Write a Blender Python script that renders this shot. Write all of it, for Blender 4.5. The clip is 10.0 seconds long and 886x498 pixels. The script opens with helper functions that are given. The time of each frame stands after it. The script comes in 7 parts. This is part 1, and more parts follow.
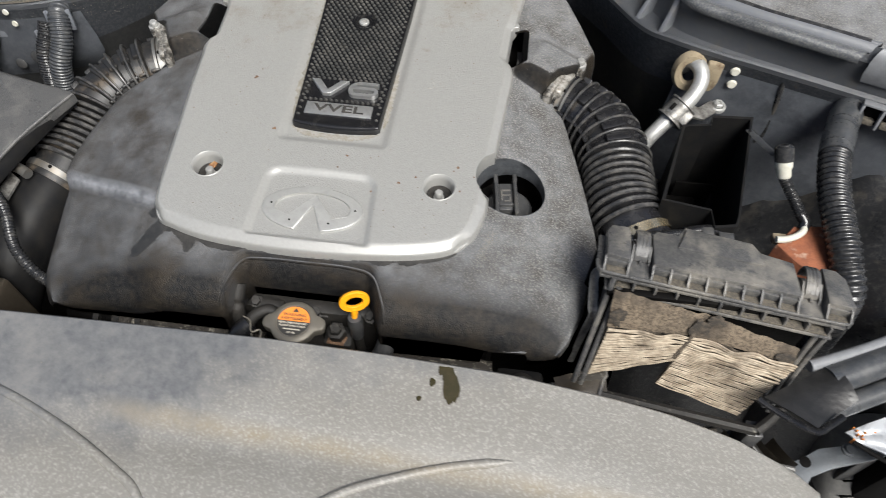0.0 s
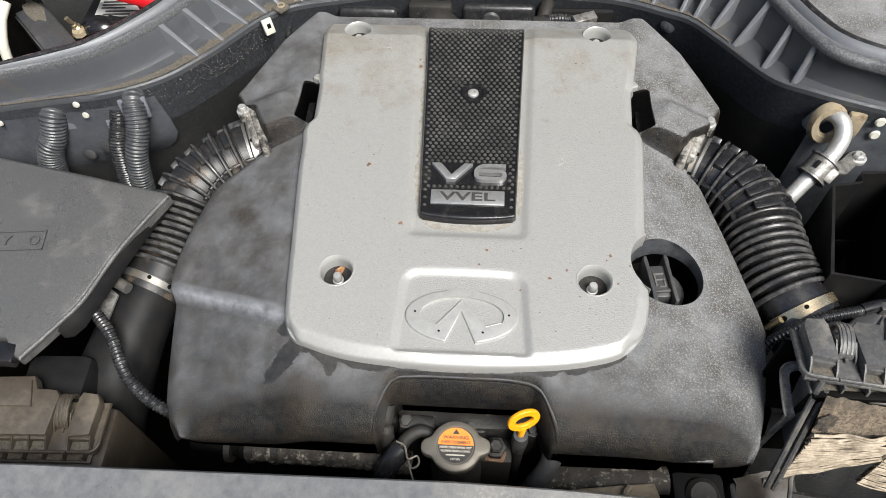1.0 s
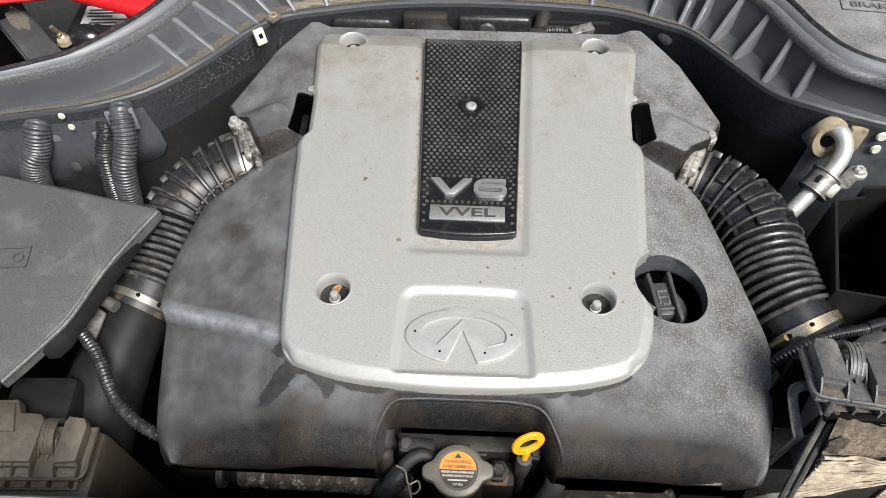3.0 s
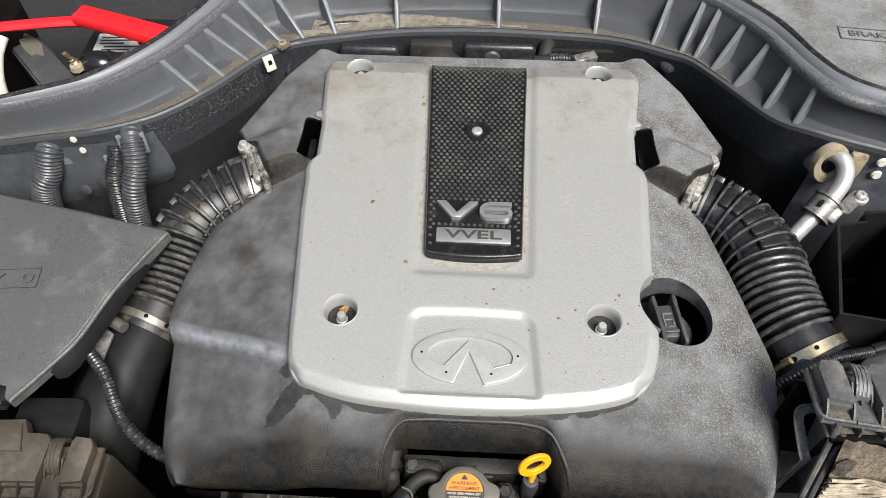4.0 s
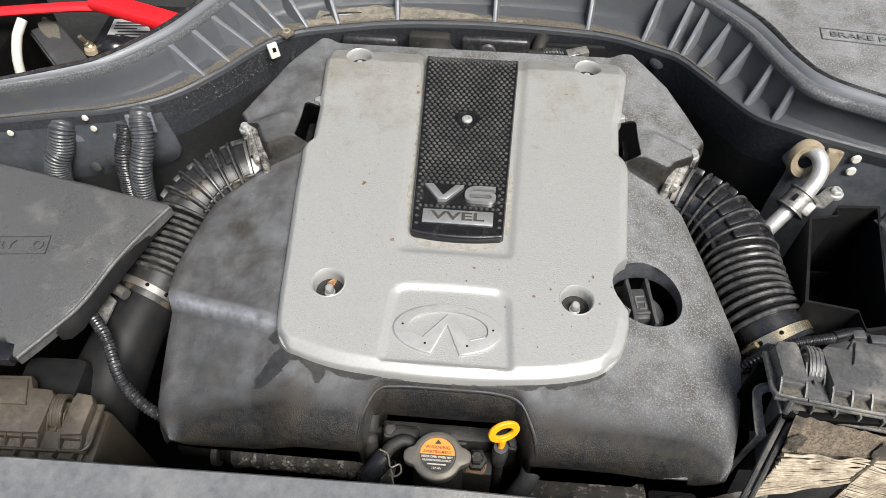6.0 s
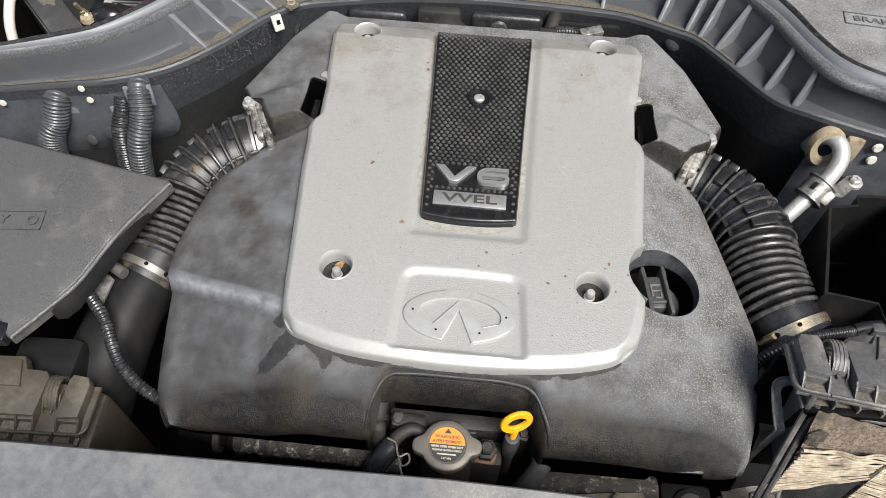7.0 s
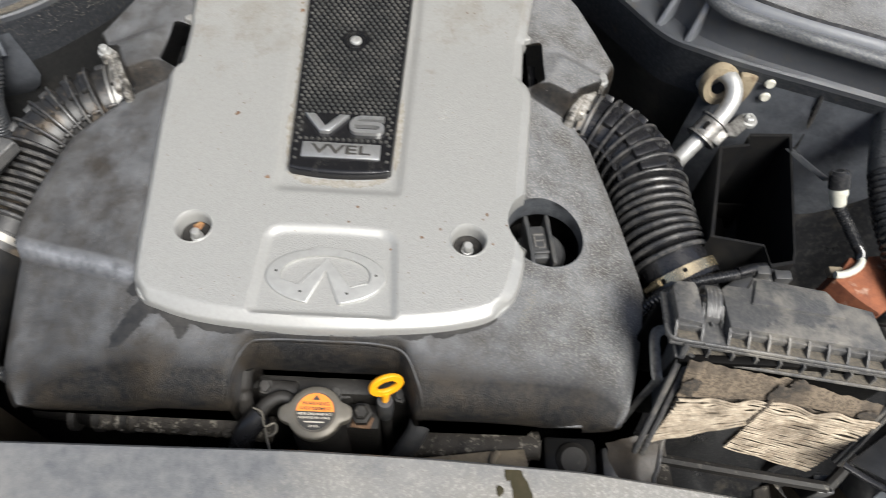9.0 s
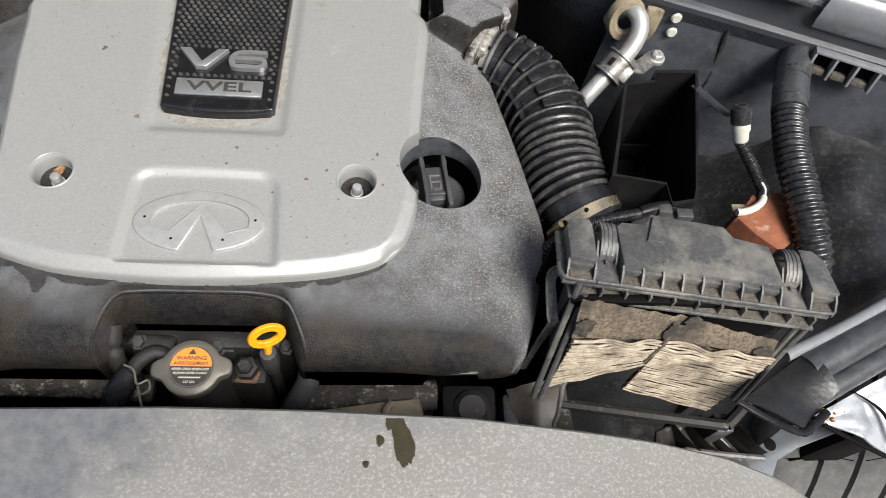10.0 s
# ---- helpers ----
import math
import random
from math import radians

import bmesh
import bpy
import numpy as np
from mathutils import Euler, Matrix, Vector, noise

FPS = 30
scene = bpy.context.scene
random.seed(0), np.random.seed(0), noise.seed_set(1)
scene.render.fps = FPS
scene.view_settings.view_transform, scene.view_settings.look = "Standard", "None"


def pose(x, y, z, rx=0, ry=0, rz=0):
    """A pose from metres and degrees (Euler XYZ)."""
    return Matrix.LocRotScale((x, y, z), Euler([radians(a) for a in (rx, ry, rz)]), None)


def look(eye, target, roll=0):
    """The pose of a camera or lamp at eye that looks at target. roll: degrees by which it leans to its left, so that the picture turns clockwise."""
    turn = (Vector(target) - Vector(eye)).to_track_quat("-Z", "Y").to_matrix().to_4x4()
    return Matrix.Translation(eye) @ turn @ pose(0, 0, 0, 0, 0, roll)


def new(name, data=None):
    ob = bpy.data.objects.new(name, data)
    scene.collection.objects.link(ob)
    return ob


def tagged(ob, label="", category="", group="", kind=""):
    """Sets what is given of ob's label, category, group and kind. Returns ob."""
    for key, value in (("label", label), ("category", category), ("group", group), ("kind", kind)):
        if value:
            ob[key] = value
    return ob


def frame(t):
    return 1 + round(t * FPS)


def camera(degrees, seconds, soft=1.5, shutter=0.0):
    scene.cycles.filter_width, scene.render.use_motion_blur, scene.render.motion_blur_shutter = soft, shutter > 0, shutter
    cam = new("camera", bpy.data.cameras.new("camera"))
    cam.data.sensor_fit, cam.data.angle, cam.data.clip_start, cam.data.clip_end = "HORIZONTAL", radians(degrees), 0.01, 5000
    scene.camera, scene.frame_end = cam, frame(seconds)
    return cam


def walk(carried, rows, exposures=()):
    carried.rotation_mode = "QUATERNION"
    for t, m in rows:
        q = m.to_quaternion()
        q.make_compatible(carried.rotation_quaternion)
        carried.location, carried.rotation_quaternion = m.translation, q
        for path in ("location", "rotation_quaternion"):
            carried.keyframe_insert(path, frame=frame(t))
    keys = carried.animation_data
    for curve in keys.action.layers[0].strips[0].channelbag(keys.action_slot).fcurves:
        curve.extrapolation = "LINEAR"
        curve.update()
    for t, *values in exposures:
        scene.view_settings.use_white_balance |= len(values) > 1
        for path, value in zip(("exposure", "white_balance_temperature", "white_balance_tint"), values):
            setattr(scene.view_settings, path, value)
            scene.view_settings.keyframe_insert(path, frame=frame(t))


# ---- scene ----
cam = camera(63.7, 10.0, 0.5, 0.2)
PATH = [
    (0, (0.184, -0.466, 0.597), (0.056, 0.638, -1.066), 0.7),
    (0.5, (0.058, -0.418, 0.583), (-0.043, 0.691, -1.079), -0.4),
    (1, (0.013, -0.364, 0.597), (-0.087, 0.75, -1.062), -2.1),
    (1.5, (-0.01, -0.354, 0.595), (-0.101, 0.764, -1.061), -2.5),
    (2, (-0.009, -0.343, 0.59), (-0.082, 0.78, -1.064), -1.6),
    (2.5, (-0.003, -0.337, 0.59), (-0.061, 0.79, -1.062), -0.5),
    (2.7, (-0.003, -0.339, 0.588), (-0.06, 0.79, -1.062), -0.4),
    (3.8, (-0.006, -0.365, 0.589), (-0.066, 0.813, -1.026), -0.1),
    (4, (-0.008, -0.356, 0.59), (-0.071, 0.84, -1.011), -0.2),
    (4.5, (0.006, -0.359, 0.586), (-0.029, 0.809, -1.037), 1.2),
    (5, (0.014, -0.378, 0.605), (-0.082, 0.789, -1.017), -0.9),
    (5.2, (0.019, -0.379, 0.601), (-0.079, 0.789, -1.019), -0.9),
    (6.3, (0.024, -0.395, 0.611), (-0.066, 0.799, -0.991), 0.9),
    (6.5, (0.02, -0.388, 0.606), (-0.06, 0.792, -1.007), 1.5),
    (7, (0.002, -0.378, 0.591), (-0.067, 0.771, -1.044), 2.2),
    (7.5, (-0.002, -0.371, 0.581), (-0.059, 0.752, -1.073), 2.7),
    (8, (-0.005, -0.372, 0.582), (-0.063, 0.739, -1.08), 2.5),
    (8.5, (-0.006, -0.367, 0.583), (-0.047, 0.726, -1.091), 2.7),
    (9, (0.083, -0.346, 0.563), (0.141, 0.691, -1.146), 5.7),
    (9.5, (0.184, -0.345, 0.522), (0.363, 0.632, -1.214), 10.4),
    (10, (0.138, -0.344, 0.527), (0.341, 0.605, -1.222), 12.2),
]
walk(cam, [(t, look(eye, target, roll)) for t, eye, target, roll in PATH], [(0.0, 0.40, 6350, 8), (0.5, 0.51, 6350, 8), (1.0, 0.62, 6350, 8), (8.5, 0.66, 6350, 8), (9.5, 0.47, 6350, 8), (10.0, 0.47, 6350, 8)])

# ---- light ----
world = bpy.data.worlds.new("world")
scene.world = world
world.use_nodes = True
wn = world.node_tree
sky = wn.nodes.new("ShaderNodeTexSky")
sky.sky_type = "NISHITA"
sky.sun_disc = False
sky.sun_elevation, sky.sun_rotation = radians(55), radians(140)
sky.air_density, sky.dust_density = 1.0, 5.0
wn.links.new(sky.outputs[0], wn.nodes["Background"].inputs[0])
wn.nodes["Background"].inputs[1].default_value = 0.098
sun_data = bpy.data.lights.new("sun", "SUN")
sun_data.energy, sun_data.angle, sun_data.color = 4.3, radians(28), (1.0, 0.975, 0.94)
sun = new("sun", sun_data)
sun.matrix_world = look((0.66, -0.92, 1.70), (0, 0, 0))
scene.view_settings.exposure = 0.0
# ---- materials ----
def material(name, base, rough=0.5, metal=0.0, second=None, scale=60.0, lo=0.45, hi=0.62, third=None, scale3=9.0, lo3=0.5, hi3=0.62,
             bump=0.0, bump_scale=900.0, rough_var=0.12, coat=0.0, cell=False, spots=None, spot_scale=60.0, spot_size=0.06, spot_gate=None, wave=0.0, lean=None, fourth=None, scale4=25.0, lo4=0.52, hi4=0.75, crease=None, front_fade=False, spec=0.5, level_grain=False):
    """Base colour broken by fine grain (second) and large stains (third), with relief, uneven gloss and scattered spots."""
    m = bpy.data.materials.new(name)
    m.use_nodes = True
    n, l = m.node_tree.nodes, m.node_tree.links
    b = n["Principled BSDF"]
    co = n.new("ShaderNodeTexCoord").outputs["Object"]
    b.inputs["Metallic"].default_value = metal
    b.inputs["Coat Weight"].default_value = coat
    b.inputs["Specular IOR Level"].default_value = spec

    def noise_at(s, detail=4.0, rough_n=0.6):
        t = n.new("ShaderNodeTexNoise")
        t.inputs["Scale"].default_value, t.inputs["Detail"].default_value, t.inputs["Roughness"].default_value = s, detail, rough_n
        l.new(co, t.inputs["Vector"])
        return t.outputs["Fac"]

    def ramp(fac, a, c):
        r = n.new("ShaderNodeMapRange")
        r.inputs["From Min"].default_value, r.inputs["From Max"].default_value = a, c
        l.new(fac, r.inputs["Value"])
        return r.outputs[0]

    def mix(fac, a, c):
        x = n.new("ShaderNodeMix")
        x.data_type = "RGBA"
        l.new(fac, x.inputs[0])
        for k, v in ((6, a), (7, c)):
            if isinstance(v, tuple):
                x.inputs[k].default_value = (*v, 1)
            else:
                l.new(v, x.inputs[k])
        return x.outputs[2]

    colour = base
    if second:
        colour = mix(ramp(noise_at(scale, 8.0, 0.72), lo, hi), colour, second)
    if third:
        patch = noise_at(scale3, 10.0, 0.68)
        if lean:
            dot = n.new("ShaderNodeVectorMath")
            dot.operation, dot.inputs[1].default_value = "DOT_PRODUCT", lean
            l.new(co, dot.inputs[0])
            plus = n.new("ShaderNodeMath")
            l.new(patch, plus.inputs[0])
            l.new(dot.outputs["Value"], plus.inputs[1])
            patch = plus.outputs[0]
            tilt = dot.outputs["Value"]
        stain = ramp(patch, lo3, hi3)
        if front_fade:
            # the third colour fades out on faces that turn to the front
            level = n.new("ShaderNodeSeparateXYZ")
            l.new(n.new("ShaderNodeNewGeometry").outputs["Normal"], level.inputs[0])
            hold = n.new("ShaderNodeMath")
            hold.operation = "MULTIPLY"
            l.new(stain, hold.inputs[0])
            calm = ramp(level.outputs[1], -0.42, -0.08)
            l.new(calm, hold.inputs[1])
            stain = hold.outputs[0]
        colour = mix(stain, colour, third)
    if fourth:
        colour = mix(ramp(noise_at(scale4, 10.0, 0.72), lo4, hi4), colour, fourth)
    if crease:
        # pale wear along a moulded crease: distance from a line, broken up by noise
        normal, offset, half, start, end, pale = crease
        dot = n.new("ShaderNodeVectorMath")
        dot.operation, dot.inputs[1].default_value = "DOT_PRODUCT", normal
        l.new(co, dot.inputs[0])
        far = n.new("ShaderNodeMath")
        far.operation, far.inputs[1].default_value = "ADD", offset
        l.new(dot.outputs["Value"], far.inputs[0])
        near = n.new("ShaderNodeMath")
        near.operation = "ABSOLUTE"
        l.new(far.outputs[0], near.inputs[0])
        xyz = n.new("ShaderNodeSeparateXYZ")
        l.new(co, xyz.inputs[0])
        band = ramp(near.outputs[0], half, 0.0)
        for other in (ramp(xyz.outputs[0], start, end), ramp(noise_at(40.0, 6.0, 0.65), 0.12, 0.62)):
            x = n.new("ShaderNodeMath")
            x.operation = "MULTIPLY"
            l.new(band, x.inputs[0])
            l.new(other, x.inputs[1])
            band = x.outputs[0]
        colour = mix(band, colour, pale)
    if spots:
        v = n.new("ShaderNodeTexVoronoi")
        v.inputs["Scale"].default_value = spot_scale
        l.new(co, v.inputs["Vector"])
        gate = n.new("ShaderNodeMath")
        gate.operation = "MULTIPLY"
        l.new(ramp(noise_at(spot_scale, 3.0, 0.75), 0.50, 0.66) if (third and lean) else ramp(v.outputs["Distance"], spot_size, spot_size * 0.5), gate.inputs[0])
        l.new(ramp(tilt, *spot_gate) if spot_gate else stain if (third and lean) else ramp(noise_at(spot_scale * 0.37, 1.0), 0.52, 0.58), gate.inputs[1])
        fleck = gate.outputs[0]
        if front_fade and third:
            faded = n.new("ShaderNodeMath")
            faded.operation = "MULTIPLY"
            l.new(fleck, faded.inputs[0])
            l.new(calm, faded.inputs[1])
            fleck = faded.outputs[0]
        colour = mix(fleck, colour, spots)
    if isinstance(colour, tuple):
        b.inputs["Base Color"].default_value = (*colour, 1)
    else:
        l.new(colour, b.inputs["Base Color"])
    r = n.new("ShaderNodeMapRange")
    r.inputs["To Min"].default_value, r.inputs["To Max"].default_value = max(0.03, rough - rough_var), min(1.0, rough + rough_var)
    l.new(noise_at(26.0, 6.0), r.inputs["Value"])
    l.new(r.outputs[0], b.inputs["Roughness"])
    if bump:
        bn = n.new("ShaderNodeBump")
        bn.inputs["Strength"].default_value, bn.inputs["Distance"].default_value = bump, 0.0006
        if level_grain:
            # moulded grain on the flats only; rims and steps are smooth
            facing = n.new("ShaderNodeSeparateXYZ")
            l.new(n.new("ShaderNodeNewGeometry").outputs["Normal"], facing.inputs[0])
            part_grain = n.new("ShaderNodeMath")
            part_grain.operation, part_grain.inputs[1].default_value = "MULTIPLY", bump
            l.new(ramp(facing.outputs[2], 0.955, 0.993), part_grain.inputs[0])
            l.new(part_grain.outputs[0], bn.inputs["Strength"])
        if cell:
            t = n.new("ShaderNodeTexVoronoi")
            t.inputs["Scale"].default_value = bump_scale
            l.new(co, t.inputs["Vector"])
            l.new(t.outputs["Distance"], bn.inputs["Height"])
        else:
            l.new(noise_at(bump_scale, 5.0), bn.inputs["Height"])
        last = bn
        if wave:
            b2 = n.new("ShaderNodeBump")
            b2.inputs["Strength"].default_value, b2.inputs["Distance"].default_value = wave, 0.004
            l.new(noise_at(30.0, 3.0), b2.inputs["Height"])
            l.new(bn.outputs[0], b2.inputs["Normal"])
            last = b2
        l.new(last.outputs[0], b.inputs["Normal"])
    return m


SILVER = material("silver_paint", (0.352, 0.350, 0.334), 0.38, 0.30, (0.308, 0.305, 0.290), 300, 0.36, 0.72, (0.262, 0.243, 0.206), 26, 0.84, 1.16,
                  bump=0.5, bump_scale=640, cell=True, lean=(-0.25, 1.35, 0.0), spots=(0.225, 0.196, 0.155), spot_scale=75, rough_var=0.03, level_grain=True)
SMOOTHSILVER = material("smooth_silver_paint", (0.375, 0.373, 0.357), 0.36, 0.30, (0.345, 0.342, 0.326), 60, 0.36, 0.72, bump=0.05, bump_scale=1200, rough_var=0.03)
EMBLEM = material("worn_silver_paint", (0.365, 0.364, 0.350), 0.36, 0.30, (0.325, 0.324, 0.311), 90, bump=0.15, bump_scale=900, rough_var=0.04)
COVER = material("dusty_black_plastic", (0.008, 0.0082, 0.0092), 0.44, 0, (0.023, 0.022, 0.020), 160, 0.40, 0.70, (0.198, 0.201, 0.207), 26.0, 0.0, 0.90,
                 bump=1.3, bump_scale=750, spots=(0.27, 0.264, 0.245), spot_scale=560, spot_gate=(0.01, 0.10), lean=(0.42, 0.25, 0.0), rough_var=0.2, front_fade=True, spec=0.17,
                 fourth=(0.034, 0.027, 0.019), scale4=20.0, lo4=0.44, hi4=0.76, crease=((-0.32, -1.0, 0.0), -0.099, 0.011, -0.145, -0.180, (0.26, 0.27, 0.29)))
BATT = material("satin_black_plastic", (0.060, 0.060, 0.060), 0.30, 0, (0.096, 0.094, 0.090), 520, 0.40, 0.66, (0.165, 0.158, 0.146), 22.0, 0.54, 0.82, bump=0.9, bump_scale=900)
DUSTY = material("dusty_grey_plastic", (0.090, 0.093, 0.099), 0.42, 0, (0.152, 0.153, 0.153), 110, 0.36, 0.70, (0.185, 0.177, 0.160), 9.0, 1.08, 1.30,
                 bump=0.5, bump_scale=1100, fourth=(0.215, 0.210, 0.198), scale4=12.0, lo4=0.49, hi4=0.82, spots=(0.30, 0.29, 0.265), spot_scale=420, lean=(0.9, -2.8, 0.0), crease=((0.06, 1.0, 0.0), 0.2885, 0.013, -0.135, -0.08, (0.215, 0.185, 0.135)))
PANEL = material("matt_black_plastic", (0.036, 0.037, 0.039), 0.34, 0, (0.066, 0.065, 0.063), 150, 0.36, 0.72, (0.105, 0.098, 0.084), 24, 0.55, 0.82,
                 bump=0.3, bump_scale=1300)
LIDSKIN = material("scuffed_dusty_lid_plastic", (0.058, 0.058, 0.059), 0.30, 0, (0.108, 0.105, 0.099), 300, 0.42, 0.68, (0.240, 0.222, 0.190), 30, 0.46, 0.74, bump=0.7, bump_scale=900)
DUSTLID = material("dusty_brown_black_plastic", (0.044, 0.036, 0.027), 0.38, 0, (0.072, 0.060, 0.045), 190, 0.34, 0.72, (0.145, 0.122, 0.091), 20, 0.50, 0.74, bump=0.5, bump_scale=1000)
DUCT = material("dull_black_plastic", (0.009, 0.0092, 0.010), 0.46, 0, (0.017, 0.016, 0.0145), 60, 0.4, 0.7, bump=0.2, bump_scale=900, spec=0.12)
RAIL = material("satin_black_rail", (0.200, 0.206, 0.215), 0.24, 0, (0.150, 0.153, 0.158), 90, 0.4, 0.75, bump=0.15, bump_scale=900)
DARKMARK = material("dark_mark_film", (0.018, 0.0177, 0.0175), 0.40, 0, (0.050, 0.047, 0.043), 110, 0.35, 0.7, bump=0.4, bump_scale=1000)
DUSTMARK = material("pale_dust_mark", (0.17, 0.166, 0.157), 0.5, 0, (0.075, 0.075, 0.073), 200, 0.42, 0.62, bump=0.4, bump_scale=900)
CAKED = material("dirt_caked_alloy", (0.036, 0.031, 0.025), 0.75, 0.1, (0.30, 0.275, 0.225), 130, 0.55, 0.66, (0.016, 0.014, 0.012), 34, 0.50, 0.62, bump=1.0, bump_scale=260)
RUSTPLATE = material("rusty_steel_plate", (0.25, 0.085, 0.038), 0.85, 0, (0.14, 0.046, 0.024), 70, 0.42, 0.66, (0.44, 0.33, 0.25), 45, 0.60, 0.74, bump=1.0, bump_scale=420)
SKIRT = material("deep_black_plastic", (0.018, 0.0183, 0.0195), 0.30, 0, (0.05, 0.049, 0.046), 170, 0.50, 0.70, (0.085, 0.076, 0.062), 14, 0.56, 0.74, bump=0.6, bump_scale=260, spec=0.35)
COWL = material("dusty_cowl_plastic", (0.118, 0.126, 0.141), 0.36, 0, (0.135, 0.138, 0.142), 150, 0.36, 0.74, (0.155, 0.147, 0.134), 32, 0.56, 0.70,
                bump=0.5, bump_scale=900)
BAYWALL = material("dusty_bay_plastic", (0.080, 0.086, 0.097), 0.22, 0, (0.13, 0.135, 0.145), 190, 0.44, 0.70, (0.15, 0.132, 0.105), 40, 0.62, 0.74, bump=0.9, bump_scale=240)
SEAL = material("grey_sponge_rubber", (0.070, 0.074, 0.082), 0.36, 0, (0.165, 0.166, 0.160), 420, 0.45, 0.62, bump=1.0, bump_scale=900)
GLOSS = material("gloss_black_plastic", (0.010, 0.010, 0.011), 0.22, 0, (0.028, 0.027, 0.025), 80, 0.5, 0.75, bump=0.1)
# lighter than the plate: glints on its dimples are put into the colour
DIMPLEGLINT = material("glinting_black_plastic", (0.040, 0.040, 0.038), 0.18, 0, (0.088, 0.084, 0.077), 36, 0.45, 0.68, bump=0.2)
HOSE = material("black_rubber", (0.012, 0.012, 0.0135), 0.27, 0, (0.030, 0.029, 0.028), 60, 0.46, 0.76, (0.085, 0.075, 0.062), 34, 0.60, 0.74, bump=0.15, bump_scale=400, rough_var=0.10, coat=0.05)
GRIMYHOSE = material("brown_stained_rubber", (0.013, 0.013, 0.0135), 0.44, 0, (0.030, 0.028, 0.025), 60, 0.44, 0.74, (0.115, 0.090, 0.064), 34, 0.53, 0.70, bump=0.3, bump_scale=400, rough_var=0.10)
# fold crests: dust, and glints painted in as a paler rubber
CREST = material("dusty_glint_rubber_edge", (0.026, 0.026, 0.027), 0.38, 0, (0.105, 0.100, 0.092), 90, 0.44, 0.68, bump=0.2, bump_scale=500, coat=0.08)
LOOM = material("black_corrugated_sleeve", (0.017, 0.0175, 0.019), 0.26, 0, (0.058, 0.056, 0.053), 120, 0.48, 0.7, bump=0.2)
GREYHOSE = material("dusty_grey_rubber_sleeve", (0.038, 0.041, 0.046), 0.30, 0, (0.075, 0.076, 0.076), 90, 0.42, 0.65, bump=0.3)
STEEL = material("galvanised_band", (0.20, 0.197, 0.188), 0.46, 0.7, (0.27, 0.225, 0.165), 60, 0.48, 0.72, bump=0.2, bump_scale=300)
BRASS = material("yellow_zinc_band", (0.62, 0.52, 0.34), 0.28, 0.9, (0.36, 0.28, 0.17), 70, 0.5, 0.7, bump=0.15, bump_scale=300)
COUPLING = material("dirty_crimped_sleeve", (0.27, 0.263, 0.248), 0.42, 0.5, (0.085, 0.08, 0.072), 110, 0.40, 0.64, (0.30, 0.285, 0.25), 60, 0.58, 0.70, bump=0.6, bump_scale=350)
ALU = material("dull_aluminium", (0.44, 0.44, 0.425), 0.44, 0.5, (0.30, 0.29, 0.27), 80, 0.48, 0.7, bump=0.5, bump_scale=350)
WORN = material("grimy_cast_metal", (0.016, 0.0145, 0.0125), 0.65, 0.1, (0.15, 0.138, 0.112), 130, 0.60, 0.72, (0.022, 0.019, 0.016), 30, 0.48, 0.66, bump=0.9, bump_scale=300)
SAND = material("sandy_dust", (0.125, 0.108, 0.082), 0.95, 0, (0.045, 0.041, 0.036), 420, 0.40, 0.62, bump=1.0, bump_scale=900)
DRIFT = material("beige_dust", (0.20, 0.178, 0.140), 0.95, 0, (0.095, 0.086, 0.072), 120, 0.40, 0.62, bump=1.0, bump_scale=500)
GRIME = material("brown_grime_film", (0.215, 0.195, 0.158), 0.6, 0.05, (0.30, 0.29, 0.265), 160, 0.40, 0.62, bump=0.5, bump_scale=560, cell=True)
DEPOSIT = material("pale_salt_deposit", (0.37, 0.362, 0.34), 0.8, 0, (0.29, 0.27, 0.235), 200, 0.45, 0.62, bump=0.5)
PORT = material("pale_corroded_alloy", (0.42, 0.405, 0.37), 0.5, 0.4, (0.16, 0.142, 0.116), 130, 0.42, 0.62, (0.045, 0.041, 0.036), 60, 0.46, 0.60, bump=0.9, bump_scale=300)
CAPMETAL = material("dull_stamped_steel", (0.165, 0.150, 0.122), 0.50, 0.5, (0.18, 0.165, 0.14), 90, 0.46, 0.7, bump=0.25, bump_scale=500)
YELLOW = material("yellow_plastic", (0.80, 0.345, 0.008), 0.42, 0, (0.62, 0.24, 0.008), 120, 0.5, 0.75, bump=0.2)
ORANGE = material("orange_label", (0.80, 0.24, 0.035), 0.5, 0, (0.62, 0.18, 0.03), 200, 0.5, 0.75)
INK = material("black_label_print", (0.035, 0.033, 0.03), 0.55, 0, (0.075, 0.07, 0.06), 200, 0.5, 0.75)
PALE = material("pale_print", (0.52, 0.48, 0.40), 0.6, 0, (0.34, 0.30, 0.24), 250, 0.5, 0.75)
LETTER = material("satin_chrome_letter", (0.62, 0.62, 0.61), 0.33, 0.8, (0.46, 0.46, 0.45), 120, 0.5, 0.75, bump=0.1)
RED = material("red_plastic", (0.70, 0.014, 0.02), 0.4, 0, (0.50, 0.01, 0.014), 40, 0.5, 0.75, bump=0.15)
WHITE = material("off_white_plastic", (0.52, 0.51, 0.44), 0.5, 0, (0.38, 0.36, 0.29), 90, 0.5, 0.75, bump=0.2)
APRON = material("blue_grey_body_paint", (0.140, 0.150, 0.168), 0.22, 0.1, (0.19, 0.20, 0.22), 80, 0.42, 0.75, (0.055, 0.058, 0.064), 14, 0.5, 0.75, bump=0.2, bump_scale=400)
# almost no colour: the shade of deep gaps and holes is put into it
DARK = material("oily_and_shaded_black", (0.0045, 0.0042, 0.0040), 0.65, 0, (0.011, 0.010, 0.0085), 50, 0.5, 0.75, bump=0.5, bump_scale=250, spec=0.06)
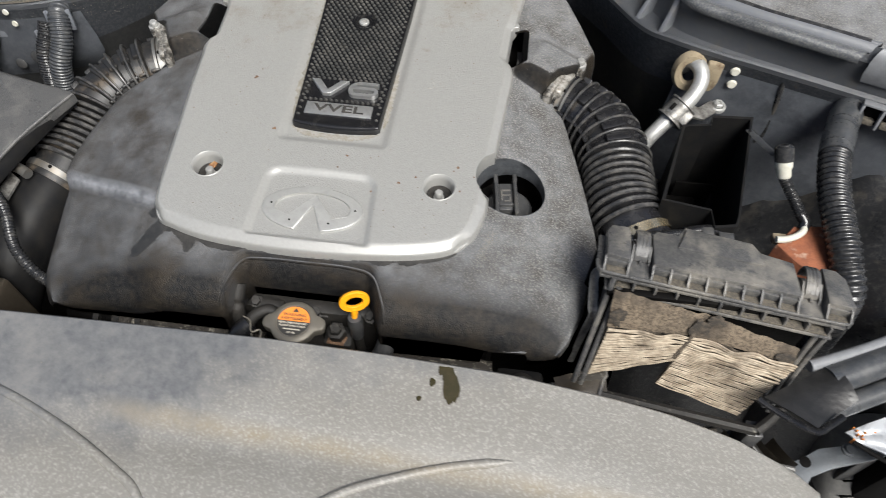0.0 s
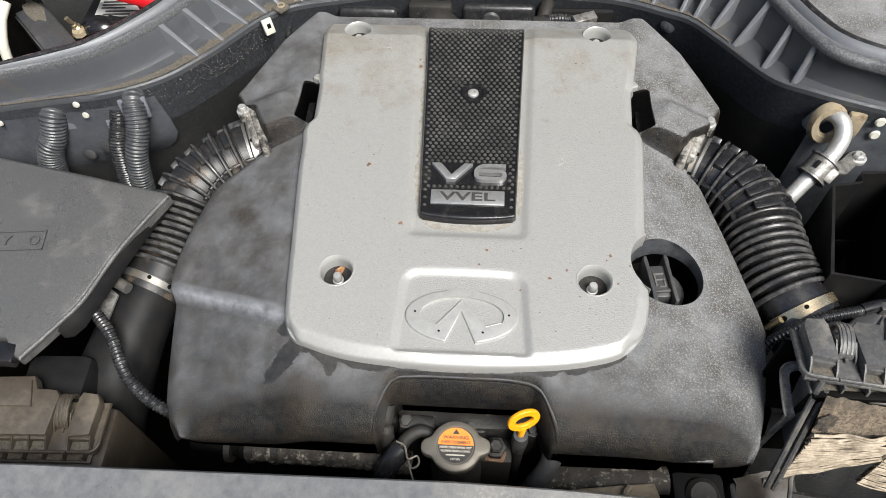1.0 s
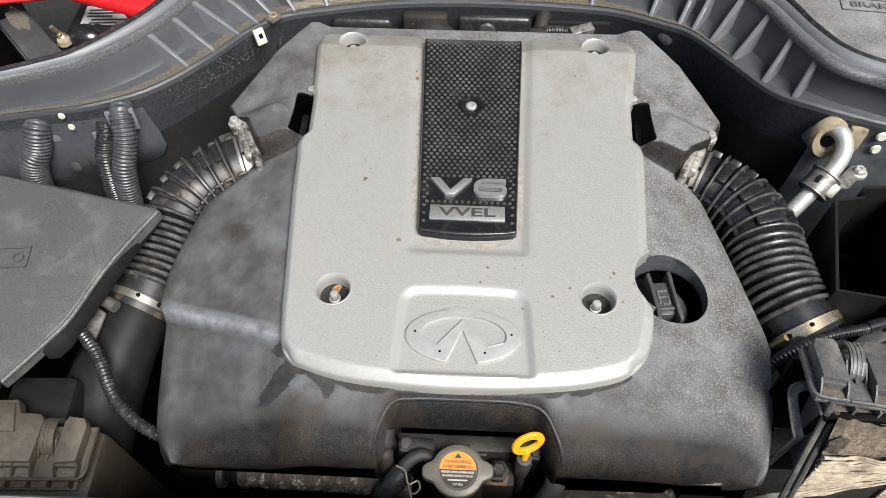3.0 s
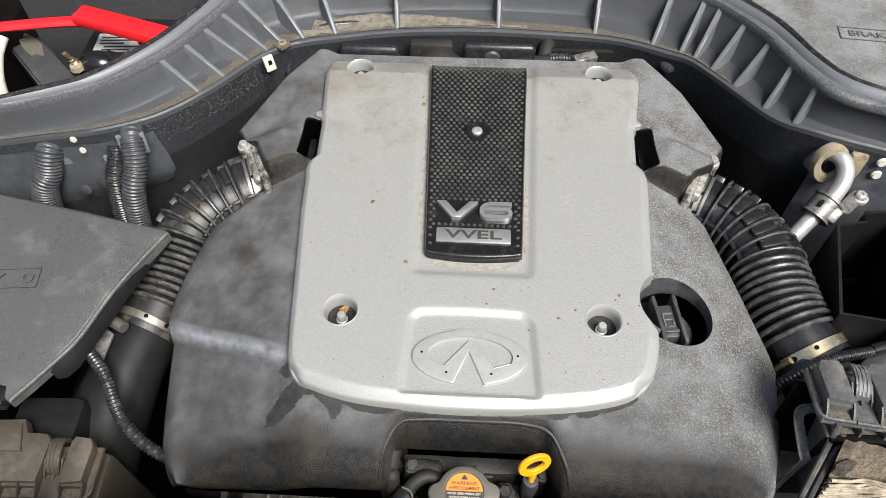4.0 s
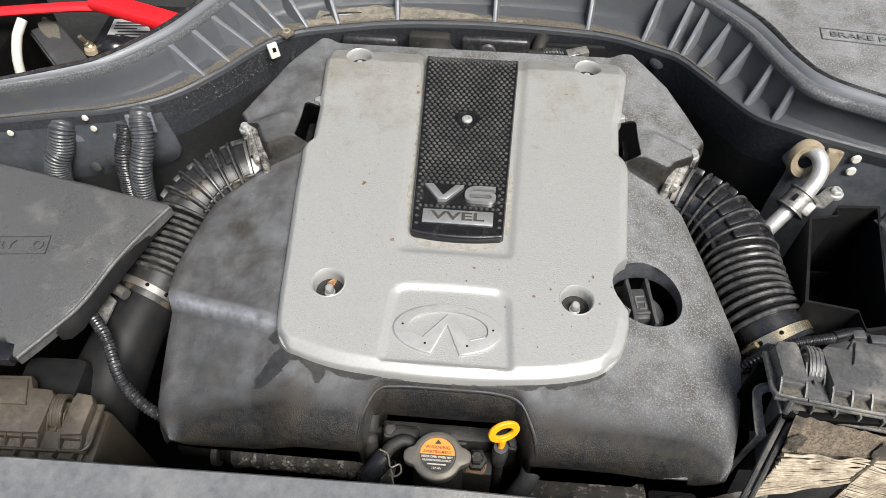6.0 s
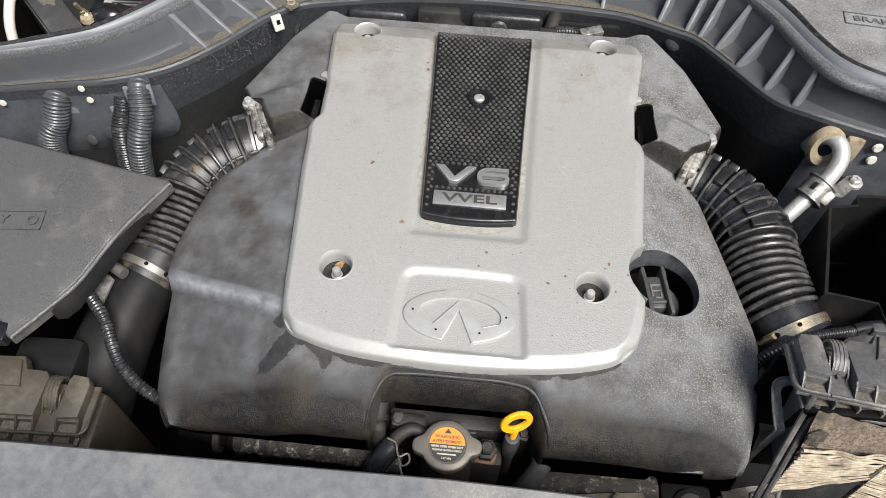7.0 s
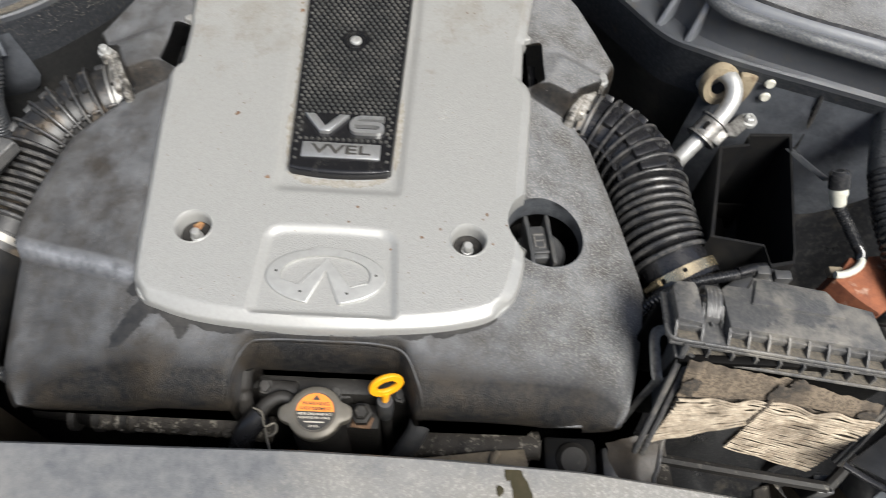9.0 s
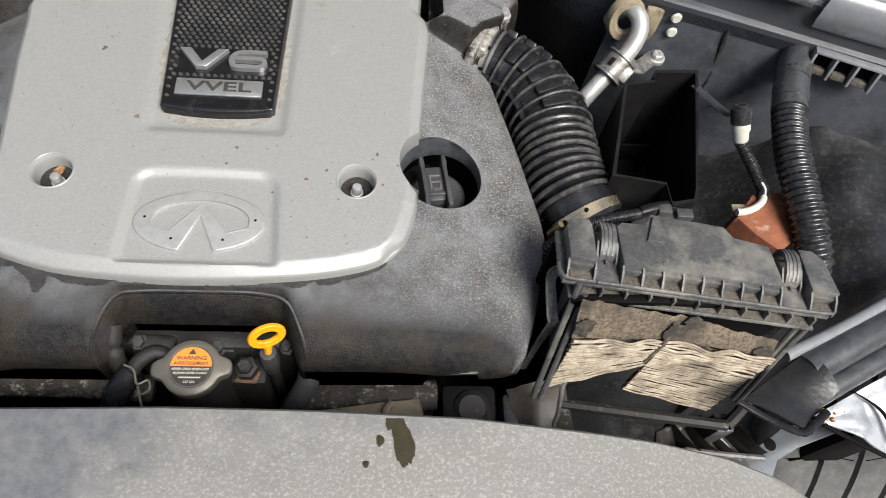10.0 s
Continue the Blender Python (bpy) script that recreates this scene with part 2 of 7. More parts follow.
PAPER = material("dirty_filter_paper", (0.44, 0.375, 0.285), 0.9, 0, (0.19, 0.148, 0.103), 90, 0.40, 0.66, (0.085, 0.066, 0.047), 22, 0.47, 0.68, bump=0.5, bump_scale=700)
FELT = material("dirty_filter_edge", (0.20, 0.158, 0.112), 0.95, 0, (0.075, 0.058, 0.041), 380, 0.44, 0.60, (0.055, 0.045, 0.035), 20, 0.48, 0.66, bump=1.0, bump_scale=500)
RUST = material("flaking_rust", (0.34, 0.175, 0.06), 0.85, 0, (0.45, 0.29, 0.15), 110, 0.5, 0.62, (0.15, 0.065, 0.03), 60, 0.5, 0.62, bump=1.0, bump_scale=400)
SPECK = material("brown_rust_speck", (0.115, 0.062, 0.034), 0.85, 0, (0.22, 0.14, 0.085), 300, 0.45, 0.62, bump=0.8)
FOAM = material("yellowed_foam", (0.25, 0.205, 0.135), 0.9, 0, (0.13, 0.09, 0.055), 60, 0.5, 0.64, bump=0.9, bump_scale=300)
TAN = material("brittle_tan_plastic", (0.25, 0.205, 0.14), 0.6, 0, (0.13, 0.105, 0.075), 60, 0.5, 0.7, bump=0.4)
FOIL = material("torn_bright_foil", (0.40, 0.415, 0.43), 0.40, 0.2, (0.26, 0.27, 0.285), 30, 0.44, 0.62, (0.05, 0.05, 0.052), 22, 0.60, 0.66, bump=0.6, bump_scale=90, wave=0.5)
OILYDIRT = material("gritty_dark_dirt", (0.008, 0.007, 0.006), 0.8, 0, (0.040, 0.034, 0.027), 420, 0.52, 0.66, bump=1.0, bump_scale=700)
WELLWALL = material("dusty_blue_black_plastic", (0.050, 0.054, 0.060), 0.45, 0, (0.105, 0.110, 0.116), 120, 0.40, 0.66, (0.022, 0.023, 0.025), 60, 0.5, 0.66, bump=0.4, bump_scale=700)
TYRE = material("dusty_tyre_rubber", (0.115, 0.113, 0.108), 0.75, 0, (0.17, 0.166, 0.155), 60, 0.46, 0.66, bump=0.6, bump_scale=500)
CONCRETE = material("workshop_concrete", (0.42, 0.41, 0.39), 0.75, 0, (0.33, 0.32, 0.305), 9.0, 0.45, 0.65, (0.47, 0.46, 0.44), 1.5, 0.45, 0.65, bump=0.4, bump_scale=80)


# ---- building kit ----
def finish(name, bm, mat, smooth=40):
    bmesh.ops.recalc_face_normals(bm, faces=bm.faces[:])
    me = bpy.data.meshes.new(name)
    bm.to_mesh(me)
    bm.free()
    if smooth:
        me.polygons.foreach_set("use_smooth", [True] * len(me.polygons))
        me.set_sharp_from_angle(angle=radians(smooth))
    me.materials.append(mat)
    return me


def under(ob, parent):
    ob.parent = parent
    ob.matrix_parent_inverse = parent.matrix_world.inverted()
    return ob


def thing(name, place, label, category, group="", kind=""):
    e = new(name)
    e.empty_display_size = 0.02
    e.matrix_world = Matrix.Translation(place)
    return tagged(e, label, category, group, kind)


def part(name, bm, mat, parent, label="", smooth=40):
    ob = under(new(name, finish(name, bm, mat, smooth)), parent)
    return tagged(ob, label)


def single(name, bm, mat, label, category, group="", kind="", smooth=40):
    return tagged(new(name, finish(name, bm, mat, smooth)), label, category, group, kind)


def spline(pts, n):
    """n + 1 points evenly spread along a smooth curve through pts."""
    p = [Vector(q) for q in pts]
    p = [p[0] * 2 - p[1]] + p + [p[-1] * 2 - p[-2]]
    dense = []
    for i in range(1, len(p) - 2):
        for k in range(24):
            t = k / 24
            a, b, c, d = p[i - 1], p[i], p[i + 1], p[i + 2]
            dense.append(0.5 * (2 * b + (c - a) * t + (2 * a - 5 * b + 4 * c - d) * t * t + (3 * b - a - 3 * c + d) * t ** 3))
    dense.append(p[-2])
    run = [0.0]
    for a, b in zip(dense, dense[1:]):
        run.append(run[-1] + (b - a).length)
    out, j = [], 0
    for i in range(n + 1):
        want = run[-1] * i / n
        while j < len(run) - 2 and run[j + 1] < want:
            j += 1
        f = (want - run[j]) / max(1e-9, run[j + 1] - run[j])
        out.append(dense[j].lerp(dense[j + 1], min(1, max(0, f))))
    return out


def lerp_table(table, x):
    """Linear look-up in rows (x, value) sorted by x."""
    if x <= table[0][0]:
        return table[0][1]
    for (a, va), (b, vb) in zip(table, table[1:]):
        if x <= b:
            return va + (vb - va) * (x - a) / (b - a)
    return table[-1][1]


def smooth_table(table, x):
    """As lerp_table, but rounded through the rows."""
    if x <= table[0][0] or x >= table[-1][0]:
        return lerp_table(table, x)
    for i in range(len(table) - 1):
        if x <= table[i + 1][0]:
            break
    (x0, y0), (x1, y1) = table[i], table[i + 1]
    h = x1 - x0

    def slope(j):
        a, b = table[max(0, j - 1)], table[min(len(table) - 1, j + 1)]
        return (b[1] - a[1]) / (b[0] - a[0])
    t = (x - x0) / h
    return (2 * t ** 3 - 3 * t ** 2 + 1) * y0 + (t ** 3 - 2 * t ** 2 + t) * h * slope(i) + (3 * t ** 2 - 2 * t ** 3) * y1 + (t ** 3 - t ** 2) * h * slope(i + 1)


def step(a, b, x):
    t = min(1.0, max(0.0, (x - a) / (b - a)))
    return t * t * (3 - 2 * t)


def tube(pts, radius, seg=16, n=40, bm=None, squash=1.0, caps=True, raw=False, wall=0.0):
    """A tube along a smooth curve; radius is a number or a function of (0..1) along it."""
    bm = bm or bmesh.new()
    line = [Vector(p) for p in pts] if raw else spline(pts, n)
    n = len(line) - 1
    up = Vector((0, 0, 1))
    t0 = (line[1] - line[0]).normalized()
    side = t0.cross(up)
    if side.length < 0.05:
        side = t0.cross(Vector((0, 1, 0)))
    side.normalize()
    rings = []
    for i, c in enumerate(line):
        t = (line[min(n, i + 1)] - line[max(0, i - 1)]).normalized()
        side = (side - t * side.dot(t)).normalized()
        v = side.cross(t)
        r = radius(i / n) if callable(radius) else radius
        rings.append([bm.verts.new(c + (side * math.cos(a) + v * math.sin(a) * squash) * r) for a in [2 * math.pi * k / seg for k in range(seg)]])
    for a, b in zip(rings, rings[1:]):
        for k in range(seg):
            bm.faces.new((a[k], a[(k + 1) % seg], b[(k + 1) % seg], b[k]))
    if caps:
        bm.faces.new(rings[0][::-1])
        bm.faces.new(rings[-1])
    return bm


def lathe(profile, seg=32, m=None, bm=None):
    """Turns (radius, height) rows round the z axis; m places it."""
    bm = bm or bmesh.new()
    m = m or Matrix()
    rows = []
    for r, z in profile:
        if r < 1e-6:
            rows.append([bm.verts.new(m @ Vector((0, 0, z)))])
        else:
            rows.append([bm.verts.new(m @ Vector((r * math.cos(2 * math.pi * k / seg), r * math.sin(2 * math.pi * k / seg), z))) for k in range(seg)])
    for a, b in zip(rows, rows[1:]):
        for k in range(seg):
            q = [a[k % len(a)], a[(k + 1) % len(a)], b[(k + 1) % len(b)], b[k % len(b)]]
            q = list(dict.fromkeys(q))
            if len(q) > 2:
                bm.faces.new(q)
    return bm


def box(x0, x1, y0, y1, z0, z1, bevel=0.002, m=None, bm=None, seg=2):
    own = bmesh.new()
    bmesh.ops.create_cube(own, size=1)
    for v in own.verts:
        v.co = Vector(((x0 + x1) / 2 + v.co.x * (x1 - x0), (y0 + y1) / 2 + v.co.y * (y1 - y0), (z0 + z1) / 2 + v.co.z * (z1 - z0)))
    if bevel:
        bmesh.ops.bevel(own, geom=own.edges[:], offset=bevel, segments=seg, profile=0.5, affect="EDGES")
    if m:
        bmesh.ops.transform(own, matrix=m, verts=own.verts[:])
    return merge(own, bm)


def merge(own, bm):
    if bm is None:
        return own
    me = bpy.data.meshes.new("tmp")
    own.to_mesh(me)
    own.free()
    bm.from_mesh(me)
    bpy.data.meshes.remove(me)
    return bm


def prism(poly, z0, z1, bevel=0.0, m=None, bm=None, seg=2, warp=None):
    """A plate with the outline poly, between the heights z0 and z1, its upper rim rounded."""
    own = bmesh.new()
    low = [own.verts.new((x, y, z0)) for x, y in poly]
    f = own.faces.new(low)
    if f.calc_area() and sum((a[0] * b[1] - b[0] * a[1]) for a, b in zip(poly, poly[1:] + poly[:1])) < 0:
        f.normal_flip()
    ext = bmesh.ops.extrude_face_region(own, geom=[f])
    tops = [g for g in ext["geom"] if isinstance(g, bmesh.types.BMVert)]
    for v in tops:
        v.co.z = z1
    if bevel:
        ts = set(tops)
        rim = [e for e in own.edges if e.verts[0] in ts and e.verts[1] in ts]
        bmesh.ops.bevel(own, geom=rim, offset=bevel, segments=seg, profile=0.5, affect="EDGES")
    if warp:
        for v in own.verts:
            v.co = warp(v.co)
    if m:
        bmesh.ops.transform(own, matrix=m, verts=own.verts[:])
    return merge(own, bm)


def sheet(grid, thick, bm=None):
    """A closed shell from a grid (rows of points), thickened downwards."""
    bm = bm or bmesh.new()
    top = [[bm.verts.new(p) for p in row] for row in grid]
    low = [[bm.verts.new((p[0], p[1], p[2] - thick)) for p in row] for row in grid]
    nr, nc = len(grid), len(grid[0])
    for i in range(nr - 1):
        for j in range(nc - 1):
            bm.faces.new((top[i][j], top[i][j + 1], top[i + 1][j + 1], top[i + 1][j]))
            bm.faces.new((low[i][j], low[i + 1][j], low[i + 1][j + 1], low[i][j + 1]))
    for i in range(nr - 1):
        bm.faces.new((top[i][0], top[i + 1][0], low[i + 1][0], low[i][0]))
        bm.faces.new((top[i][-1], low[i][-1], low[i + 1][-1], top[i + 1][-1]))
    for j in range(nc - 1):
        bm.faces.new((top[0][j], low[0][j], low[0][j + 1], top[0][j + 1]))
        bm.faces.new((top[-1][j], top[-1][j + 1], low[-1][j + 1], low[-1][j]))
    return bm


def cut(ob, cutters):
    """Takes the cutter meshes out of ob's mesh for good."""
    made = []
    for bm in cutters:
        c = new("cutter", finish("cutter", bm, DARK, 0))
        made.append(c)
        b = ob.modifiers.new("cut", "BOOLEAN")
        b.operation, b.solver, b.object = "DIFFERENCE", "EXACT", c
    bpy.context.view_layer.update()
    old = ob.data
    me = bpy.data.meshes.new_from_object(ob.evaluated_get(bpy.context.evaluated_depsgraph_get()))
    ob.modifiers.clear()
    ob.data = me
    me.polygons.foreach_set("use_smooth", [True] * len(me.polygons))
    me.set_sharp_from_angle(angle=radians(40))
    bpy.data.meshes.remove(old)
    for c in made:
        old = c.data
        bpy.data.objects.remove(c)
        bpy.data.meshes.remove(old)


def lettering(name, body, size, depth, m, mat, parent, label="", stretch=1.0, bold=0.0):
    cu = bpy.data.curves.new(name, "FONT")
    cu.body, cu.size, cu.extrude, cu.offset = body, size, depth, bold
    cu.align_x, cu.align_y = "CENTER", "CENTER"
    tmp = new(name, cu)
    bpy.context.view_layer.update()
    me = bpy.data.meshes.new_from_object(tmp.evaluated_get(bpy.context.evaluated_depsgraph_get()))
    bpy.data.objects.remove(tmp)
    bpy.data.curves.remove(cu)
    me.transform(m @ Matrix.Diagonal((stretch, 1, 1, 1)))
    me.materials.clear()
    me.materials.append(mat)
    return tagged(under(new(name, me), parent), label)


def bolt(parent, x, y, z, r=0.006, mat=None, name="bolt", label=""):
    bm = lathe([(0, -0.004), (r * 1.5, -0.004), (r * 1.5, 0.0), (r, 0.0005)], 20, Matrix.Translation((x, y, z)))
    lathe([(r, 0.0005), (r, r * 0.75), (r * 0.8, r * 0.95), (r * 0.35, r * 0.95), (r * 0.3, r * 0.6), (0, r * 0.6)], 6, Matrix.Translation((x, y, z)), bm)
    return part(name, bm, mat or ALU, parent, label)


def at(x, y, z, rx=0, ry=0, rz=0):
    return pose(x, y, z, rx, ry, rz)


# ---- engine and its cover ----
engine = single("engine_block", box(-0.20, 0.20, -0.11, 0.38, -0.55, -0.05, 0.02), DARK, "near black engine block beneath the plastic cover", "engine")

cover = thing("engine_cover", (0, 0.1, -0.09), "black and silver plastic engine cover, dusty and stained", "engine cover")

LEFT = [(-0.162, -0.250), (-0.158, -0.258), (-0.150, -0.268), (-0.138, -0.2760), (-0.118, -0.2845), (-0.090, -0.2905), (-0.037, -0.2975), (-0.014, -0.3000), (0.002, -0.3060), (0.016, -0.3085), (0.042, -0.3085), (0.074, -0.3040), (0.110, -0.2965), (0.132, -0.2905),
        (0.146, -0.279), (0.158, -0.264), (0.172, -0.244), (0.182, -0.230), (0.190, -0.232), (0.200, -0.238), (0.224, -0.250), (0.236, -0.268), (0.256, -0.281), (0.300, -0.262), (0.349, -0.240), (0.398, -0.206)]
RIGHT = [(-0.162, 0.250), (-0.158, 0.2565), (-0.150, 0.2645), (-0.138, 0.2715), (-0.112, 0.2790), (-0.080, 0.2865), (-0.05, 0.2925), (-0.022, 0.2975), (-0.012, 0.2965), (0.003, 0.2935), (0.026, 0.2880), (0.060, 0.2800), (0.090, 0.2720), (0.130, 0.260), (0.150, 0.254),
         (0.163, 0.247), (0.176, 0.236), (0.186, 0.230), (0.200, 0.240), (0.215, 0.262), (0.255, 0.285), (0.300, 0.268), (0.343, 0.249), (0.398, 0.209)]
# lower rim of the front face
NOSE_LOW = [(-0.250, -0.0655), (-0.200, -0.0665), (-0.076, -0.068), (0.074, -0.078), (0.136, -0.076), (0.183, -0.075), (0.246, -0.066)]
NOSE_NOTCH = [(0.184, -0.10), (0.190, -0.050), (0.232, -0.046), (0.238, -0.10)]


def scoop(x):
    return step(-0.083, -0.056, x) * (1 - step(0.065, 0.092, x))


def shell_height(x, y):
    ax = abs(x)
    # the low side decks end at a slanting wall below the inlet runners
    q = y - (0.200 - 0.50 * (ax - 0.198))
    low = 1 - step(-0.010, 0.010, q)
    z = -0.003 - 0.030 * step(0.17, 0.31, ax) * low - 0.012 * step(0.20, 0.30, ax) * (1 - low)
    fold = -0.004 - 0.32 * (0.284 - ax) - y
    k = step(0.14, 0.19, ax) * (1.0 if x < 0 else 0.1)
    z -= k * (0.0075 * step(-0.004, 0.014, fold) + 0.13 * max(0.0, fold))
    z += 0.007 * (1 - low) * step(0.18, 0.20, ax)
    # rounded side edges
    yc = max(y, -0.09)
    d = min(x - lerp_table(LEFT, yc), lerp_table(RIGHT, yc) - x)
    z -= 0.006 * max(0.0, 1 - max(0.0, d) / 0.016) ** 2 * low
    # raised runner towards each inlet port
    du, dw = ax - 0.205, y - 0.222
    z += 0.008 * step(-0.012, 0.014, 0.908 * du - 0.419 * dw) * (1 - step(0.026, 0.044, abs(0.419 * du + 0.908 * dw))) * (1 - low)
    return z


def nose_point(u, s, y0=-0.09):
    """The front of the cover: rolls over and runs down, set back in the scoop."""
    ang = min(1.0, s / 0.6) * math.pi / 2
    x0 = lerp_table(LEFT, y0) + (lerp_table(RIGHT, y0) - lerp_table(LEFT, y0)) * u
    sc = scoop(x0)
    y = y0 - (y0 + 0.152) * (1 - 0.62 * sc) * math.sin(ang)
    xl, xr = lerp_table(LEFT, y), lerp_table(RIGHT, y)
    x = xl + (xr - xl) * u
    top = shell_height(x0, y0)
    low = lerp_table(NOSE_LOW, x) * (1 - sc) - 0.056 * sc
    # lower corners are rounded off
    d = max(0.0, 0.028 - min(u, 1 - u) * (xr - xl))
    low = min(low + 0.028 - math.sqrt(0.028 ** 2 - d * d), top - 0.004)
    deep = min(0.036, 0.75 * (top - low))
    z = top - deep * (1 - math.cos(ang)) - max(0.0, s - 0.6) / 0.4 * (top - deep - low)
    # a shallow notch in the lower edge
    return x, y, max(z, lerp_table(NOSE_NOTCH, x))


def shell_grid():
    tops = [0.398 - 0.0024 * i for i in range(int((0.398 + 0.0905) / 0.0024) + 1)]
    us = [i / 280 for i in range(281)]
    grid = []
    for y in tops:
        xl, xr = lerp_table(LEFT, y), lerp_table(RIGHT, y)
        row = []
        for u in us:
            x = xl + (xr - xl) * u
            row.append((x, y, shell_height(x, y)))
        grid.append(row)
    y0 = tops[-1]
    for k in range(1, 33):
        grid.append([nose_point(u, k / 32, y0) for u in us])
    # side skirts
    full = []
    for i, row in enumerate(grid):
        a, b = row[0], row[-1]
        hang = 1 - step(0.0, 0.3, (i - len(tops) + 1) / 32)
        sides = []
        for p, sgn in ((a, -1), (b, 1)):
            low = min(p[2] - 0.004, p[2] - 0.004 + (-0.054 - p[2]) * hang)
            f = min(1.0, (p[2] - low) / 0.03)
            sides.append([(p[0] + sgn * o * f, p[1], max(p[2] - d, low + 0.001 * (0.06 - d))) for o, d in ((0.003, 0.002), (0.0055, 0.008), (0.0075, 0.022), (0.008, 0.055))])
        left, right = sides[0][::-1], sides[1]
        full.append(left + row + right)
    back = [(p[0], p[1] + 0.006, p[2] - 0.03) for p in full[0]]
    return [back] + full


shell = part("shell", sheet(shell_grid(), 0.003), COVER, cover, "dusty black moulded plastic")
FILL = (0.200, 0.025)
CUPS = [(-0.125, 0.0), (0.125, 0.0), (-0.148, 0.354), (0.149, 0.354)]
cut(shell, [lathe([(0, -0.05), (0.0175, -0.05), (0.0175, 0.03), (0, 0.03)], 32, at(x, y, 0)) for x, y in CUPS]
    + [lathe([(0, -0.2), (0.0385, -0.2), (0.0385, 0.1), (0, 0.1)], 48, at(*FILL, 0)),
            box(-0.2045, -0.150, 0.206, 0.270, -0.2, 0.1, 0.004), box(0.150, 0.2055, 0.206, 0.270, -0.2, 0.1, 0.004)])

S_LEFT = [(-0.066, -0.1615), (-0.058, -0.1660), (-0.048, -0.1690), (-0.030, -0.1715), (0.032, -0.177), (0.125, -0.186), (0.169, -0.1885), (0.186, -0.191), (0.196, -0.189), (0.205, -0.182),
          (0.264, -0.184), (0.272, -0.1865), (0.290, -0.187), (0.348, -0.191), (0.374, -0.193), (0.380, -0.189)]
S_RIGHT = [(-0.066, 0.1575), (-0.058, 0.1640), (-0.050, 0.1686), (-0.036, 0.1735), (-0.018, 0.177), (0.070, 0.181), (0.143, 0.187), (0.175, 0.190), (0.190, 0.190), (0.201, 0.187), (0.209, 0.181),
           (0.264, 0.184), (0.272, 0.188), (0.290, 0.190), (0.357, 0.200), (0.374, 0.201), (0.380, 0.197)]
# the bowed front edge of the silver panel
S_FRONT = [(-0.162, -0.0655), (-0.155, -0.0722), (-0.146, -0.0768), (-0.122, -0.0846), (-0.096, -0.0895), (-0.070, -0.0921), (-0.030, -0.0944), (0.004, -0.0946), (0.040, -0.0934), (0.079, -0.0902), (0.104, -0.0867), (0.129, -0.0813), (0.144, -0.0758), (0.152, -0.0705), (0.158, -0.0655)]


def rear_drop(y):
    return -0.0045 * step(0.24, 0.342, y) + 0.42 * max(0.0, y - 0.343)


def plate_half(y):
    return 0.0495 + (y - 0.07) * 0.036


def rim_roll(d, wide):
    """Drop (0 to 1) of a chamfered rim, d from its edge: a shallow slope, then a short steep edge."""
    t = min(1.0, max(0.0, d / wide))
    return 0.62 * (1 - t) ** 1.25 + 0.38 * max(0.0, 1 - t / 0.16) ** 2


def silver_height(x, y, xl=-0.5, xr=0.5):
    side, front = min(x - xl, xr - x), y - smooth_table(S_FRONT, x)
    if y < -0.02:
        d = max(0.0, min(side, front) if min(side, front) > 0.013 else 0.013 - math.hypot(max(0.0, 0.013 - side), max(0.0, 0.013 - front)))
        z = 0.011 - 0.0115 * rim_roll(d, 0.0125 - 0.0055 * step(-0.085, -0.068, y) * (x < 0) * step(0.012, -0.008, side - front))
    else:
        z = 0.011 - 0.0105 * rim_roll(side, 0.0070 if x < 0 else 0.0105)
    z -= rear_drop(y)
    # emblem recess, its corners rounded, running out at the front lip
    half = 0.0575 - 0.055 * y
    qx, qy = abs(x) - half + 0.013, y - 0.0045 + 0.013 + 0.0015 * (x / 0.05) ** 2
    inside = math.hypot(max(0.0, qx), max(0.0, qy)) + min(0.0, max(qx, qy)) - 0.013
    z -= 0.0040 * step(0.0035, -0.0040, inside) * step(-0.0840, -0.0790, y)
    # shallow bed round the dark plate, raised lobes beside it
    z -= 0.0035 * step(plate_half(y) + 0.014, plate_half(y) + 0.004, abs(x)) * step(0.043, 0.053, y)
    return z


def silver_grid():
    ys = [0.380 - 0.0028 * i for i in range(int((0.380 + 0.02) / 0.0028) + 1)]
    grid, n = [], 170
    us = [i / n - 0.08 * math.sin(2 * math.pi * i / n) for i in range(n + 1)]
    for y in ys:
        xl, xr = lerp_table(S_LEFT, y), lerp_table(S_RIGHT, y)
        grid.append([(xl + (xr - xl) * u, y, silver_height(xl + (xr - xl) * u, y, xl, xr)) for u in us])
    # towards the front the rows bend into the bowed edge
    y0, m = ys[-1], 34
    for k in range(1, m + 1):
        s = 1 - (1 - k / m) ** 1.5
        ye = y0 + (-0.066 - y0) * s
        xl, xr = smooth_table(S_LEFT, ye), smooth_table(S_RIGHT, ye)
        row = []
        for u in us:
            x = xl + (xr - xl) * u
            xe = -0.1615 + 0.319 * u
            y = y0 + (smooth_table(S_FRONT, xe) - y0) * s
            row.append((x, y, silver_height(x, y, smooth_table(S_LEFT, max(y, -0.066)), smooth_table(S_RIGHT, max(y, -0.066)))))
        grid.append(row)
    full = [[(r[0][0] - 0.0012, r[0][1], r[0][2] - 0.008)] + r + [(r[-1][0] + 0.0012, r[-1][1], r[-1][2] - 0.008)] for r in grid]
    return full + [[(p[0], p[1] - 0.0015, p[2] - 0.008) for p in full[-1]]]


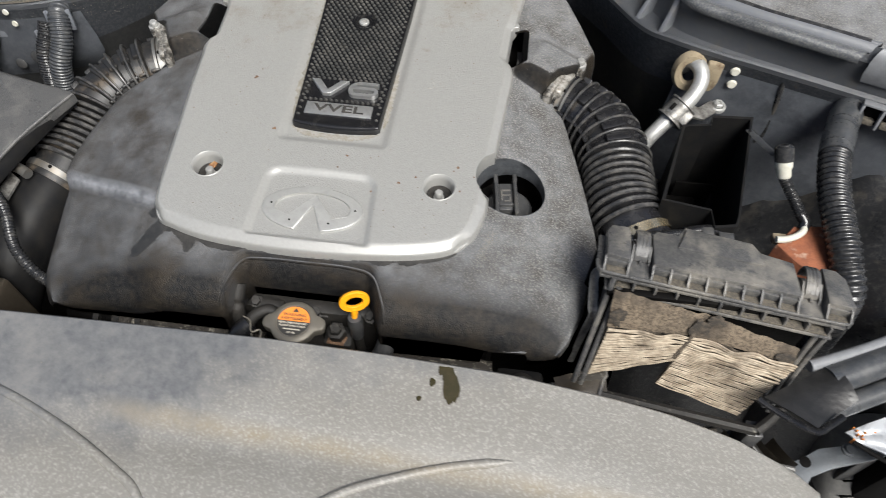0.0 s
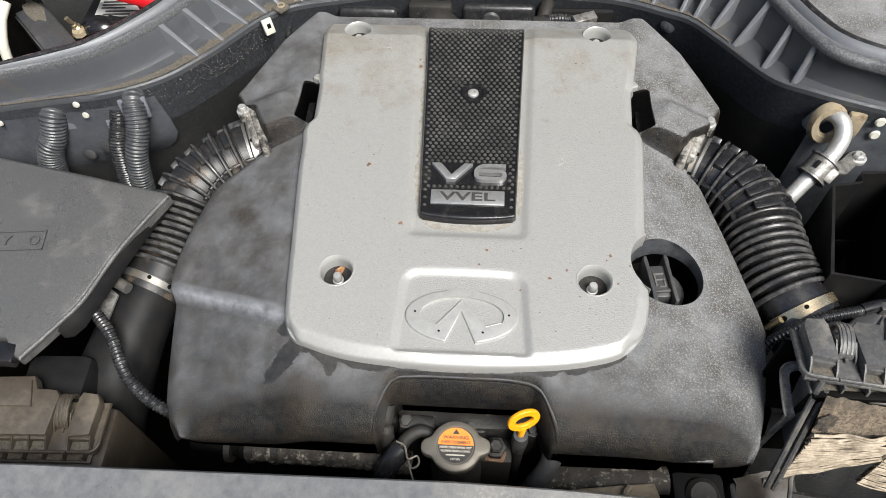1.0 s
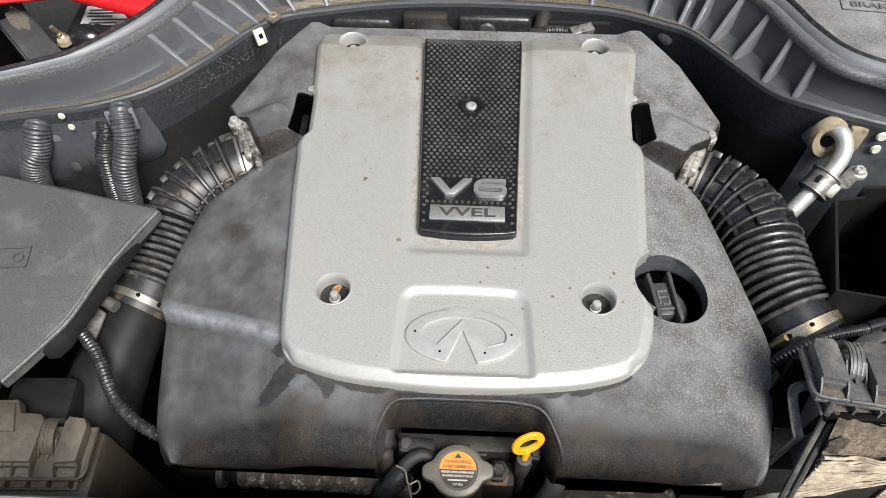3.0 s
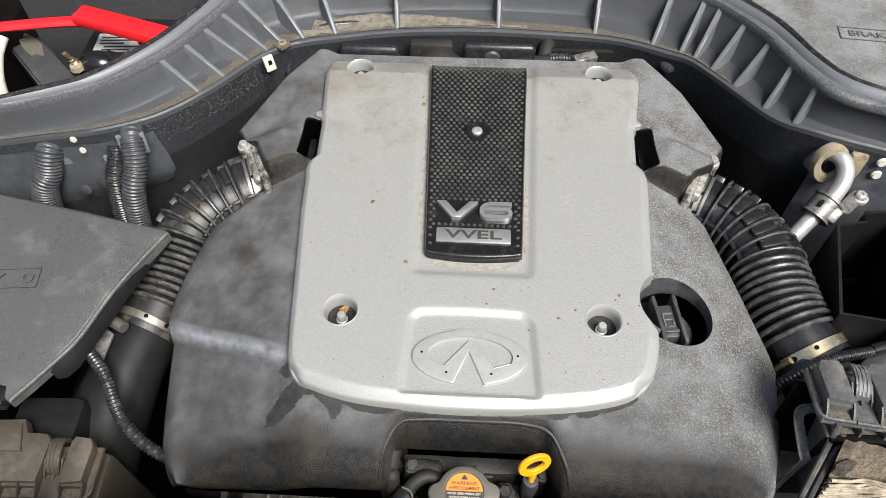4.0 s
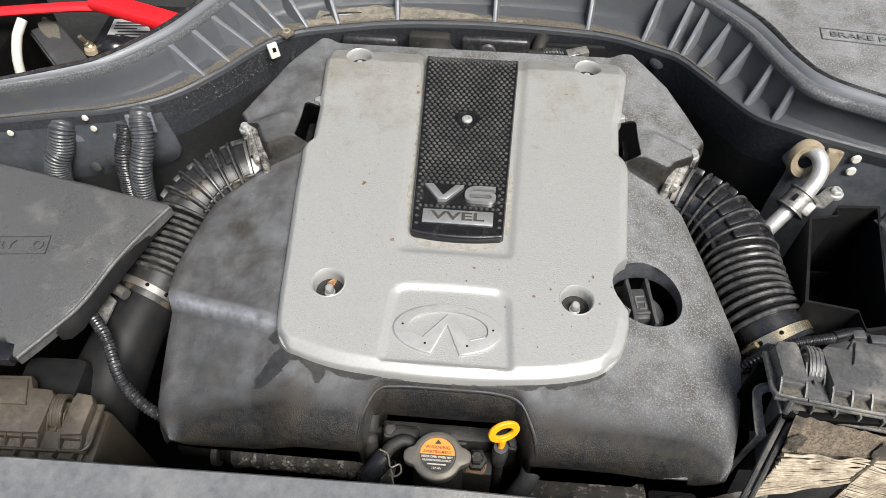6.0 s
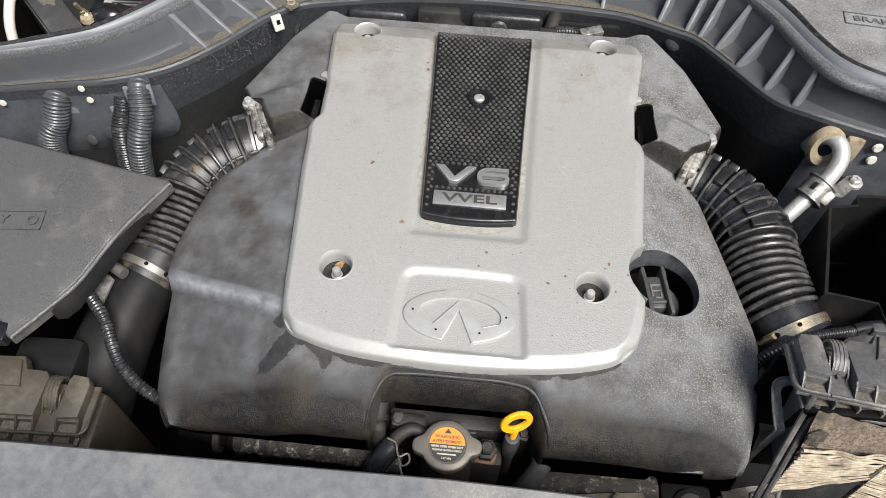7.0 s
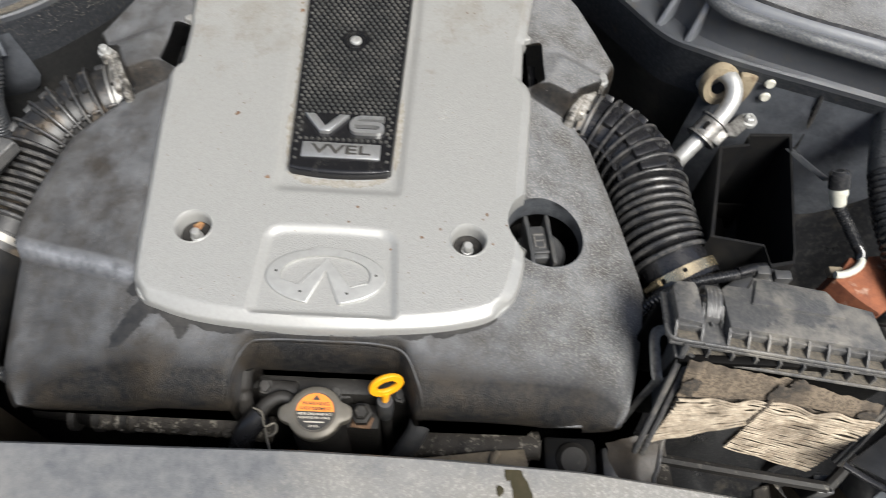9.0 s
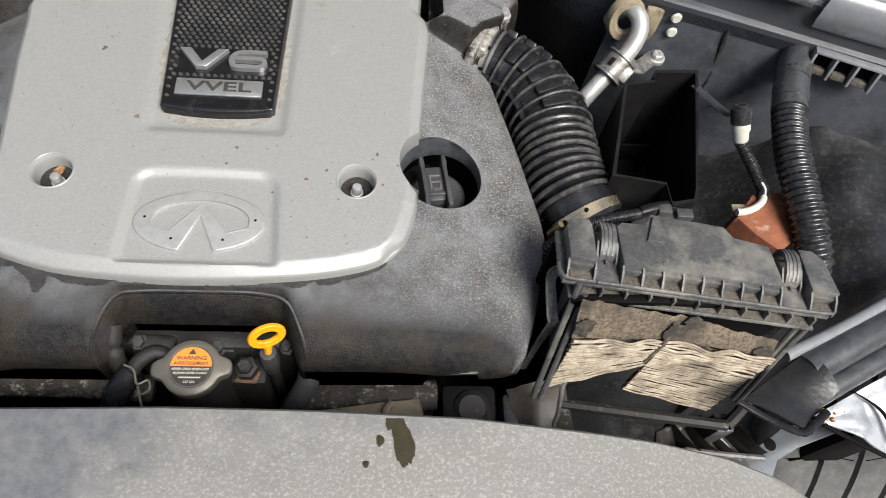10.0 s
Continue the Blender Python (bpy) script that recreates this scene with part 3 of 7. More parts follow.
panel_bm = sheet(silver_grid(), 0.0025)
for k in range(3):
    bmesh.ops.smooth_vert(panel_bm, verts=[v for v in panel_bm.verts if v.co.y < -0.02 and abs(v.co.x) > 0.115 and not v.is_boundary], factor=0.5, use_axis_x=False, use_axis_y=False, use_axis_z=True)
silver = part("silver_panel", panel_bm, SILVER, cover, "silver-painted grained panel with rust specks")
cut(silver, [lathe([(0, -0.1), (0.0165, -0.1), (0.0165, 0.1), (0, 0.1)], 40, at(x, y, 0)) for x, y in CUPS]
    + [lathe([(0, -0.1), (0.0385, -0.1), (0.0385, 0.1), (0, 0.1)], 56, at(*FILL, 0))])
for x, y in CUPS:
    top = 0.0112 - rear_drop(y)
    part("bolt_cup", lathe([(0.0184, top - 0.0006), (0.0174, top + 0.0004), (0.0160, top - 0.0010), (0.0150, top - 0.006), (0.0144, top - 0.014), (0.0138, top - 0.0185), (0.0120, top - 0.0190)], 40, at(x, y, 0)), SMOOTHSILVER, cover)
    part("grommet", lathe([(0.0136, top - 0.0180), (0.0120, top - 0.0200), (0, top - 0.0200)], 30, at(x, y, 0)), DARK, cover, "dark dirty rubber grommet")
    bm = lathe([(0.0056, top - 0.0195), (0.0056, top - 0.016), (0.0044, top - 0.0155), (0.0044, top - 0.0085), (0.0034, top - 0.0070), (0, top - 0.0068)], 16, at(x, y - 0.001, 0))
    part("bolt", bm, ALU, cover)
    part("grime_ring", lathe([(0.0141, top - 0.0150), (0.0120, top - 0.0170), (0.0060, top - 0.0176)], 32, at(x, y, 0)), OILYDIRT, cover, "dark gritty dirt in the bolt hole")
bm = prism([(-0.006, -0.002), (0.002, -0.003), (0.007, 0.001), (0.004, 0.004), (-0.003, 0.003)], 0, 0.0016, 0.0004, at(-0.1235, 0.0045, 0.0015, 18, -22, 15))
part("rust_flake", bm, RUST, cover, "orange rust flake in the bolt hole")

for sx in (-1, 1):
    hook = [(0.1815, 0.2630), (0.1845, 0.2635), (0.1865, 0.2690), (0.1900, 0.2705), (0.1930, 0.2715), (0.1935, 0.2750), (0.1915, 0.2785), (0.1880, 0.2800), (0.1815, 0.2800)]
    part("hook_tab", prism([(sx * (x - 0.0010), y) for x, y in hook], 0.0000, 0.0070, 0.0016, seg=3), SILVER, cover)

# rust specks and grime on the panel
rs = random.Random(11)
SPECKS = [(-0.109, 0.136, 2.2), (-0.067, 0.059, 2.0), (0.082, 0.000, 1.6), (0.099, 0.010, 1.3), (0.142, 0.029, 1.5), (0.138, 0.023, 1.0), (0.147, -0.003, 1.0), (0.014, 0.013, 0.9), (0.033, 0.066, 1.5),
          (0.021, 0.030, 1.4), (-0.023, 0.0585, 1.1), (-0.0655, 0.292, 3.0), (-0.066, 0.303, 1.5), (0.110, -0.019, 0.8), (0.12, 0.30, 1.0), (0.128, 0.3, 0.8), (-0.105, 0.150, 0.8), (0.055, -0.012, 1.4), (0.16, 0.018, 0.9)]
for x, y, k in SPECKS:
    bm = bmesh.new()
    z = silver_height(x, y) + 0.0001
    ring = [bm.verts.new((x + k * 0.0012 * rs.uniform(0.5, 1.3) * math.cos(a), y + k * 0.0012 * rs.uniform(0.5, 1.3) * math.sin(a), z)) for a in [math.pi * q / 6 for q in range(12)]]
    c = bm.verts.new((x, y, z + 0.0004))
    for q in range(12):
        bm.faces.new((ring[q], ring[(q + 1) % 12], c))
    part("rust_speck", bm, SPECK, cover)
for x, y in ((-0.0445, -0.041), (0.0435, -0.0415), (-0.021, -0.0605), (0.0195, -0.0605)):
    part("emblem_pit", lathe([(0.0012, 0.0), (0, 0.0003)], 10, at(x, y, 0.0098)), DARK, cover)

# grime that has gathered round the centre plate, and pale deposits
gr = random.Random(8)
for path, wide in (([(-0.0560, 0.335), (-0.0565, 0.27), (-0.0548, 0.20), (-0.0535, 0.15), (-0.0530, 0.10), (-0.0510, 0.074)], 0.0046),
                   ([(-0.0505, 0.0685), (-0.030, 0.0600), (0.0, 0.0575), (0.028, 0.0595), (0.049, 0.0670)], 0.0042),
                   ([(0.0525, 0.076), (0.0535, 0.11), (0.0550, 0.17)], 0.0034)):
    line = spline([(x, y, 0) for x, y in path], 70)
    bm = bmesh.new()
    prev = None
    for i, p in enumerate(line):
        t = (line[min(70, i + 1)] - line[max(0, i - 1)]).normalized()
        n = Vector((-t.y, t.x, 0))
        w = wide * min(1.0, 0.1 + 6 * i / 70, 0.1 + 6 * (1 - i / 70))
        row = []
        for d in (-w * gr.uniform(0.4, 1.3), 0.0, w * gr.uniform(0.4, 1.3)):
            q = p + n * d
            row.append(bm.verts.new((q.x, q.y, silver_height(q.x, q.y) + 0.0003)))
        if prev:
            for k in range(2):
                bm.faces.new((prev[k], prev[k + 1], row[k + 1], row[k]))
        prev = row
    part("grime_band", bm, GRIME, cover, "brown grime along the plate's edge")
for cx, cy, size, count in ((-0.112, 0.205, 0.008, 9), (-0.090, 0.275, 0.006, 6), (0.098, 0.150, 0.007, 8), (-0.103, 0.318, 0.009, 8), (0.120, 0.318, 0.006, 5), (0.090, 0.255, 0.005, 4)):
    bm = bmesh.new()
    for k in range(count * 3):
        x, y, r = cx + gr.gauss(0, size * 0.5), cy + gr.gauss(0, size * 0.7), gr.uniform(0.0003, 0.0013)
        z = silver_height(x, y) + 0.0002
        ring = [bm.verts.new((x + r * gr.uniform(0.5, 1.4) * math.cos(q), y + r * gr.uniform(0.5, 1.4) * math.sin(q), z)) for q in [math.pi * j / 5 for j in range(10)]]
        c = bm.verts.new((x, y, z + 0.0003))
        for q in range(10):
            bm.faces.new((ring[q], ring[(q + 1) % 10], c))
    part("salt_deposit", bm, DEPOSIT, cover, "pale salty deposit on the paint")

# dried water stains that run down from the panel's edge over the rolled front, thin films with ragged sides
wm = random.Random(23)
span = lerp_table(RIGHT, -0.09) - lerp_table(LEFT, -0.09)


def skin(x, y):
    if y > -0.09:
        return Vector((x, y, shell_height(x, y) + 0.0004))
    p = nose_point((x - lerp_table(LEFT, -0.09)) / span, 0.6 * math.asin(min(1.0, (-0.09 - y) / 0.062)) / (math.pi / 2))
    return Vector((x, p[1] - 0.0003, p[2] + 0.0004))


for nm, mat, lab, pts, wide in (("dark_mark", DARKMARK, "dark ragged mark on the black plastic", [(-0.152, -0.064), (-0.157, -0.076), (-0.165, -0.090), (-0.173, -0.102), (-0.177, -0.109)], 0.0125),
                                ("dark_mark", DARKMARK, "dark ragged mark on the black plastic", [(-0.163, -0.047), (-0.171, -0.056), (-0.168, -0.064)], 0.0060),
                                ("dark_mark", DARKMARK, "dark ragged mark on the black plastic", [(-0.118, -0.080), (-0.119, -0.092), (-0.119, -0.104)], 0.0060),
                                ("dark_mark", DARKMARK, "dark ragged mark on the black plastic", [(-0.067, -0.088), (-0.070, -0.099)], 0.0080)):
    line = spline([(x, y, 0) for x, y in pts], 36)
    bm = bmesh.new()
    prev = None
    for i, p in enumerate(line):
        w = wide * min(1.0, 0.5 + 3 * i / 36, 0.35 + 2.2 * (1 - i / 36))
        a, b = -w * wm.uniform(0.78, 1.15), w * wm.uniform(0.78, 1.15)
        row = [bm.verts.new(skin(p.x + a + (b - a) * k / 6, p.y)) for k in range(7)]
        if prev:
            for k in range(6):
                bm.faces.new((prev[k], prev[k + 1], row[k + 1], row[k]))
        prev = row
    part(nm, bm, mat, cover, lab)
# a ragged dark strip along the silver panel's whole front edge
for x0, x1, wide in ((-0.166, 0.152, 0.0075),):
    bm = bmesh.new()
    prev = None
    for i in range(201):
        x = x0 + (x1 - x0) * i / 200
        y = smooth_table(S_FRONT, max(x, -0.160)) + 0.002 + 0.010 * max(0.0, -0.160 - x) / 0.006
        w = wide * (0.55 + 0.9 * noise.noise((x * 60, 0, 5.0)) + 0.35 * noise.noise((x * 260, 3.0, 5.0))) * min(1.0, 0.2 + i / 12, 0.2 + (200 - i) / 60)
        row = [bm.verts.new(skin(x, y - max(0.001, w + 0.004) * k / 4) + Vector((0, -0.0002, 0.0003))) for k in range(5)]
        if prev:
            for k in range(4):
                bm.faces.new((prev[k], prev[k + 1], row[k + 1], row[k]))
        prev = row
    part("dark_mark", bm, DARKMARK, cover, "dark ragged mark on the black plastic")
arch = [nose_point((x - lerp_table(LEFT, -0.09)) / span, v) for x, v in
        ((-0.084, 0.86), (-0.084, 0.62), (-0.082, 0.44), (-0.075, 0.30), (-0.062, 0.22), (-0.042, 0.19), (0.0, 0.18), (0.05, 0.19), (0.074, 0.22), (0.088, 0.30), (0.094, 0.44), (0.096, 0.62), (0.097, 0.86))]
part("scoop_edge", tube([(x, y + 0.0012, z) for x, y, z in arch], lambda v: 0.0018 * min(1, 0.2 + 6 * v, 0.2 + 6 * (1 - v)), 10, 90), COVER, cover)

# oil filler well and its cap
well = lathe([(0.0388, -0.0030), (0.0384, -0.0026), (0.0380, -0.0045), (0.0370, -0.030), (0.0372, -0.032)], 64, at(*FILL, 0))
for v in well.verts:
    if v.co.z > -0.01:
        v.co.z += shell_height(v.co.x, v.co.y) + 0.0030
part("filler_well", well, WELLWALL, cover, "dusty grey wall of the well")
# black wall in place of the shaft's unlit depth
part("filler_shaft", lathe([(0.0368, -0.0315), (0.0385, -0.033), (0.046, -0.080), (0, -0.080)], 48, at(*FILL, 0)), DARK, cover, "black shaft below the well, shade put into its colour")
# the silver panel turns down into the well
collar = bmesh.new()
rows = []
for k in range(41):
    a = radians(122 + 113 * k / 40)
    rows.append([collar.verts.new((FILL[0] + r * math.cos(a), FILL[1] + r * math.sin(a), z)) for r, z in ((0.0392, 0.0098), (0.0386, 0.0096), (0.0381, 0.0080), (0.0379, 0.0040), (0.0377, -0.018))])
for p, q in zip(rows, rows[1:]):
    for k in range(4):
        collar.faces.new((p[k], q[k], q[k + 1], p[k + 1]))
part("well_collar", collar, SILVER, cover)
oil = thing("oil_filler_cap", (*FILL, -0.06), "black plastic oil filler cap with ribbed grip", "oil cap")
part("cap_disc", lathe([(0, -0.075), (0.027, -0.075), (0.027, -0.047), (0.024, -0.044), (0, -0.043)], 36, at(*FILL, 0)), PANEL, oil)
gm = at(FILL[0] - 0.004, FILL[1] - 0.002, 0, 0, 0, 7)
part("grip", box(-0.0085, 0.0085, -0.020, 0.018, -0.046, -0.0205, 0.003, gm), PANEL, oil)
for sx in (-1, 1):
    # side cheeks that flare at both ends
    cheek = [(0.0085, -0.029), (0.0120, -0.029), (0.0128, -0.024), (0.0122, -0.016), (0.0122, 0.012), (0.0128, 0.020), (0.0120, 0.026), (0.0085, 0.026), (0.0080, 0.018), (0.0085, 0.0), (0.0080, -0.020)]
    part("grip_cheek", prism([(sx * x, y) for x, y in cheek], -0.046, -0.0145, 0.0014, gm), PANEL, oil)
part("grip_bridge", box(-0.0080, 0.0080, -0.0155, -0.0115, -0.046, -0.0175, 0.0014, gm), PANEL, oil)
for x0, x1, y0, y1 in ((-0.0052, 0.0052, 0.006, 0.0076), (-0.0052, -0.0036, -0.007, 0.006), (0.0036, 0.0052, -0.007, 0.001), (-0.0036, 0.0036, -0.0008, 0.0008), (-0.002, 0.0052, -0.0086, -0.007)):
    part("raised_mark", box(x0, x1, y0, y1, -0.0210, -0.0192, 0.0004, gm), LIDSKIN, oil, "worn raised mark")

# clips seen in the two side windows
for sx in (-1, 1):
    b = box(-0.02, 0.02, 0.20, 0.275, -0.065, -0.055, 0.002, at(sx * 0.19, 0, 0))
    lathe([(0, 0), (0.009, 0), (0.009, 0.022), (0.006, 0.025), (0, 0.025)], 18, at(sx * 0.193, 0.232, -0.055), b)
    box(-0.004, 0.004, 0.225, 0.262, -0.056, -0.024, 0.001, at(sx * 0.197, 0, 0), b)
    part("retaining_clip", b, GLOSS, cover)

# dark textured centre plate
def plate_z(y):
    return 0.0165 - rear_drop(y)


pgrid = []
for i in range(61):
    y = 0.360 - (0.360 - 0.0755) * i / 56 if i < 57 else (0.0728, 0.0705, 0.0690, 0.0682)[i - 57]
    h = plate_half(y) - (0.0025 if i == 60 else 0.0008 if i == 59 else 0)
    lip = (0, 0, 0.0010, 0.0032)[i - 57] if i > 56 else 0
    xs = [-h, -h + 0.0004, -h + 0.0016, -h + 0.004] + [-h + 0.004 + (2 * h - 0.008) * k / 16 for k in range(1, 16)] + [h - 0.004, h - 0.0016, h - 0.0004, h]
    zs = [-0.008, -0.002, 0.0, 0.0] + [-0.0008] * 15 + [0.0, 0.0, -0.002, -0.008]
    bow = [-0.004 * (1 - (x / h) ** 2) * max(0.0, (i - 50) / 10) for x in xs]
    pgrid.append([(x, y + dy, plate_z(y) + dz - lip) for x, dz, dy in zip(xs, zs, bow)])
pgrid.append([(p[0], p[1] - 0.002, p[2] - 0.008) for p in pgrid[-1]])
plate = part("centre_plate", sheet(pgrid, 0.002), GLOSS, cover, "gloss black plate with a dimpled texture")
dots = bmesh.new()
row = 0
y = 0.355
while y > 0.075:
    h = plate_half(y) - 0.0055
    n = 15
    for k in range(n + (row % 2)):
        x = -h + 2 * h * (k + (0.5 if row % 2 == 0 else 0.0)) / n
        if (x * x + (y - 0.243) ** 2) < 0.0140 ** 2 or (abs(x) < 0.0425 and 0.0785 < y < 0.1365 and not 0.1035 < y < 0.1095):
            continue
        z = plate_z(y) - 0.0008
        rings = [[dots.verts.new((x + 0.0023 * q * math.cos(a), y + 0.0018 * q * math.sin(a), z + h2)) for a in [math.pi / 4 * k2 for k2 in range(8)]] for q, h2 in ((1.0, 0.0), (0.84, 0.0014), (0.45, 0.0023))]
        for r0, r1 in zip(rings, rings[1:]):
            for q in range(8):
                dots.faces.new((r0[q], r0[(q + 1) % 8], r1[(q + 1) % 8], r1[q]))
        dots.faces.new(rings[2])
    y -= 0.0050
    row += 1
tagged(part("dimple_texture", dots, DIMPLEGLINT, cover), kind="stuff")
zb = plate_z(0.243)
part("plate_bolt_seat", lathe([(0.0135, zb - 0.001), (0.0128, zb + 0.0009), (0.0112, zb + 0.0004), (0.0100, zb - 0.0045), (0, zb - 0.0045)], 32, at(0, 0.243, 0)), GLOSS, cover)
part("bolt", lathe([(0.0098, zb - 0.0045), (0.0096, zb - 0.0028), (0.0078, zb - 0.0018), (0.0064, zb - 0.0014), (0.0060, zb + 0.0012), (0.0048, zb + 0.0020), (0.0020, zb + 0.0020), (0.0016, zb + 0.0010), (0, zb + 0.0010)], 24, at(0, 0.243, 0)), ALU, cover)

def ribbon(pts, w, z0, z1):
    """A flat stroke of half width w along pts, rounded at its corners."""
    line = spline([(x, y, 0) for x, y in pts], 60)
    left, right = [], []
    for i, p in enumerate(line):
        t = (line[min(60, i + 1)] - line[max(0, i - 1)]).normalized()
        n = Vector((-t.y, t.x, 0))
        left.append((p + n * w).to_2d())
        right.append((p - n * w).to_2d())
    own = bmesh.new()
    rows = [[own.verts.new((q.x, q.y, z)) for q, z in ((a, z0), (a, z1), (b, z1), (b, z0))] for a, b in zip(left, right)]
    for a, b in zip(rows, rows[1:]):
        for k in range(3):
            own.faces.new((a[k], b[k], b[k + 1], a[k + 1]))
    own.faces.new(rows[0])
    own.faces.new(rows[-1][::-1])
    return own


part("letter_v", prism([(-0.0400, 0.1338), (-0.0300, 0.1338), (-0.0185, 0.1185), (-0.0055, 0.1338), (0.0035, 0.1338), (-0.0145, 0.1118), (-0.0235, 0.1118)], 0.0150, 0.0205, 0.0005), LETTER, cover, "raised satin chrome letter")
part("figure_six", ribbon([(0.0385, 0.1315), (0.022, 0.1315), (0.0140, 0.1307), (0.0090, 0.1270), (0.0074, 0.1220), (0.0080, 0.1168), (0.0108, 0.1145), (0.0165, 0.1142), (0.030, 0.1142), (0.0350, 0.1153), (0.0370, 0.1188), (0.0358, 0.1226), (0.031, 0.1238), (0.020, 0.1239), (0.0098, 0.1239)], 0.0023, 0.0150, 0.0205), LETTER, cover, "raised satin chrome figure")
part("badge_plate", box(-0.0385, 0.0375, 0.0815, 0.1000, 0.0155, 0.0176, 0.0008), LETTER, cover, "satin silver badge plate")
lettering("badge_lettering", "VVEL", 0.0150, 0.0003, at(-0.0005, 0.0908, 0.0178), INK, cover, "black printed letters", 1.72, 0.0003)

# plain oval emblem: a smooth raised oval with an open wedge and a sunk field with a peak
EC = (-0.0008, -0.0437)
A0, A1 = radians(-75), radians(255)
rim_line = [(EC[0] + 0.0527 * math.cos(A0 + (A1 - A0) * k / 96), EC[1] + 0.0282 * math.sin(A0 + (A1 - A0) * k / 96)) for k in range(97)]
emblem = part("emblem", prism(rim_line + [(-0.0010, -0.0385)], 0.0040, 0.0098, 0.0014, seg=3), EMBLEM, cover, "plain raised oval emblem in worn silver")
field = [(-0.0388, -0.0495), (-0.0235, -0.0545), (-0.0005, -0.0268), (0.0222, -0.0545), (0.0360, -0.0500)]
field += [(EC[0] + 0.0398 * math.cos(radians(-14 + 208 * k / 44)), -0.0438 + 0.0205 * math.sin(radians(-14 + 208 * k / 44))) for k in range(45)]
cut(emblem, [prism(field, 0.0, 0.02)])
for p, q in ((field[0], field[1]), (field[1], field[2]), (field[2], field[3]), (field[3], field[4])):
    part("emblem_ridge", tube([(*p, 0.0096), ((p[0] + q[0]) / 2, (p[1] + q[1]) / 2, 0.0096), (*q, 0.0096)], 0.0004, 8, 8), EMBLEM, cover)

# inlet ports at the back corners
for sx in (-1, 1):
    p = tube([(sx * 0.226, 0.212, -0.047), (sx * 0.238, 0.206, -0.047), (sx * 0.252, 0.200, -0.047)], lambda s: 0.033 + 0.006 * (s > 0.8), 28, 12)
    part("inlet_port", p, COVER, cover)
    ax = Vector((sx * 0.908, -0.419, 0))
    side = Vector((sx * 0.419, 0.908, 0))
    c0 = Vector((sx * 0.2485, 0.2015, -0.037))
    m = Matrix.Translation(c0) @ Matrix((ax, side, (0, 0, 1))).transposed().to_4x4()
    fl = box(-0.004, 0.011, -0.024, 0.043, -0.036, 0.031, 0.005, m, None, 3)
    box(-0.006, 0.004, -0.040, 0.040, -0.040, 0.034, 0.004, m, fl)
    box(0.004, 0.016, 0.020, 0.043, -0.036, 0.033, 0.005, m, fl)
    part("port_flange", fl, PORT, cover, "grimy pale metal port flange")
    bp = c0 + ax * 0.010 + side * 0.032 + Vector((0, 0, 0.031))
    part("flange_bolt", lathe([(0.0075, -0.004), (0.0075, 0.0015), (0.0050, 0.002), (0.0050, 0.007), (0.0038, 0.0085), (0, 0.0085)], 12, Matrix.Translation(bp)), ALU, cover)
# ---- the engine bay ----
ground = single("ground", box(-40, 40, -40, 40, -0.95, -0.85, 0), CONCRETE, "pale grey workshop concrete floor", "ground", kind="structure")
tray = thing("bay_floor", (0, 0, -0.6), "near black undertray and closing walls of the engine bay", "engine bay", kind="structure")
part("undertray", box(-0.70, 0.56, -0.45, 0.60, -0.62, -0.58, 0.004), DARK, tray)
# plain walls added to stop light leaking in from below and the sides
part("wheel_arch", box(0.545, 0.56, -0.10, 0.60, -0.60, -0.24, 0.004), PANEL, tray)
part("front_wall", box(-0.80, 0.46, -0.52, -0.505, -0.85, 0.02, 0.004), PANEL, tray)
part("bulkhead", box(-0.70, 0.75, 0.56, 0.60, -0.58, 0.02, 0.004), PANEL, tray)
part("side_wall", box(-0.80, -0.70, -0.50, 0.60, -0.85, -0.06, 0.01), DARK, tray)
part("radiator_core", box(-0.70, 0.46, -0.33, -0.265, -0.60, -0.05, 0.004), DARK, tray)

part("scuttle", box(-0.85, 0.95, 0.755, 0.90, -0.60, 0.058, 0.01), PANEL, tray)
# out of view, added to keep low sky light off front faces
sky_block = single("unseen_blocking_wall", box(-12, 12, -3.7, -3.5, -0.85, 2.5, 0.01), CONCRETE, "unseen plain wall added to block low sky light", "wall", kind="structure")
# out of view; added so that no sky reaches the bay from behind
bonnet = thing("bonnet", (0, 0.85, 0.10), "open bonnet with a dark felt lining", "bonnet", kind="structure")
part("bonnet_panel", box(-0.85, 0.85, 0.0, 1.05, -0.012, 0.012, 0.006, Matrix.Translation((0, 0.86, 0.10)) @ pose(0, 0, 0, 118, 0, 0)), DARK, bonnet)

# cowl that runs round the back of the bay: inner lip and outer rim
INNER = [(-0.72, 0.190, -0.012), (-0.62, 0.213, -0.011), (-0.515, 0.236, -0.010), (-0.449, 0.251, -0.010), (-0.386, 0.281, -0.010), (-0.335, 0.332, -0.010), (-0.287, 0.398, -0.012),
         (-0.250, 0.430, -0.015), (-0.200, 0.446, -0.016), (-0.113, 0.464, -0.016), (0.0, 0.470, -0.015), (0.124, 0.464, -0.014), (0.190, 0.450, -0.010),
         (0.245, 0.420, -0.004), (0.272, 0.397, 0.002), (0.301, 0.353, 0.007), (0.343, 0.284, 0.015), (0.380, 0.253, 0.023), (0.427, 0.232, 0.025), (0.500, 0.207, 0.026), (0.593, 0.176, 0.026), (0.72, 0.132, 0.026)]
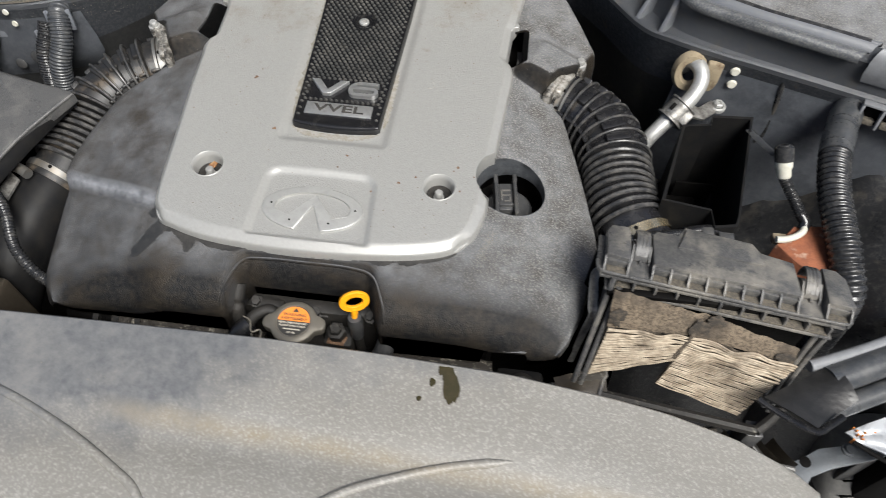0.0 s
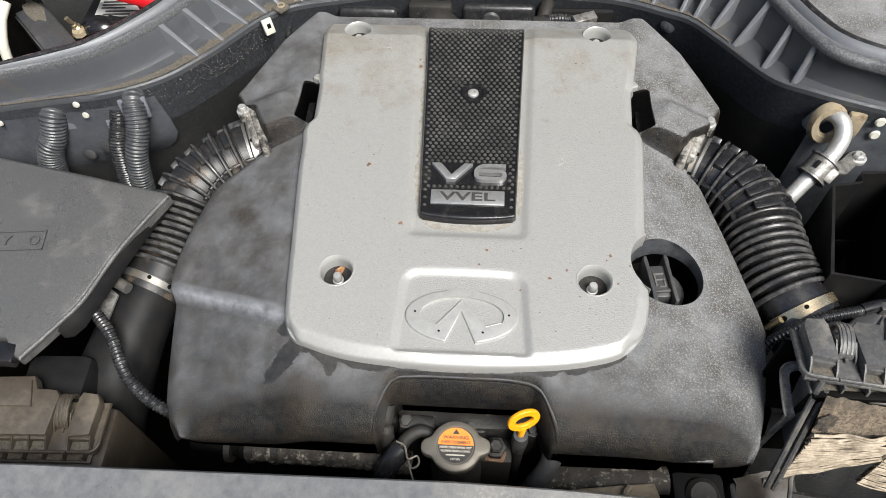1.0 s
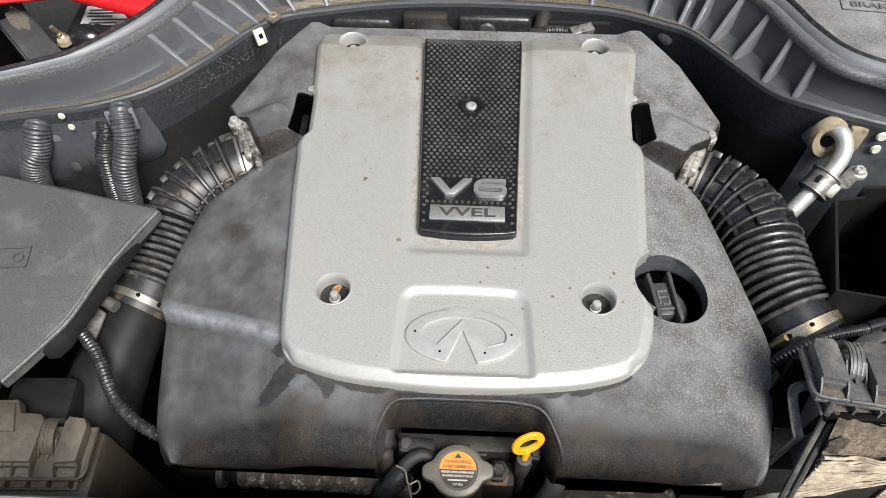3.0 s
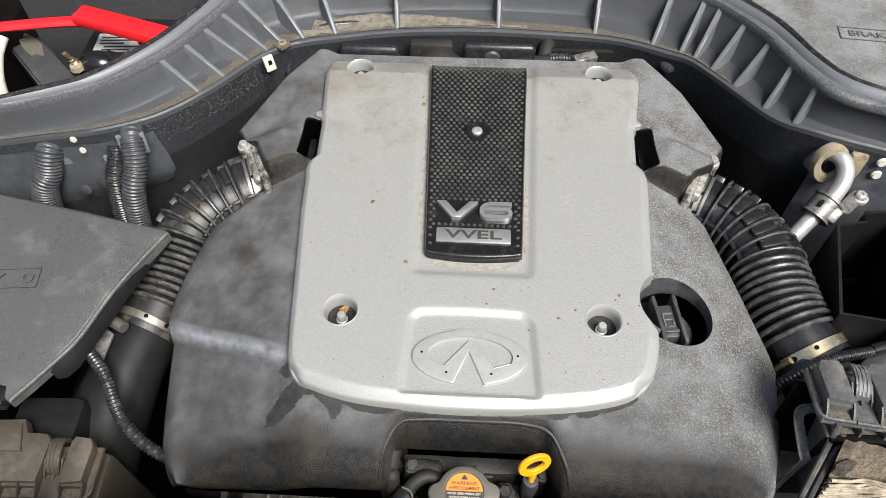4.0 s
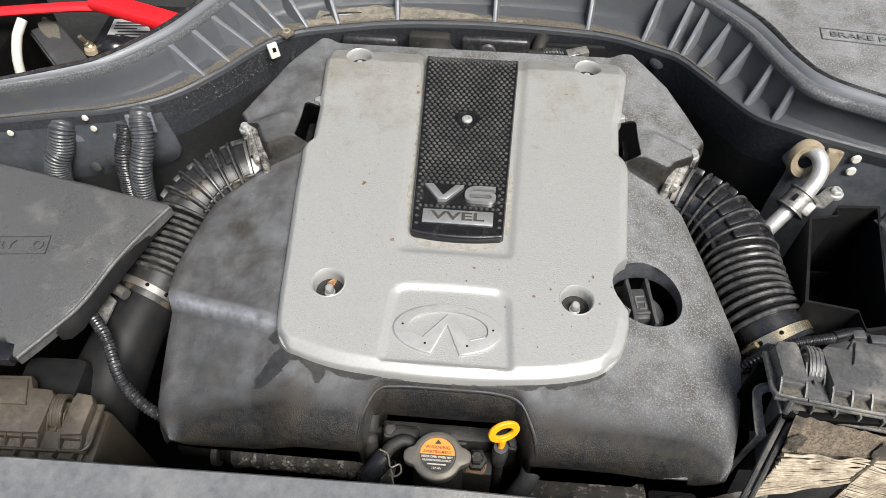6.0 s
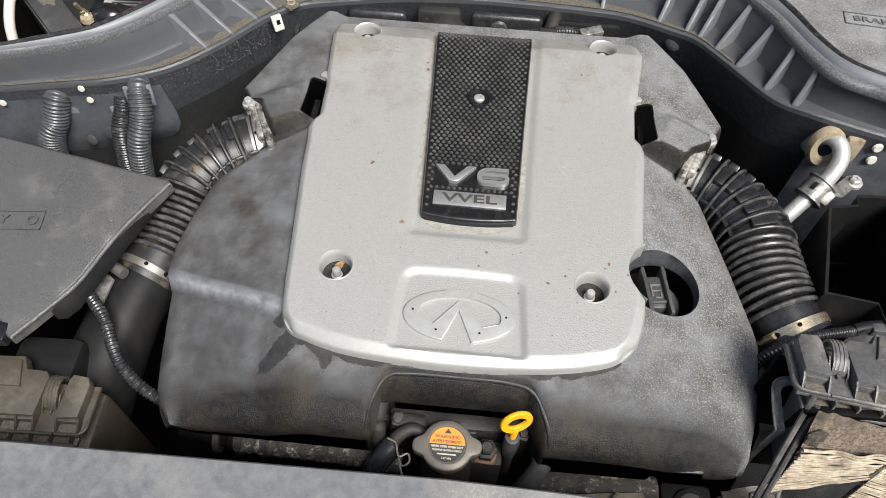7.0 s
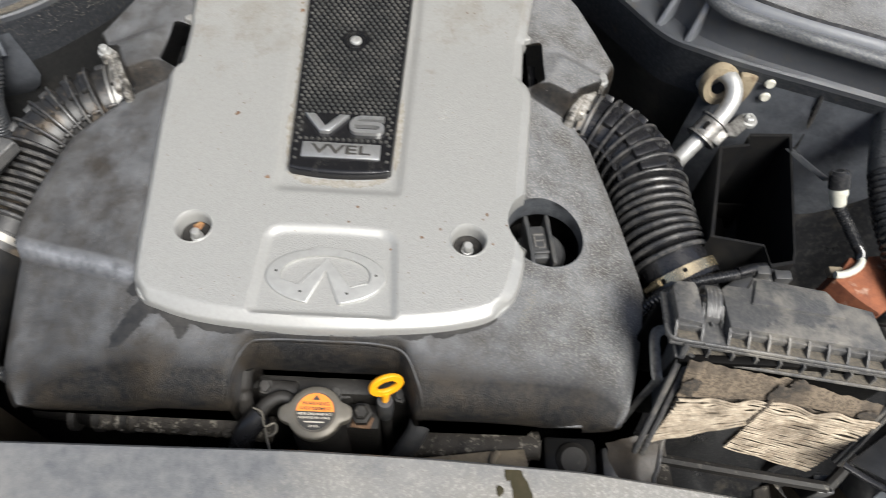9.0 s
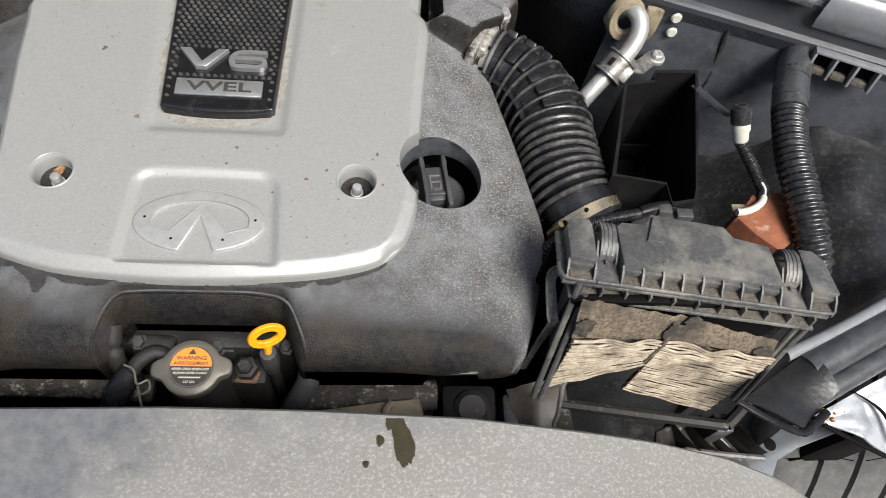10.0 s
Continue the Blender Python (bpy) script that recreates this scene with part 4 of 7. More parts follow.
OUTER = [(-0.72, 0.195, 0.028), (-0.64, 0.217, 0.028), (-0.562, 0.240, 0.029), (-0.490, 0.266, 0.030), (-0.442, 0.292, 0.032), (-0.388, 0.350, 0.033), (-0.353, 0.412, 0.034),
         (-0.318, 0.475, 0.035), (-0.240, 0.520, 0.036), (-0.120, 0.540, 0.038), (0.0, 0.546, 0.040), (0.124, 0.540, 0.042), (0.215, 0.518, 0.043),
         (0.276, 0.480, 0.048), (0.307, 0.450, 0.052), (0.346, 0.388, 0.058), (0.371, 0.318, 0.064), (0.396, 0.272, 0.068), (0.444, 0.244, 0.070), (0.510, 0.216, 0.072), (0.600, 0.182, 0.073), (0.73, 0.138, 0.074)]
NS = (len(INNER) - 1) * 10


def rail(pts, per=10):
    p = [Vector(q) for q in pts]
    p = [p[0] * 2 - p[1]] + p + [p[-1] * 2 - p[-2]]
    out = []
    for i in range(1, len(p) - 2):
        a, b, c, d = p[i - 1:i + 3]
        for k in range(per):
            t = k / per
            out.append(0.5 * (2 * b + (c - a) * t + (2 * a - 5 * b + 4 * c - d) * t * t + (3 * b - a - 3 * c + d) * t ** 3))
    return out + [p[-2]]


inner, outer = rail(INNER), rail(OUTER)


def cowl_row(i):
    a, b = inner[i], outer[i]
    w = (b - a)
    flat = Vector((w.x, w.y, 0))
    n = flat.normalized()
    return a, b, n, flat.length


cowl = thing("cowl_panel", (0, 0.47, -0.2), "dusty black plastic cowl panel with stiffening ribs", "cowl", kind="structure")
grid = []
for i in range(NS + 1):
    a, b, n, w = cowl_row(i)
    grid.append([a + n * 0.035 + Vector((0, 0, -0.26)), a + n * 0.016 + Vector((0, 0, -0.075)), a + n * 0.010 + Vector((0, 0, -0.045)), a + Vector((0, 0, -0.006)), a + Vector((0, 0, 0.0)), a + n * 0.003 + Vector((0, 0, 0.002)),
                 a + n * (w * 0.30) + Vector((0, 0, 0.001)), a + n * (w * 0.60) + Vector((0, 0, 0.003)), a + n * (w * 0.68) + Vector((0, 0, 0.18 * (b.z - a.z))), a + n * (w * 0.76) + Vector((0, 0, 0.58 * (b.z - a.z))), b - n * 0.008 - Vector((0, 0, 0.004)), b - n * 0.006 - Vector((0, 0, 0.001)), b, b + n * 0.022])
for nm, cols, mat in (("channel", slice(3, None), COWL), ("skirt", slice(1, 4), BAYWALL), ("lower_skirt", slice(0, 2), PANEL)):
    bm = bmesh.new()
    vs = [[bm.verts.new(p) for p in r[cols]] for r in grid]
    for r, q in zip(vs, vs[1:]):
        for k in range(len(r) - 1):
            bm.faces.new((r[k], q[k], q[k + 1], r[k + 1]))
    bmesh.ops.solidify(bm, geom=bm.faces[:], thickness=0.003)
    part(nm, bm, mat, cowl)
for i in [48, 53, 58, 63, 68, 74, 81] + [90, 102, 114, 126] + [134, 140, 146, 152, 158, 165]:
    a, b, n, w = cowl_row(i)
    t = Vector((-n.y, n.x, 0))
    foot, heel, top = a + n * (0.07 * w) + Vector((0, 0, 0.003)), a + n * (w * 0.70) + Vector((0, 0, -0.002)), b - n * 0.007 - Vector((0, 0, 0.002))
    knee = a + n * (0.42 * w) + Vector((0, 0, 0.46 * (b.z - a.z)))
    rb = bmesh.new()
    rows = []
    for p, q, thin, thick in ((foot, foot + Vector((0, 0, -0.003)), 0.0020, 0.0042), (knee, knee.lerp(heel, 0.5) + Vector((0, 0, -0.008)), 0.0026, 0.0056), (top, heel + n * 0.004, 0.0036, 0.0070)):
        rows.append([rb.verts.new(v) for v in (q - t * thick, p - t * thin, p + t * thin, q + t * thick)])
    for r0, r1 in zip(rows, rows[1:]):
        for k in range(3):
            rb.faces.new((r0[k], r0[k + 1], r1[k + 1], r1[k]))
    rb.faces.new(rows[0])
    rb.faces.new(rows[-1][::-1])
    bmesh.ops.bevel(rb, geom=[e for e in rb.edges if len(e.link_faces) == 2], offset=0.0007, segments=1, affect="EDGES")
    part("rib", rb, COWL, cowl)
bm = bmesh.new()
vs = []
for i in range(0, 152):
    a, b, n, w = cowl_row(i)
    k = (0.26 + 0.10 * noise.noise((i * 0.35, 0, 3.0))) * (1 - 0.75 * step(88, 150, i)) + 0.04
    vs.append([bm.verts.new(a + n * (w * q) + Vector((0, 0, 0.0035))) for q in (0.06, 0.5 * k + 0.03, k)])
for r, q in zip(vs, vs[1:]):
    for k in range(2):
        bm.faces.new((r[k], q[k], q[k + 1], r[k + 1]))
part("grit_strip", bm, SAND, cowl, "dark sandy grit on the ledge")
bm = bmesh.new()
vs = []
for i in range(72, 106):
    a, b, n, w = cowl_row(i)
    f = step(72, 82, i) * (1 - step(88, 106, i))
    k0, k1 = 0.10 + 0.05 * noise.noise((i * 0.4, 2, 1.0)), 0.14 + 0.36 * f + 0.14 * noise.noise((i * 0.5, 7, 1.0))
    vs.append([bm.verts.new(a + n * (w * q) + Vector((0, 0, 0.0042 + 0.0015 * noise.noise((i * 0.3, q * 5, 9.0))))) for q in (k0, 0.7 * k0 + 0.3 * k1, 0.35 * k0 + 0.65 * k1, max(k0 + 0.02, k1))])
for r, q in zip(vs, vs[1:]):
    for k in range(3):
        bm.faces.new((r[k], q[k], q[k + 1], r[k + 1]))
part("dust_drift", bm, DRIFT, cowl, "beige dust caked on the ledge")
seal = thing("rim_seal", (0, 0.54, 0.03), "grey sponge rubber seal along the cowl rim", "seal", kind="structure")
JOINT = max(i for i, p in enumerate(outer) if p.x < 0.578)
bm = bmesh.new()
vs = []
for i in range(0, JOINT + 1):
    n = cowl_row(i)[2]
    k = 1 + 0.45 * step(JOINT - 60, JOINT - 20, i)
    vs.append([bm.verts.new(outer[i] + n * o * k + Vector((0, 0, z))) for o, z in ((-0.0085, -0.006), (-0.0095, 0.000), (-0.0075, 0.0045), (-0.0035, 0.0055), (0.0, 0.0040), (0.0020, 0.0008), (0.0045, 0.0008), (0.0065, 0.0055), (0.0105, 0.0072), (0.0125, 0.0040), (0.0140, 0.0062), (0.0165, 0.0055), (0.0180, -0.002))])
bead = bmesh.new()
ends = [[bead.verts.new(v.co) for v in r[5:]] for r in vs]
for r, q in zip(vs, vs[1:]):
    for k in range(5):
        bm.faces.new((r[k], q[k], q[k + 1], r[k + 1]))
for r, q in zip(ends, ends[1:]):
    for k in range(7):
        bead.faces.new((r[k], q[k], q[k + 1], r[k + 1]))
for r in vs:
    for v in r[6:]:
        bm.verts.remove(v)
part("seal_strip", bm, SEAL, seal, "speckled grey sponge rubber", 50)
part("bead_strip", bead, COWL, seal, "smooth dark double bead", 50)
rim = thing("rim_rail", (0.55, 0.2, 0.05), "satin black plastic rail along the wing rim", "rail", kind="structure")
bm = bmesh.new()
vs = []
for i in range(JOINT + 1, NS + 1):
    n = cowl_row(i)[2]
    vs.append([bm.verts.new(outer[i] + n * o + Vector((0, 0, z))) for o, z in
               ((-0.0065, -0.030), (-0.0125, -0.016), (-0.0115, 0.003), (-0.007, 0.010), (0.0, 0.0135), (0.004, 0.0110), (0.009, 0.0112), (0.018, 0.0145), (0.024, 0.013), (0.027, 0.006), (0.028, -0.03))])
for r, q in zip(vs, vs[1:]):
    for k in range(10):
        bm.faces.new((r[k], q[k], q[k + 1], r[k + 1]))
bm.faces.new(vs[0])
bm.faces.new(vs[-1][::-1])
part("rail_section", bm, RAIL, rim, "", 50)
ln = [o + cowl_row(k)[2] * 0.019 + Vector((0, 0, 0.004)) for k, o in enumerate(outer)]
part("seal_lip", tube(ln[:JOINT], 0.0045, 8, 0, raw=True), LOOM, seal)

# moulded marking on the left skirt is left as plain bars
marks = bmesh.new()
for k in range(15):
    a, b, n, w = cowl_row(int(NS * (0.245 + 0.0062 * k)))
    p = a + n * 0.0135 + Vector((0, 0, -0.062))
    ang = math.degrees(math.atan2(-n.x, n.y))
    box(-0.0012, 0.0012, -0.0005, 0.0005, -0.0045, 0.0045, 0.0002, Matrix.Translation(p) @ pose(0, 0, 0, 0, 0, ang), marks, 1)
tagged(part("moulded_marking", marks, PANEL, cowl), kind="stuff")
part("fixing_tab", prism([(-0.276, 0.420), (-0.262, 0.412), (-0.252, 0.424), (-0.258, 0.438), (-0.272, 0.436)], -0.012, -0.008, 0.001), SAND, cowl, "dusty tan fixing tab")
part("tab_eyelet", lathe([(0.0030, 0.0006), (0.0048, 0.0010), (0.0058, 0.0)], 18, at(-0.2635, 0.4255, -0.008)), TAN, cowl)

pa, pb, pn, pw = cowl_row(131)
part("round_plug", lathe([(0, 0.0016), (0.0085, 0.0012), (0.0100, 0.0)], 24, Matrix.Translation(pa + pn * 0.0035 + Vector((0, 0, -0.022))) @ (-pn).to_track_quat("Z", "Y").to_matrix().to_4x4()), BAYWALL, cowl, "blue-grey round plug")

# rear recess behind the engine
rear = thing("rear_pipework", (0, 0.44, -0.2), "grimy grey pipes and brackets behind the engine", "pipework")
part("heat_shield", box(-0.192, -0.108, 0.436, 0.452, -0.30, -0.022, 0.010, seg=4), SKIRT, rear)
part("cable_guide", box(-0.096, -0.035, 0.444, 0.462, -0.30, -0.020, 0.006), WORN, rear)
part("coil_bracket", box(-0.022, 0.078, 0.446, 0.460, -0.30, -0.021, 0.008, seg=4), SKIRT, rear)
part("coil_boss", lathe([(0, 0.004), (0.010, 0.0035), (0.012, 0.0)], 24, at(0.018, 0.446, -0.040, 90)), PANEL, rear)
part("hose_stub", tube([(-0.09, 0.47, -0.30), (-0.07, 0.46, -0.075), (-0.055, 0.44, -0.045), (-0.02, 0.42, -0.06)], 0.022, 18, 24), WORN, rear)
part("elbow", tube([(0.10, 0.50, -0.30), (0.098, 0.49, -0.06), (0.094, 0.465, -0.030), (0.085, 0.43, -0.045)], 0.010, 14, 24), WORN, rear)
part("union", lathe([(0, -0.2), (0.014, -0.2), (0.014, 0), (0.010, 0.006), (0, 0.006)], 6, at(0.145, 0.425, -0.04)), WORN, rear)
part("cable", tube([(-0.27, 0.42, -0.10), (-0.262, 0.432, -0.05), (-0.24, 0.46, -0.022), (-0.20, 0.475, -0.014), (-0.13, 0.49, -0.02)], 0.004, 10, 30), LOOM, rear)

part("fold", box(0.088, 0.185, 0.448, 0.460, -0.30, -0.026, 0.006), DUCT, rear)
part("loom", tube([(-0.05, 0.440, -0.10), (-0.03, 0.438, -0.060), (0.0, 0.436, -0.048), (0.06, 0.432, -0.036), (0.12, 0.436, -0.030), (0.17, 0.424, -0.05)], lambda s: 0.0075 + 0.0005 * math.sin(2 * math.pi * 60 * s), 12, 300), LOOM, rear)
part("dusty_clip", box(-0.016, 0.016, -0.007, 0.007, -0.006, 0.006, 0.002, at(0.142, 0.430, -0.024, 10, 0, 22)), COUPLING, rear, "dusty plastic clip")
part("dusty_clip", box(-0.012, 0.012, -0.006, 0.006, -0.006, 0.006, 0.002, at(0.085, 0.428, -0.030, 14, 0, -8)), WORN, rear, "dusty plastic clip")

# right and left inner wings
wing_r = thing("inner_wing", (0.6, 0.2, -0.3), "dark blue-grey painted inner wing panel", "inner wing", "inner wings", "structure")


def wing_sheet(rows, skirt):
    bm = bmesh.new()
    vs = []
    for i in rows:
        a, b, n, w = cowl_row(i)
        vs.append([bm.verts.new(a + n * o + Vector((0, 0, z))) for o, z in skirt])
    for r, q in zip(vs, vs[1:]):
        for k in range(len(skirt) - 1):
            bm.faces.new((r[k], q[k], q[k + 1], r[k + 1]))
    bmesh.ops.solidify(bm, geom=bm.faces[:], thickness=0.002)
    return bm


part("panel", wing_sheet(range(174, NS + 1, 2), ((0.006, -0.004), (0.003, -0.03), (-0.006, -0.06), (-0.012, -0.11), (-0.03, -0.42))), APRON, wing_r)
for x, y, z in ((0.453, 0.2225, 0.009), (0.4545, 0.2205, -0.009)):
    part("plug", lathe([(0, 0.0025), (0.0045, 0.0025), (0.006, 0)], 20, at(x, y, z, 84)), WHITE, wing_r, "white round plug")
part("pressed_rib", tube([(0.506, 0.212, 0.020), (0.508, 0.206, -0.005), (0.510, 0.2005, -0.040), (0.509, 0.197, -0.066), (0.503, 0.197, -0.078)], 0.0030, 10, 20), SKIRT, wing_r, "black vertical pressed rib")
vm = at(0.617, 0.158, 0.016, -12, 0, -20)
part("vent_frame", box(-0.036, 0.036, -0.010, 0.002, 0.0105, 0.0135, 0.001, vm), RAIL, wing_r)
part("vent_back", box(-0.036, 0.036, 0.002, 0.004, -0.014, 0.0105, 0.0005, vm), DARK, wing_r)
for k in range(3):
    part("vent_cell", box(-0.031 + 0.022 * k, -0.016 + 0.022 * k, -0.006, 0.002, -0.013, -0.006, 0.001, vm), SAND, wing_r, "sandy tan vent cell")
for k in range(4):
    part("vent_rib", box(-0.036 + 0.022 * k, -0.033 + 0.022 * k, -0.010, 0.002, -0.014, 0.0105, 0.0006, vm), RAIL, wing_r)
wing_l = thing("inner_wing", (-0.55, 0.24, -0.3), "blue-grey painted inner wing panel with plugs", "inner wing", "inner wings", "structure")
part("panel", wing_sheet(range(0, 39, 2), ((0.006, -0.004), (0.003, -0.03), (-0.004, -0.06), (-0.006, -0.085), (0.004, -0.105), (0.03, -0.13))), APRON, wing_l)
for x, y, z in ((-0.484, 0.240, -0.017), (-0.479, 0.239, -0.034), (-0.578, 0.218, -0.030)):
    part("plug", lathe([(0, 0.0020), (0.0036, 0.0014), (0.0044, 0)], 20, at(x, y, z, 80)), WHITE, wing_l, "white round plug")
for x, z, r in ((-0.468, -0.085, 0.013), (-0.44, -0.10, 0.012), (-0.50, -0.10, 0.010)):
    part("pressed_boss", lathe([(0, 0.0015), (r * 0.6, 0.0015), (r * 0.8, 0)], 24, at(x, 0.232, z, 78)), PANEL, wing_l)

# air intake lid over the radiator
EDGE_Y = [(-0.80, -0.222), (-0.35, -0.208), (0.0, -0.204), (0.1, -0.206), (0.21, -0.211), (0.33, -0.224), (0.41, -0.2335), (0.4665, -0.245), (0.495, -0.254)]
EDGE_Z = [(-0.80, 0.028), (0.22, 0.030), (0.30, 0.028), (0.35, 0.022), (0.41, 0.003), (0.4665, -0.024), (0.495, -0.044)]


def lid_z(x, y):
    d = lerp_table(EDGE_Y, x) - y
    return lerp_table(EDGE_Z, x) + 0.010 * step(0.0, 0.25, d) - 0.006 * math.exp(-((d - 0.095) / 0.022) ** 2) * step(-0.4, 0.0, x) * (1 - step(0.28, 0.4, x)) + 0.0015 * math.sin(x * 23) * step(0.02, 0.1, d)


g = []
for j in range(0, 66):
    row = []
    for i in range(111):
        x = -0.80 + 1.295 * i / 110
        ye = lerp_table(EDGE_Y, x)
        if j == 0:
            row.append((x, ye + 0.002, lerp_table(EDGE_Z, x) - 0.022))
        elif j == 1:
            row.append((x, ye + 0.003, lerp_table(EDGE_Z, x) - 0.006))
        elif j == 2:
            row.append((x, ye + 0.0015, lerp_table(EDGE_Z, x) - 0.0015))
        else:
            y = ye - 0.30 * (j - 3) / 62
            row.append((x, y, lid_z(x, y)))
    e = row[-1]
    row += [(e[0] + 0.004, e[1], e[2] - 0.004), (e[0] + 0.005, e[1], e[2] - 0.02)]
    g.append(row)
lid = thing("radiator_cover", (0, -0.35, 0.0), "dusty grey plastic radiator cover with an oil stain", "radiator cover")
part("cover_sheet", sheet(g, 0.003), DUSTY, lid)
for pts in ([(-0.34, -0.262), (-0.28, -0.266), (-0.212, -0.279), (-0.152, -0.301), (-0.092, -0.331), (-0.065, -0.349), (-0.04, -0.39), (-0.03, -0.45)],
            [(0.226, -0.2835), (0.174, -0.294), (0.130, -0.309), (0.089, -0.329), (0.05, -0.36), (0.03, -0.40), (0.02, -0.46)],
            [(-0.45, -0.34), (-0.30, -0.335), (-0.225, -0.345), (-0.20, -0.365), (-0.18, -0.42)]):
    part("raised_ridge", tube([(x, y, lid_z(x, y) - 0.001) for x, y in pts], lambda s: 0.0042 * min(1, 12 * s + 0.1, 12 * (1 - s) + 0.1), 10, 50), DUSTY, lid)
OIL = material("wet_oil", (0.035, 0.03, 0.014), 0.15, 0, (0.05, 0.04, 0.02), 120, 0.45, 0.7)
rng = random.Random(4)
for cx, cy, w, h, tilt in ((0.164, -0.226, 0.0070, 0.0185, 12), (0.1485, -0.226, 0.0028, 0.004, 0), (0.139, -0.242, 0.0022, 0.0025, 0), (0.155, -0.2135, 0.003, 0.005, 0)):
    bm = bmesh.new()
    ring = []
    for k in range(40):
        a = 2 * math.pi * k / 40
        q = 1 + 0.10 * math.sin(3 * a + cx * 90) + 0.08 * rng.uniform(-1, 1)
        x, y = w * math.cos(a) * q, h * math.sin(a) * q
        c, s = math.cos(radians(tilt)), math.sin(radians(tilt))
        X, Y = cx + x * c - y * s, min(-0.2105, cy + x * s + y * c)
        ring.append((X, Y))
    mid = bm.verts.new((cx, cy, lid_z(cx, cy) + 0.0009))
    o = [bm.verts.new((x, y, lid_z(x, y) + 0.0004)) for x, y in ring]
    for k in range(40):
        bm.faces.new((mid, o[k], o[(k + 1) % 40]))
    part("oil_stain", bm, OIL, lid, "wet brown oil stain")
# ---- in front of the engine ----
neck = thing("radiator_filler", (0, -0.153, -0.2), "grimy radiator filler neck with a stamped metal pressure cap", "radiator cap")
NC = (-0.001, -0.153)
part("neck", lathe([(0, -0.30), (0.026, -0.30), (0.024, -0.075), (0.0215, -0.070), (0.0205, -0.045), (0, -0.045)], 30, at(*NC, 0)), WORN, neck)
capbm = bmesh.new()
for rows in ([(0.97, -0.044), (1.0, -0.038), (1.0, -0.0345), (0.97, -0.0335), (0.93, -0.0332), (0.82, -0.0318), (0.74, -0.0318), (0.71, -0.0330), (0, -0.0330)],):
    rings = []
    for s, z in rows:
        if s == 0:
            rings.append([capbm.verts.new((NC[0], NC[1], z))])
            continue
        ring = []
        for k in range(72):
            a = 2 * math.pi * k / 72
            ear = math.exp(-(math.sin(a) / 0.30) ** 4)
            r = 0.0235 + (0.0078 * ear if s > 0.9 else 0.0)
            ring.append(capbm.verts.new((NC[0] + r * s * math.cos(a + 0.05), NC[1] + r * s * math.sin(a + 0.05), z - 0.0012 * ear * (s > 0.9))))
        rings.append(ring)
    for a, b in zip(rings, rings[1:]):
        for k in range(72):
            q = list(dict.fromkeys((a[k], a[(k + 1) % 72], b[(k + 1) % len(b)], b[k % len(b)])))
            capbm.faces.new(q)
cap = part("pressure_cap", capbm, CAPMETAL, neck, "dull stamped metal pressure cap")


def half_disc(r, cx, cy, z, a0, a1, n=30):
    bm = bmesh.new()
    ring = [(cx + r * math.cos(a0 + (a1 - a0) * k / n), cy + r * math.sin(a0 + (a1 - a0) * k / n)) for k in range(n + 1)]
    return prism(ring, z, z + 0.0004, 0)


part("label_top", half_disc(0.0160, NC[0], NC[1] + 0.0005, -0.0330, 0.0, math.pi), ORANGE, cap, "orange warning label")
part("label_bottom", half_disc(0.0160, NC[0], NC[1] + 0.0003, -0.0330, math.pi, 2 * math.pi), INK, cap, "black printed label")
part("warning_triangle", prism([(NC[0] - 0.0032, NC[1] + 0.0105), (NC[0] + 0.0032, NC[1] + 0.0105), (NC[0], NC[1] + 0.0150)], -0.0327, -0.0323), INK, cap)
for body, size, dy, mat, st in (("WARNING", 0.0042, 0.0072, INK, 1.15), ("AVERTISSEMENT", 0.0036, 0.0028, INK, 1.02), ("NEVER OPEN WHEN HOT", 0.0027, -0.0020, PALE, 0.92),
                                ("NE JAMAIS OUVRIR A CHAUD", 0.0025, -0.0052, PALE, 0.80), ("137 kPa", 0.0026, -0.0125, PALE, 1.1)):
    lettering("printing", body, size, 0.00005, at(NC[0], NC[1] + dy, -0.03245), mat, cap, "", st, 0.00008)
part("printed_bar", box(NC[0] - 0.0085, NC[0] + 0.0085, NC[1] - 0.0094, NC[1] - 0.0082, -0.0327, -0.0324, 0), PALE, cap)

# overflow hose with its spring clip
ovf = thing("overflow_hose", (-0.07, -0.155, -0.2), "grimy grey rubber overflow hose with a wire clip", "hose")
part("hose", tube([(-0.020, -0.140, -0.052), (-0.034, -0.136, -0.048), (-0.047, -0.143, -0.050), (-0.055, -0.155, -0.058)], 0.0062, 16, 30), WORN, ovf)
part("sleeve", tube([(-0.050, -0.150, -0.054), (-0.062, -0.163, -0.062), (-0.070, -0.175, -0.085), (-0.075, -0.185, -0.14), (-0.078, -0.19, -0.30)], 0.0105, 18, 40), HOSE, ovf)
part("wire_clip", tube([(-0.056, -0.148, -0.044), (-0.048, -0.152, -0.044), (-0.044, -0.163, -0.046), (-0.036, -0.160, -0.046), (-0.034, -0.167, -0.047), (-0.040, -0.171, -0.048), (-0.044, -0.164, -0.048), (-0.040, -0.176, -0.05), (-0.037, -0.183, -0.05)], 0.0010, 8, 60), CAPMETAL, ovf)

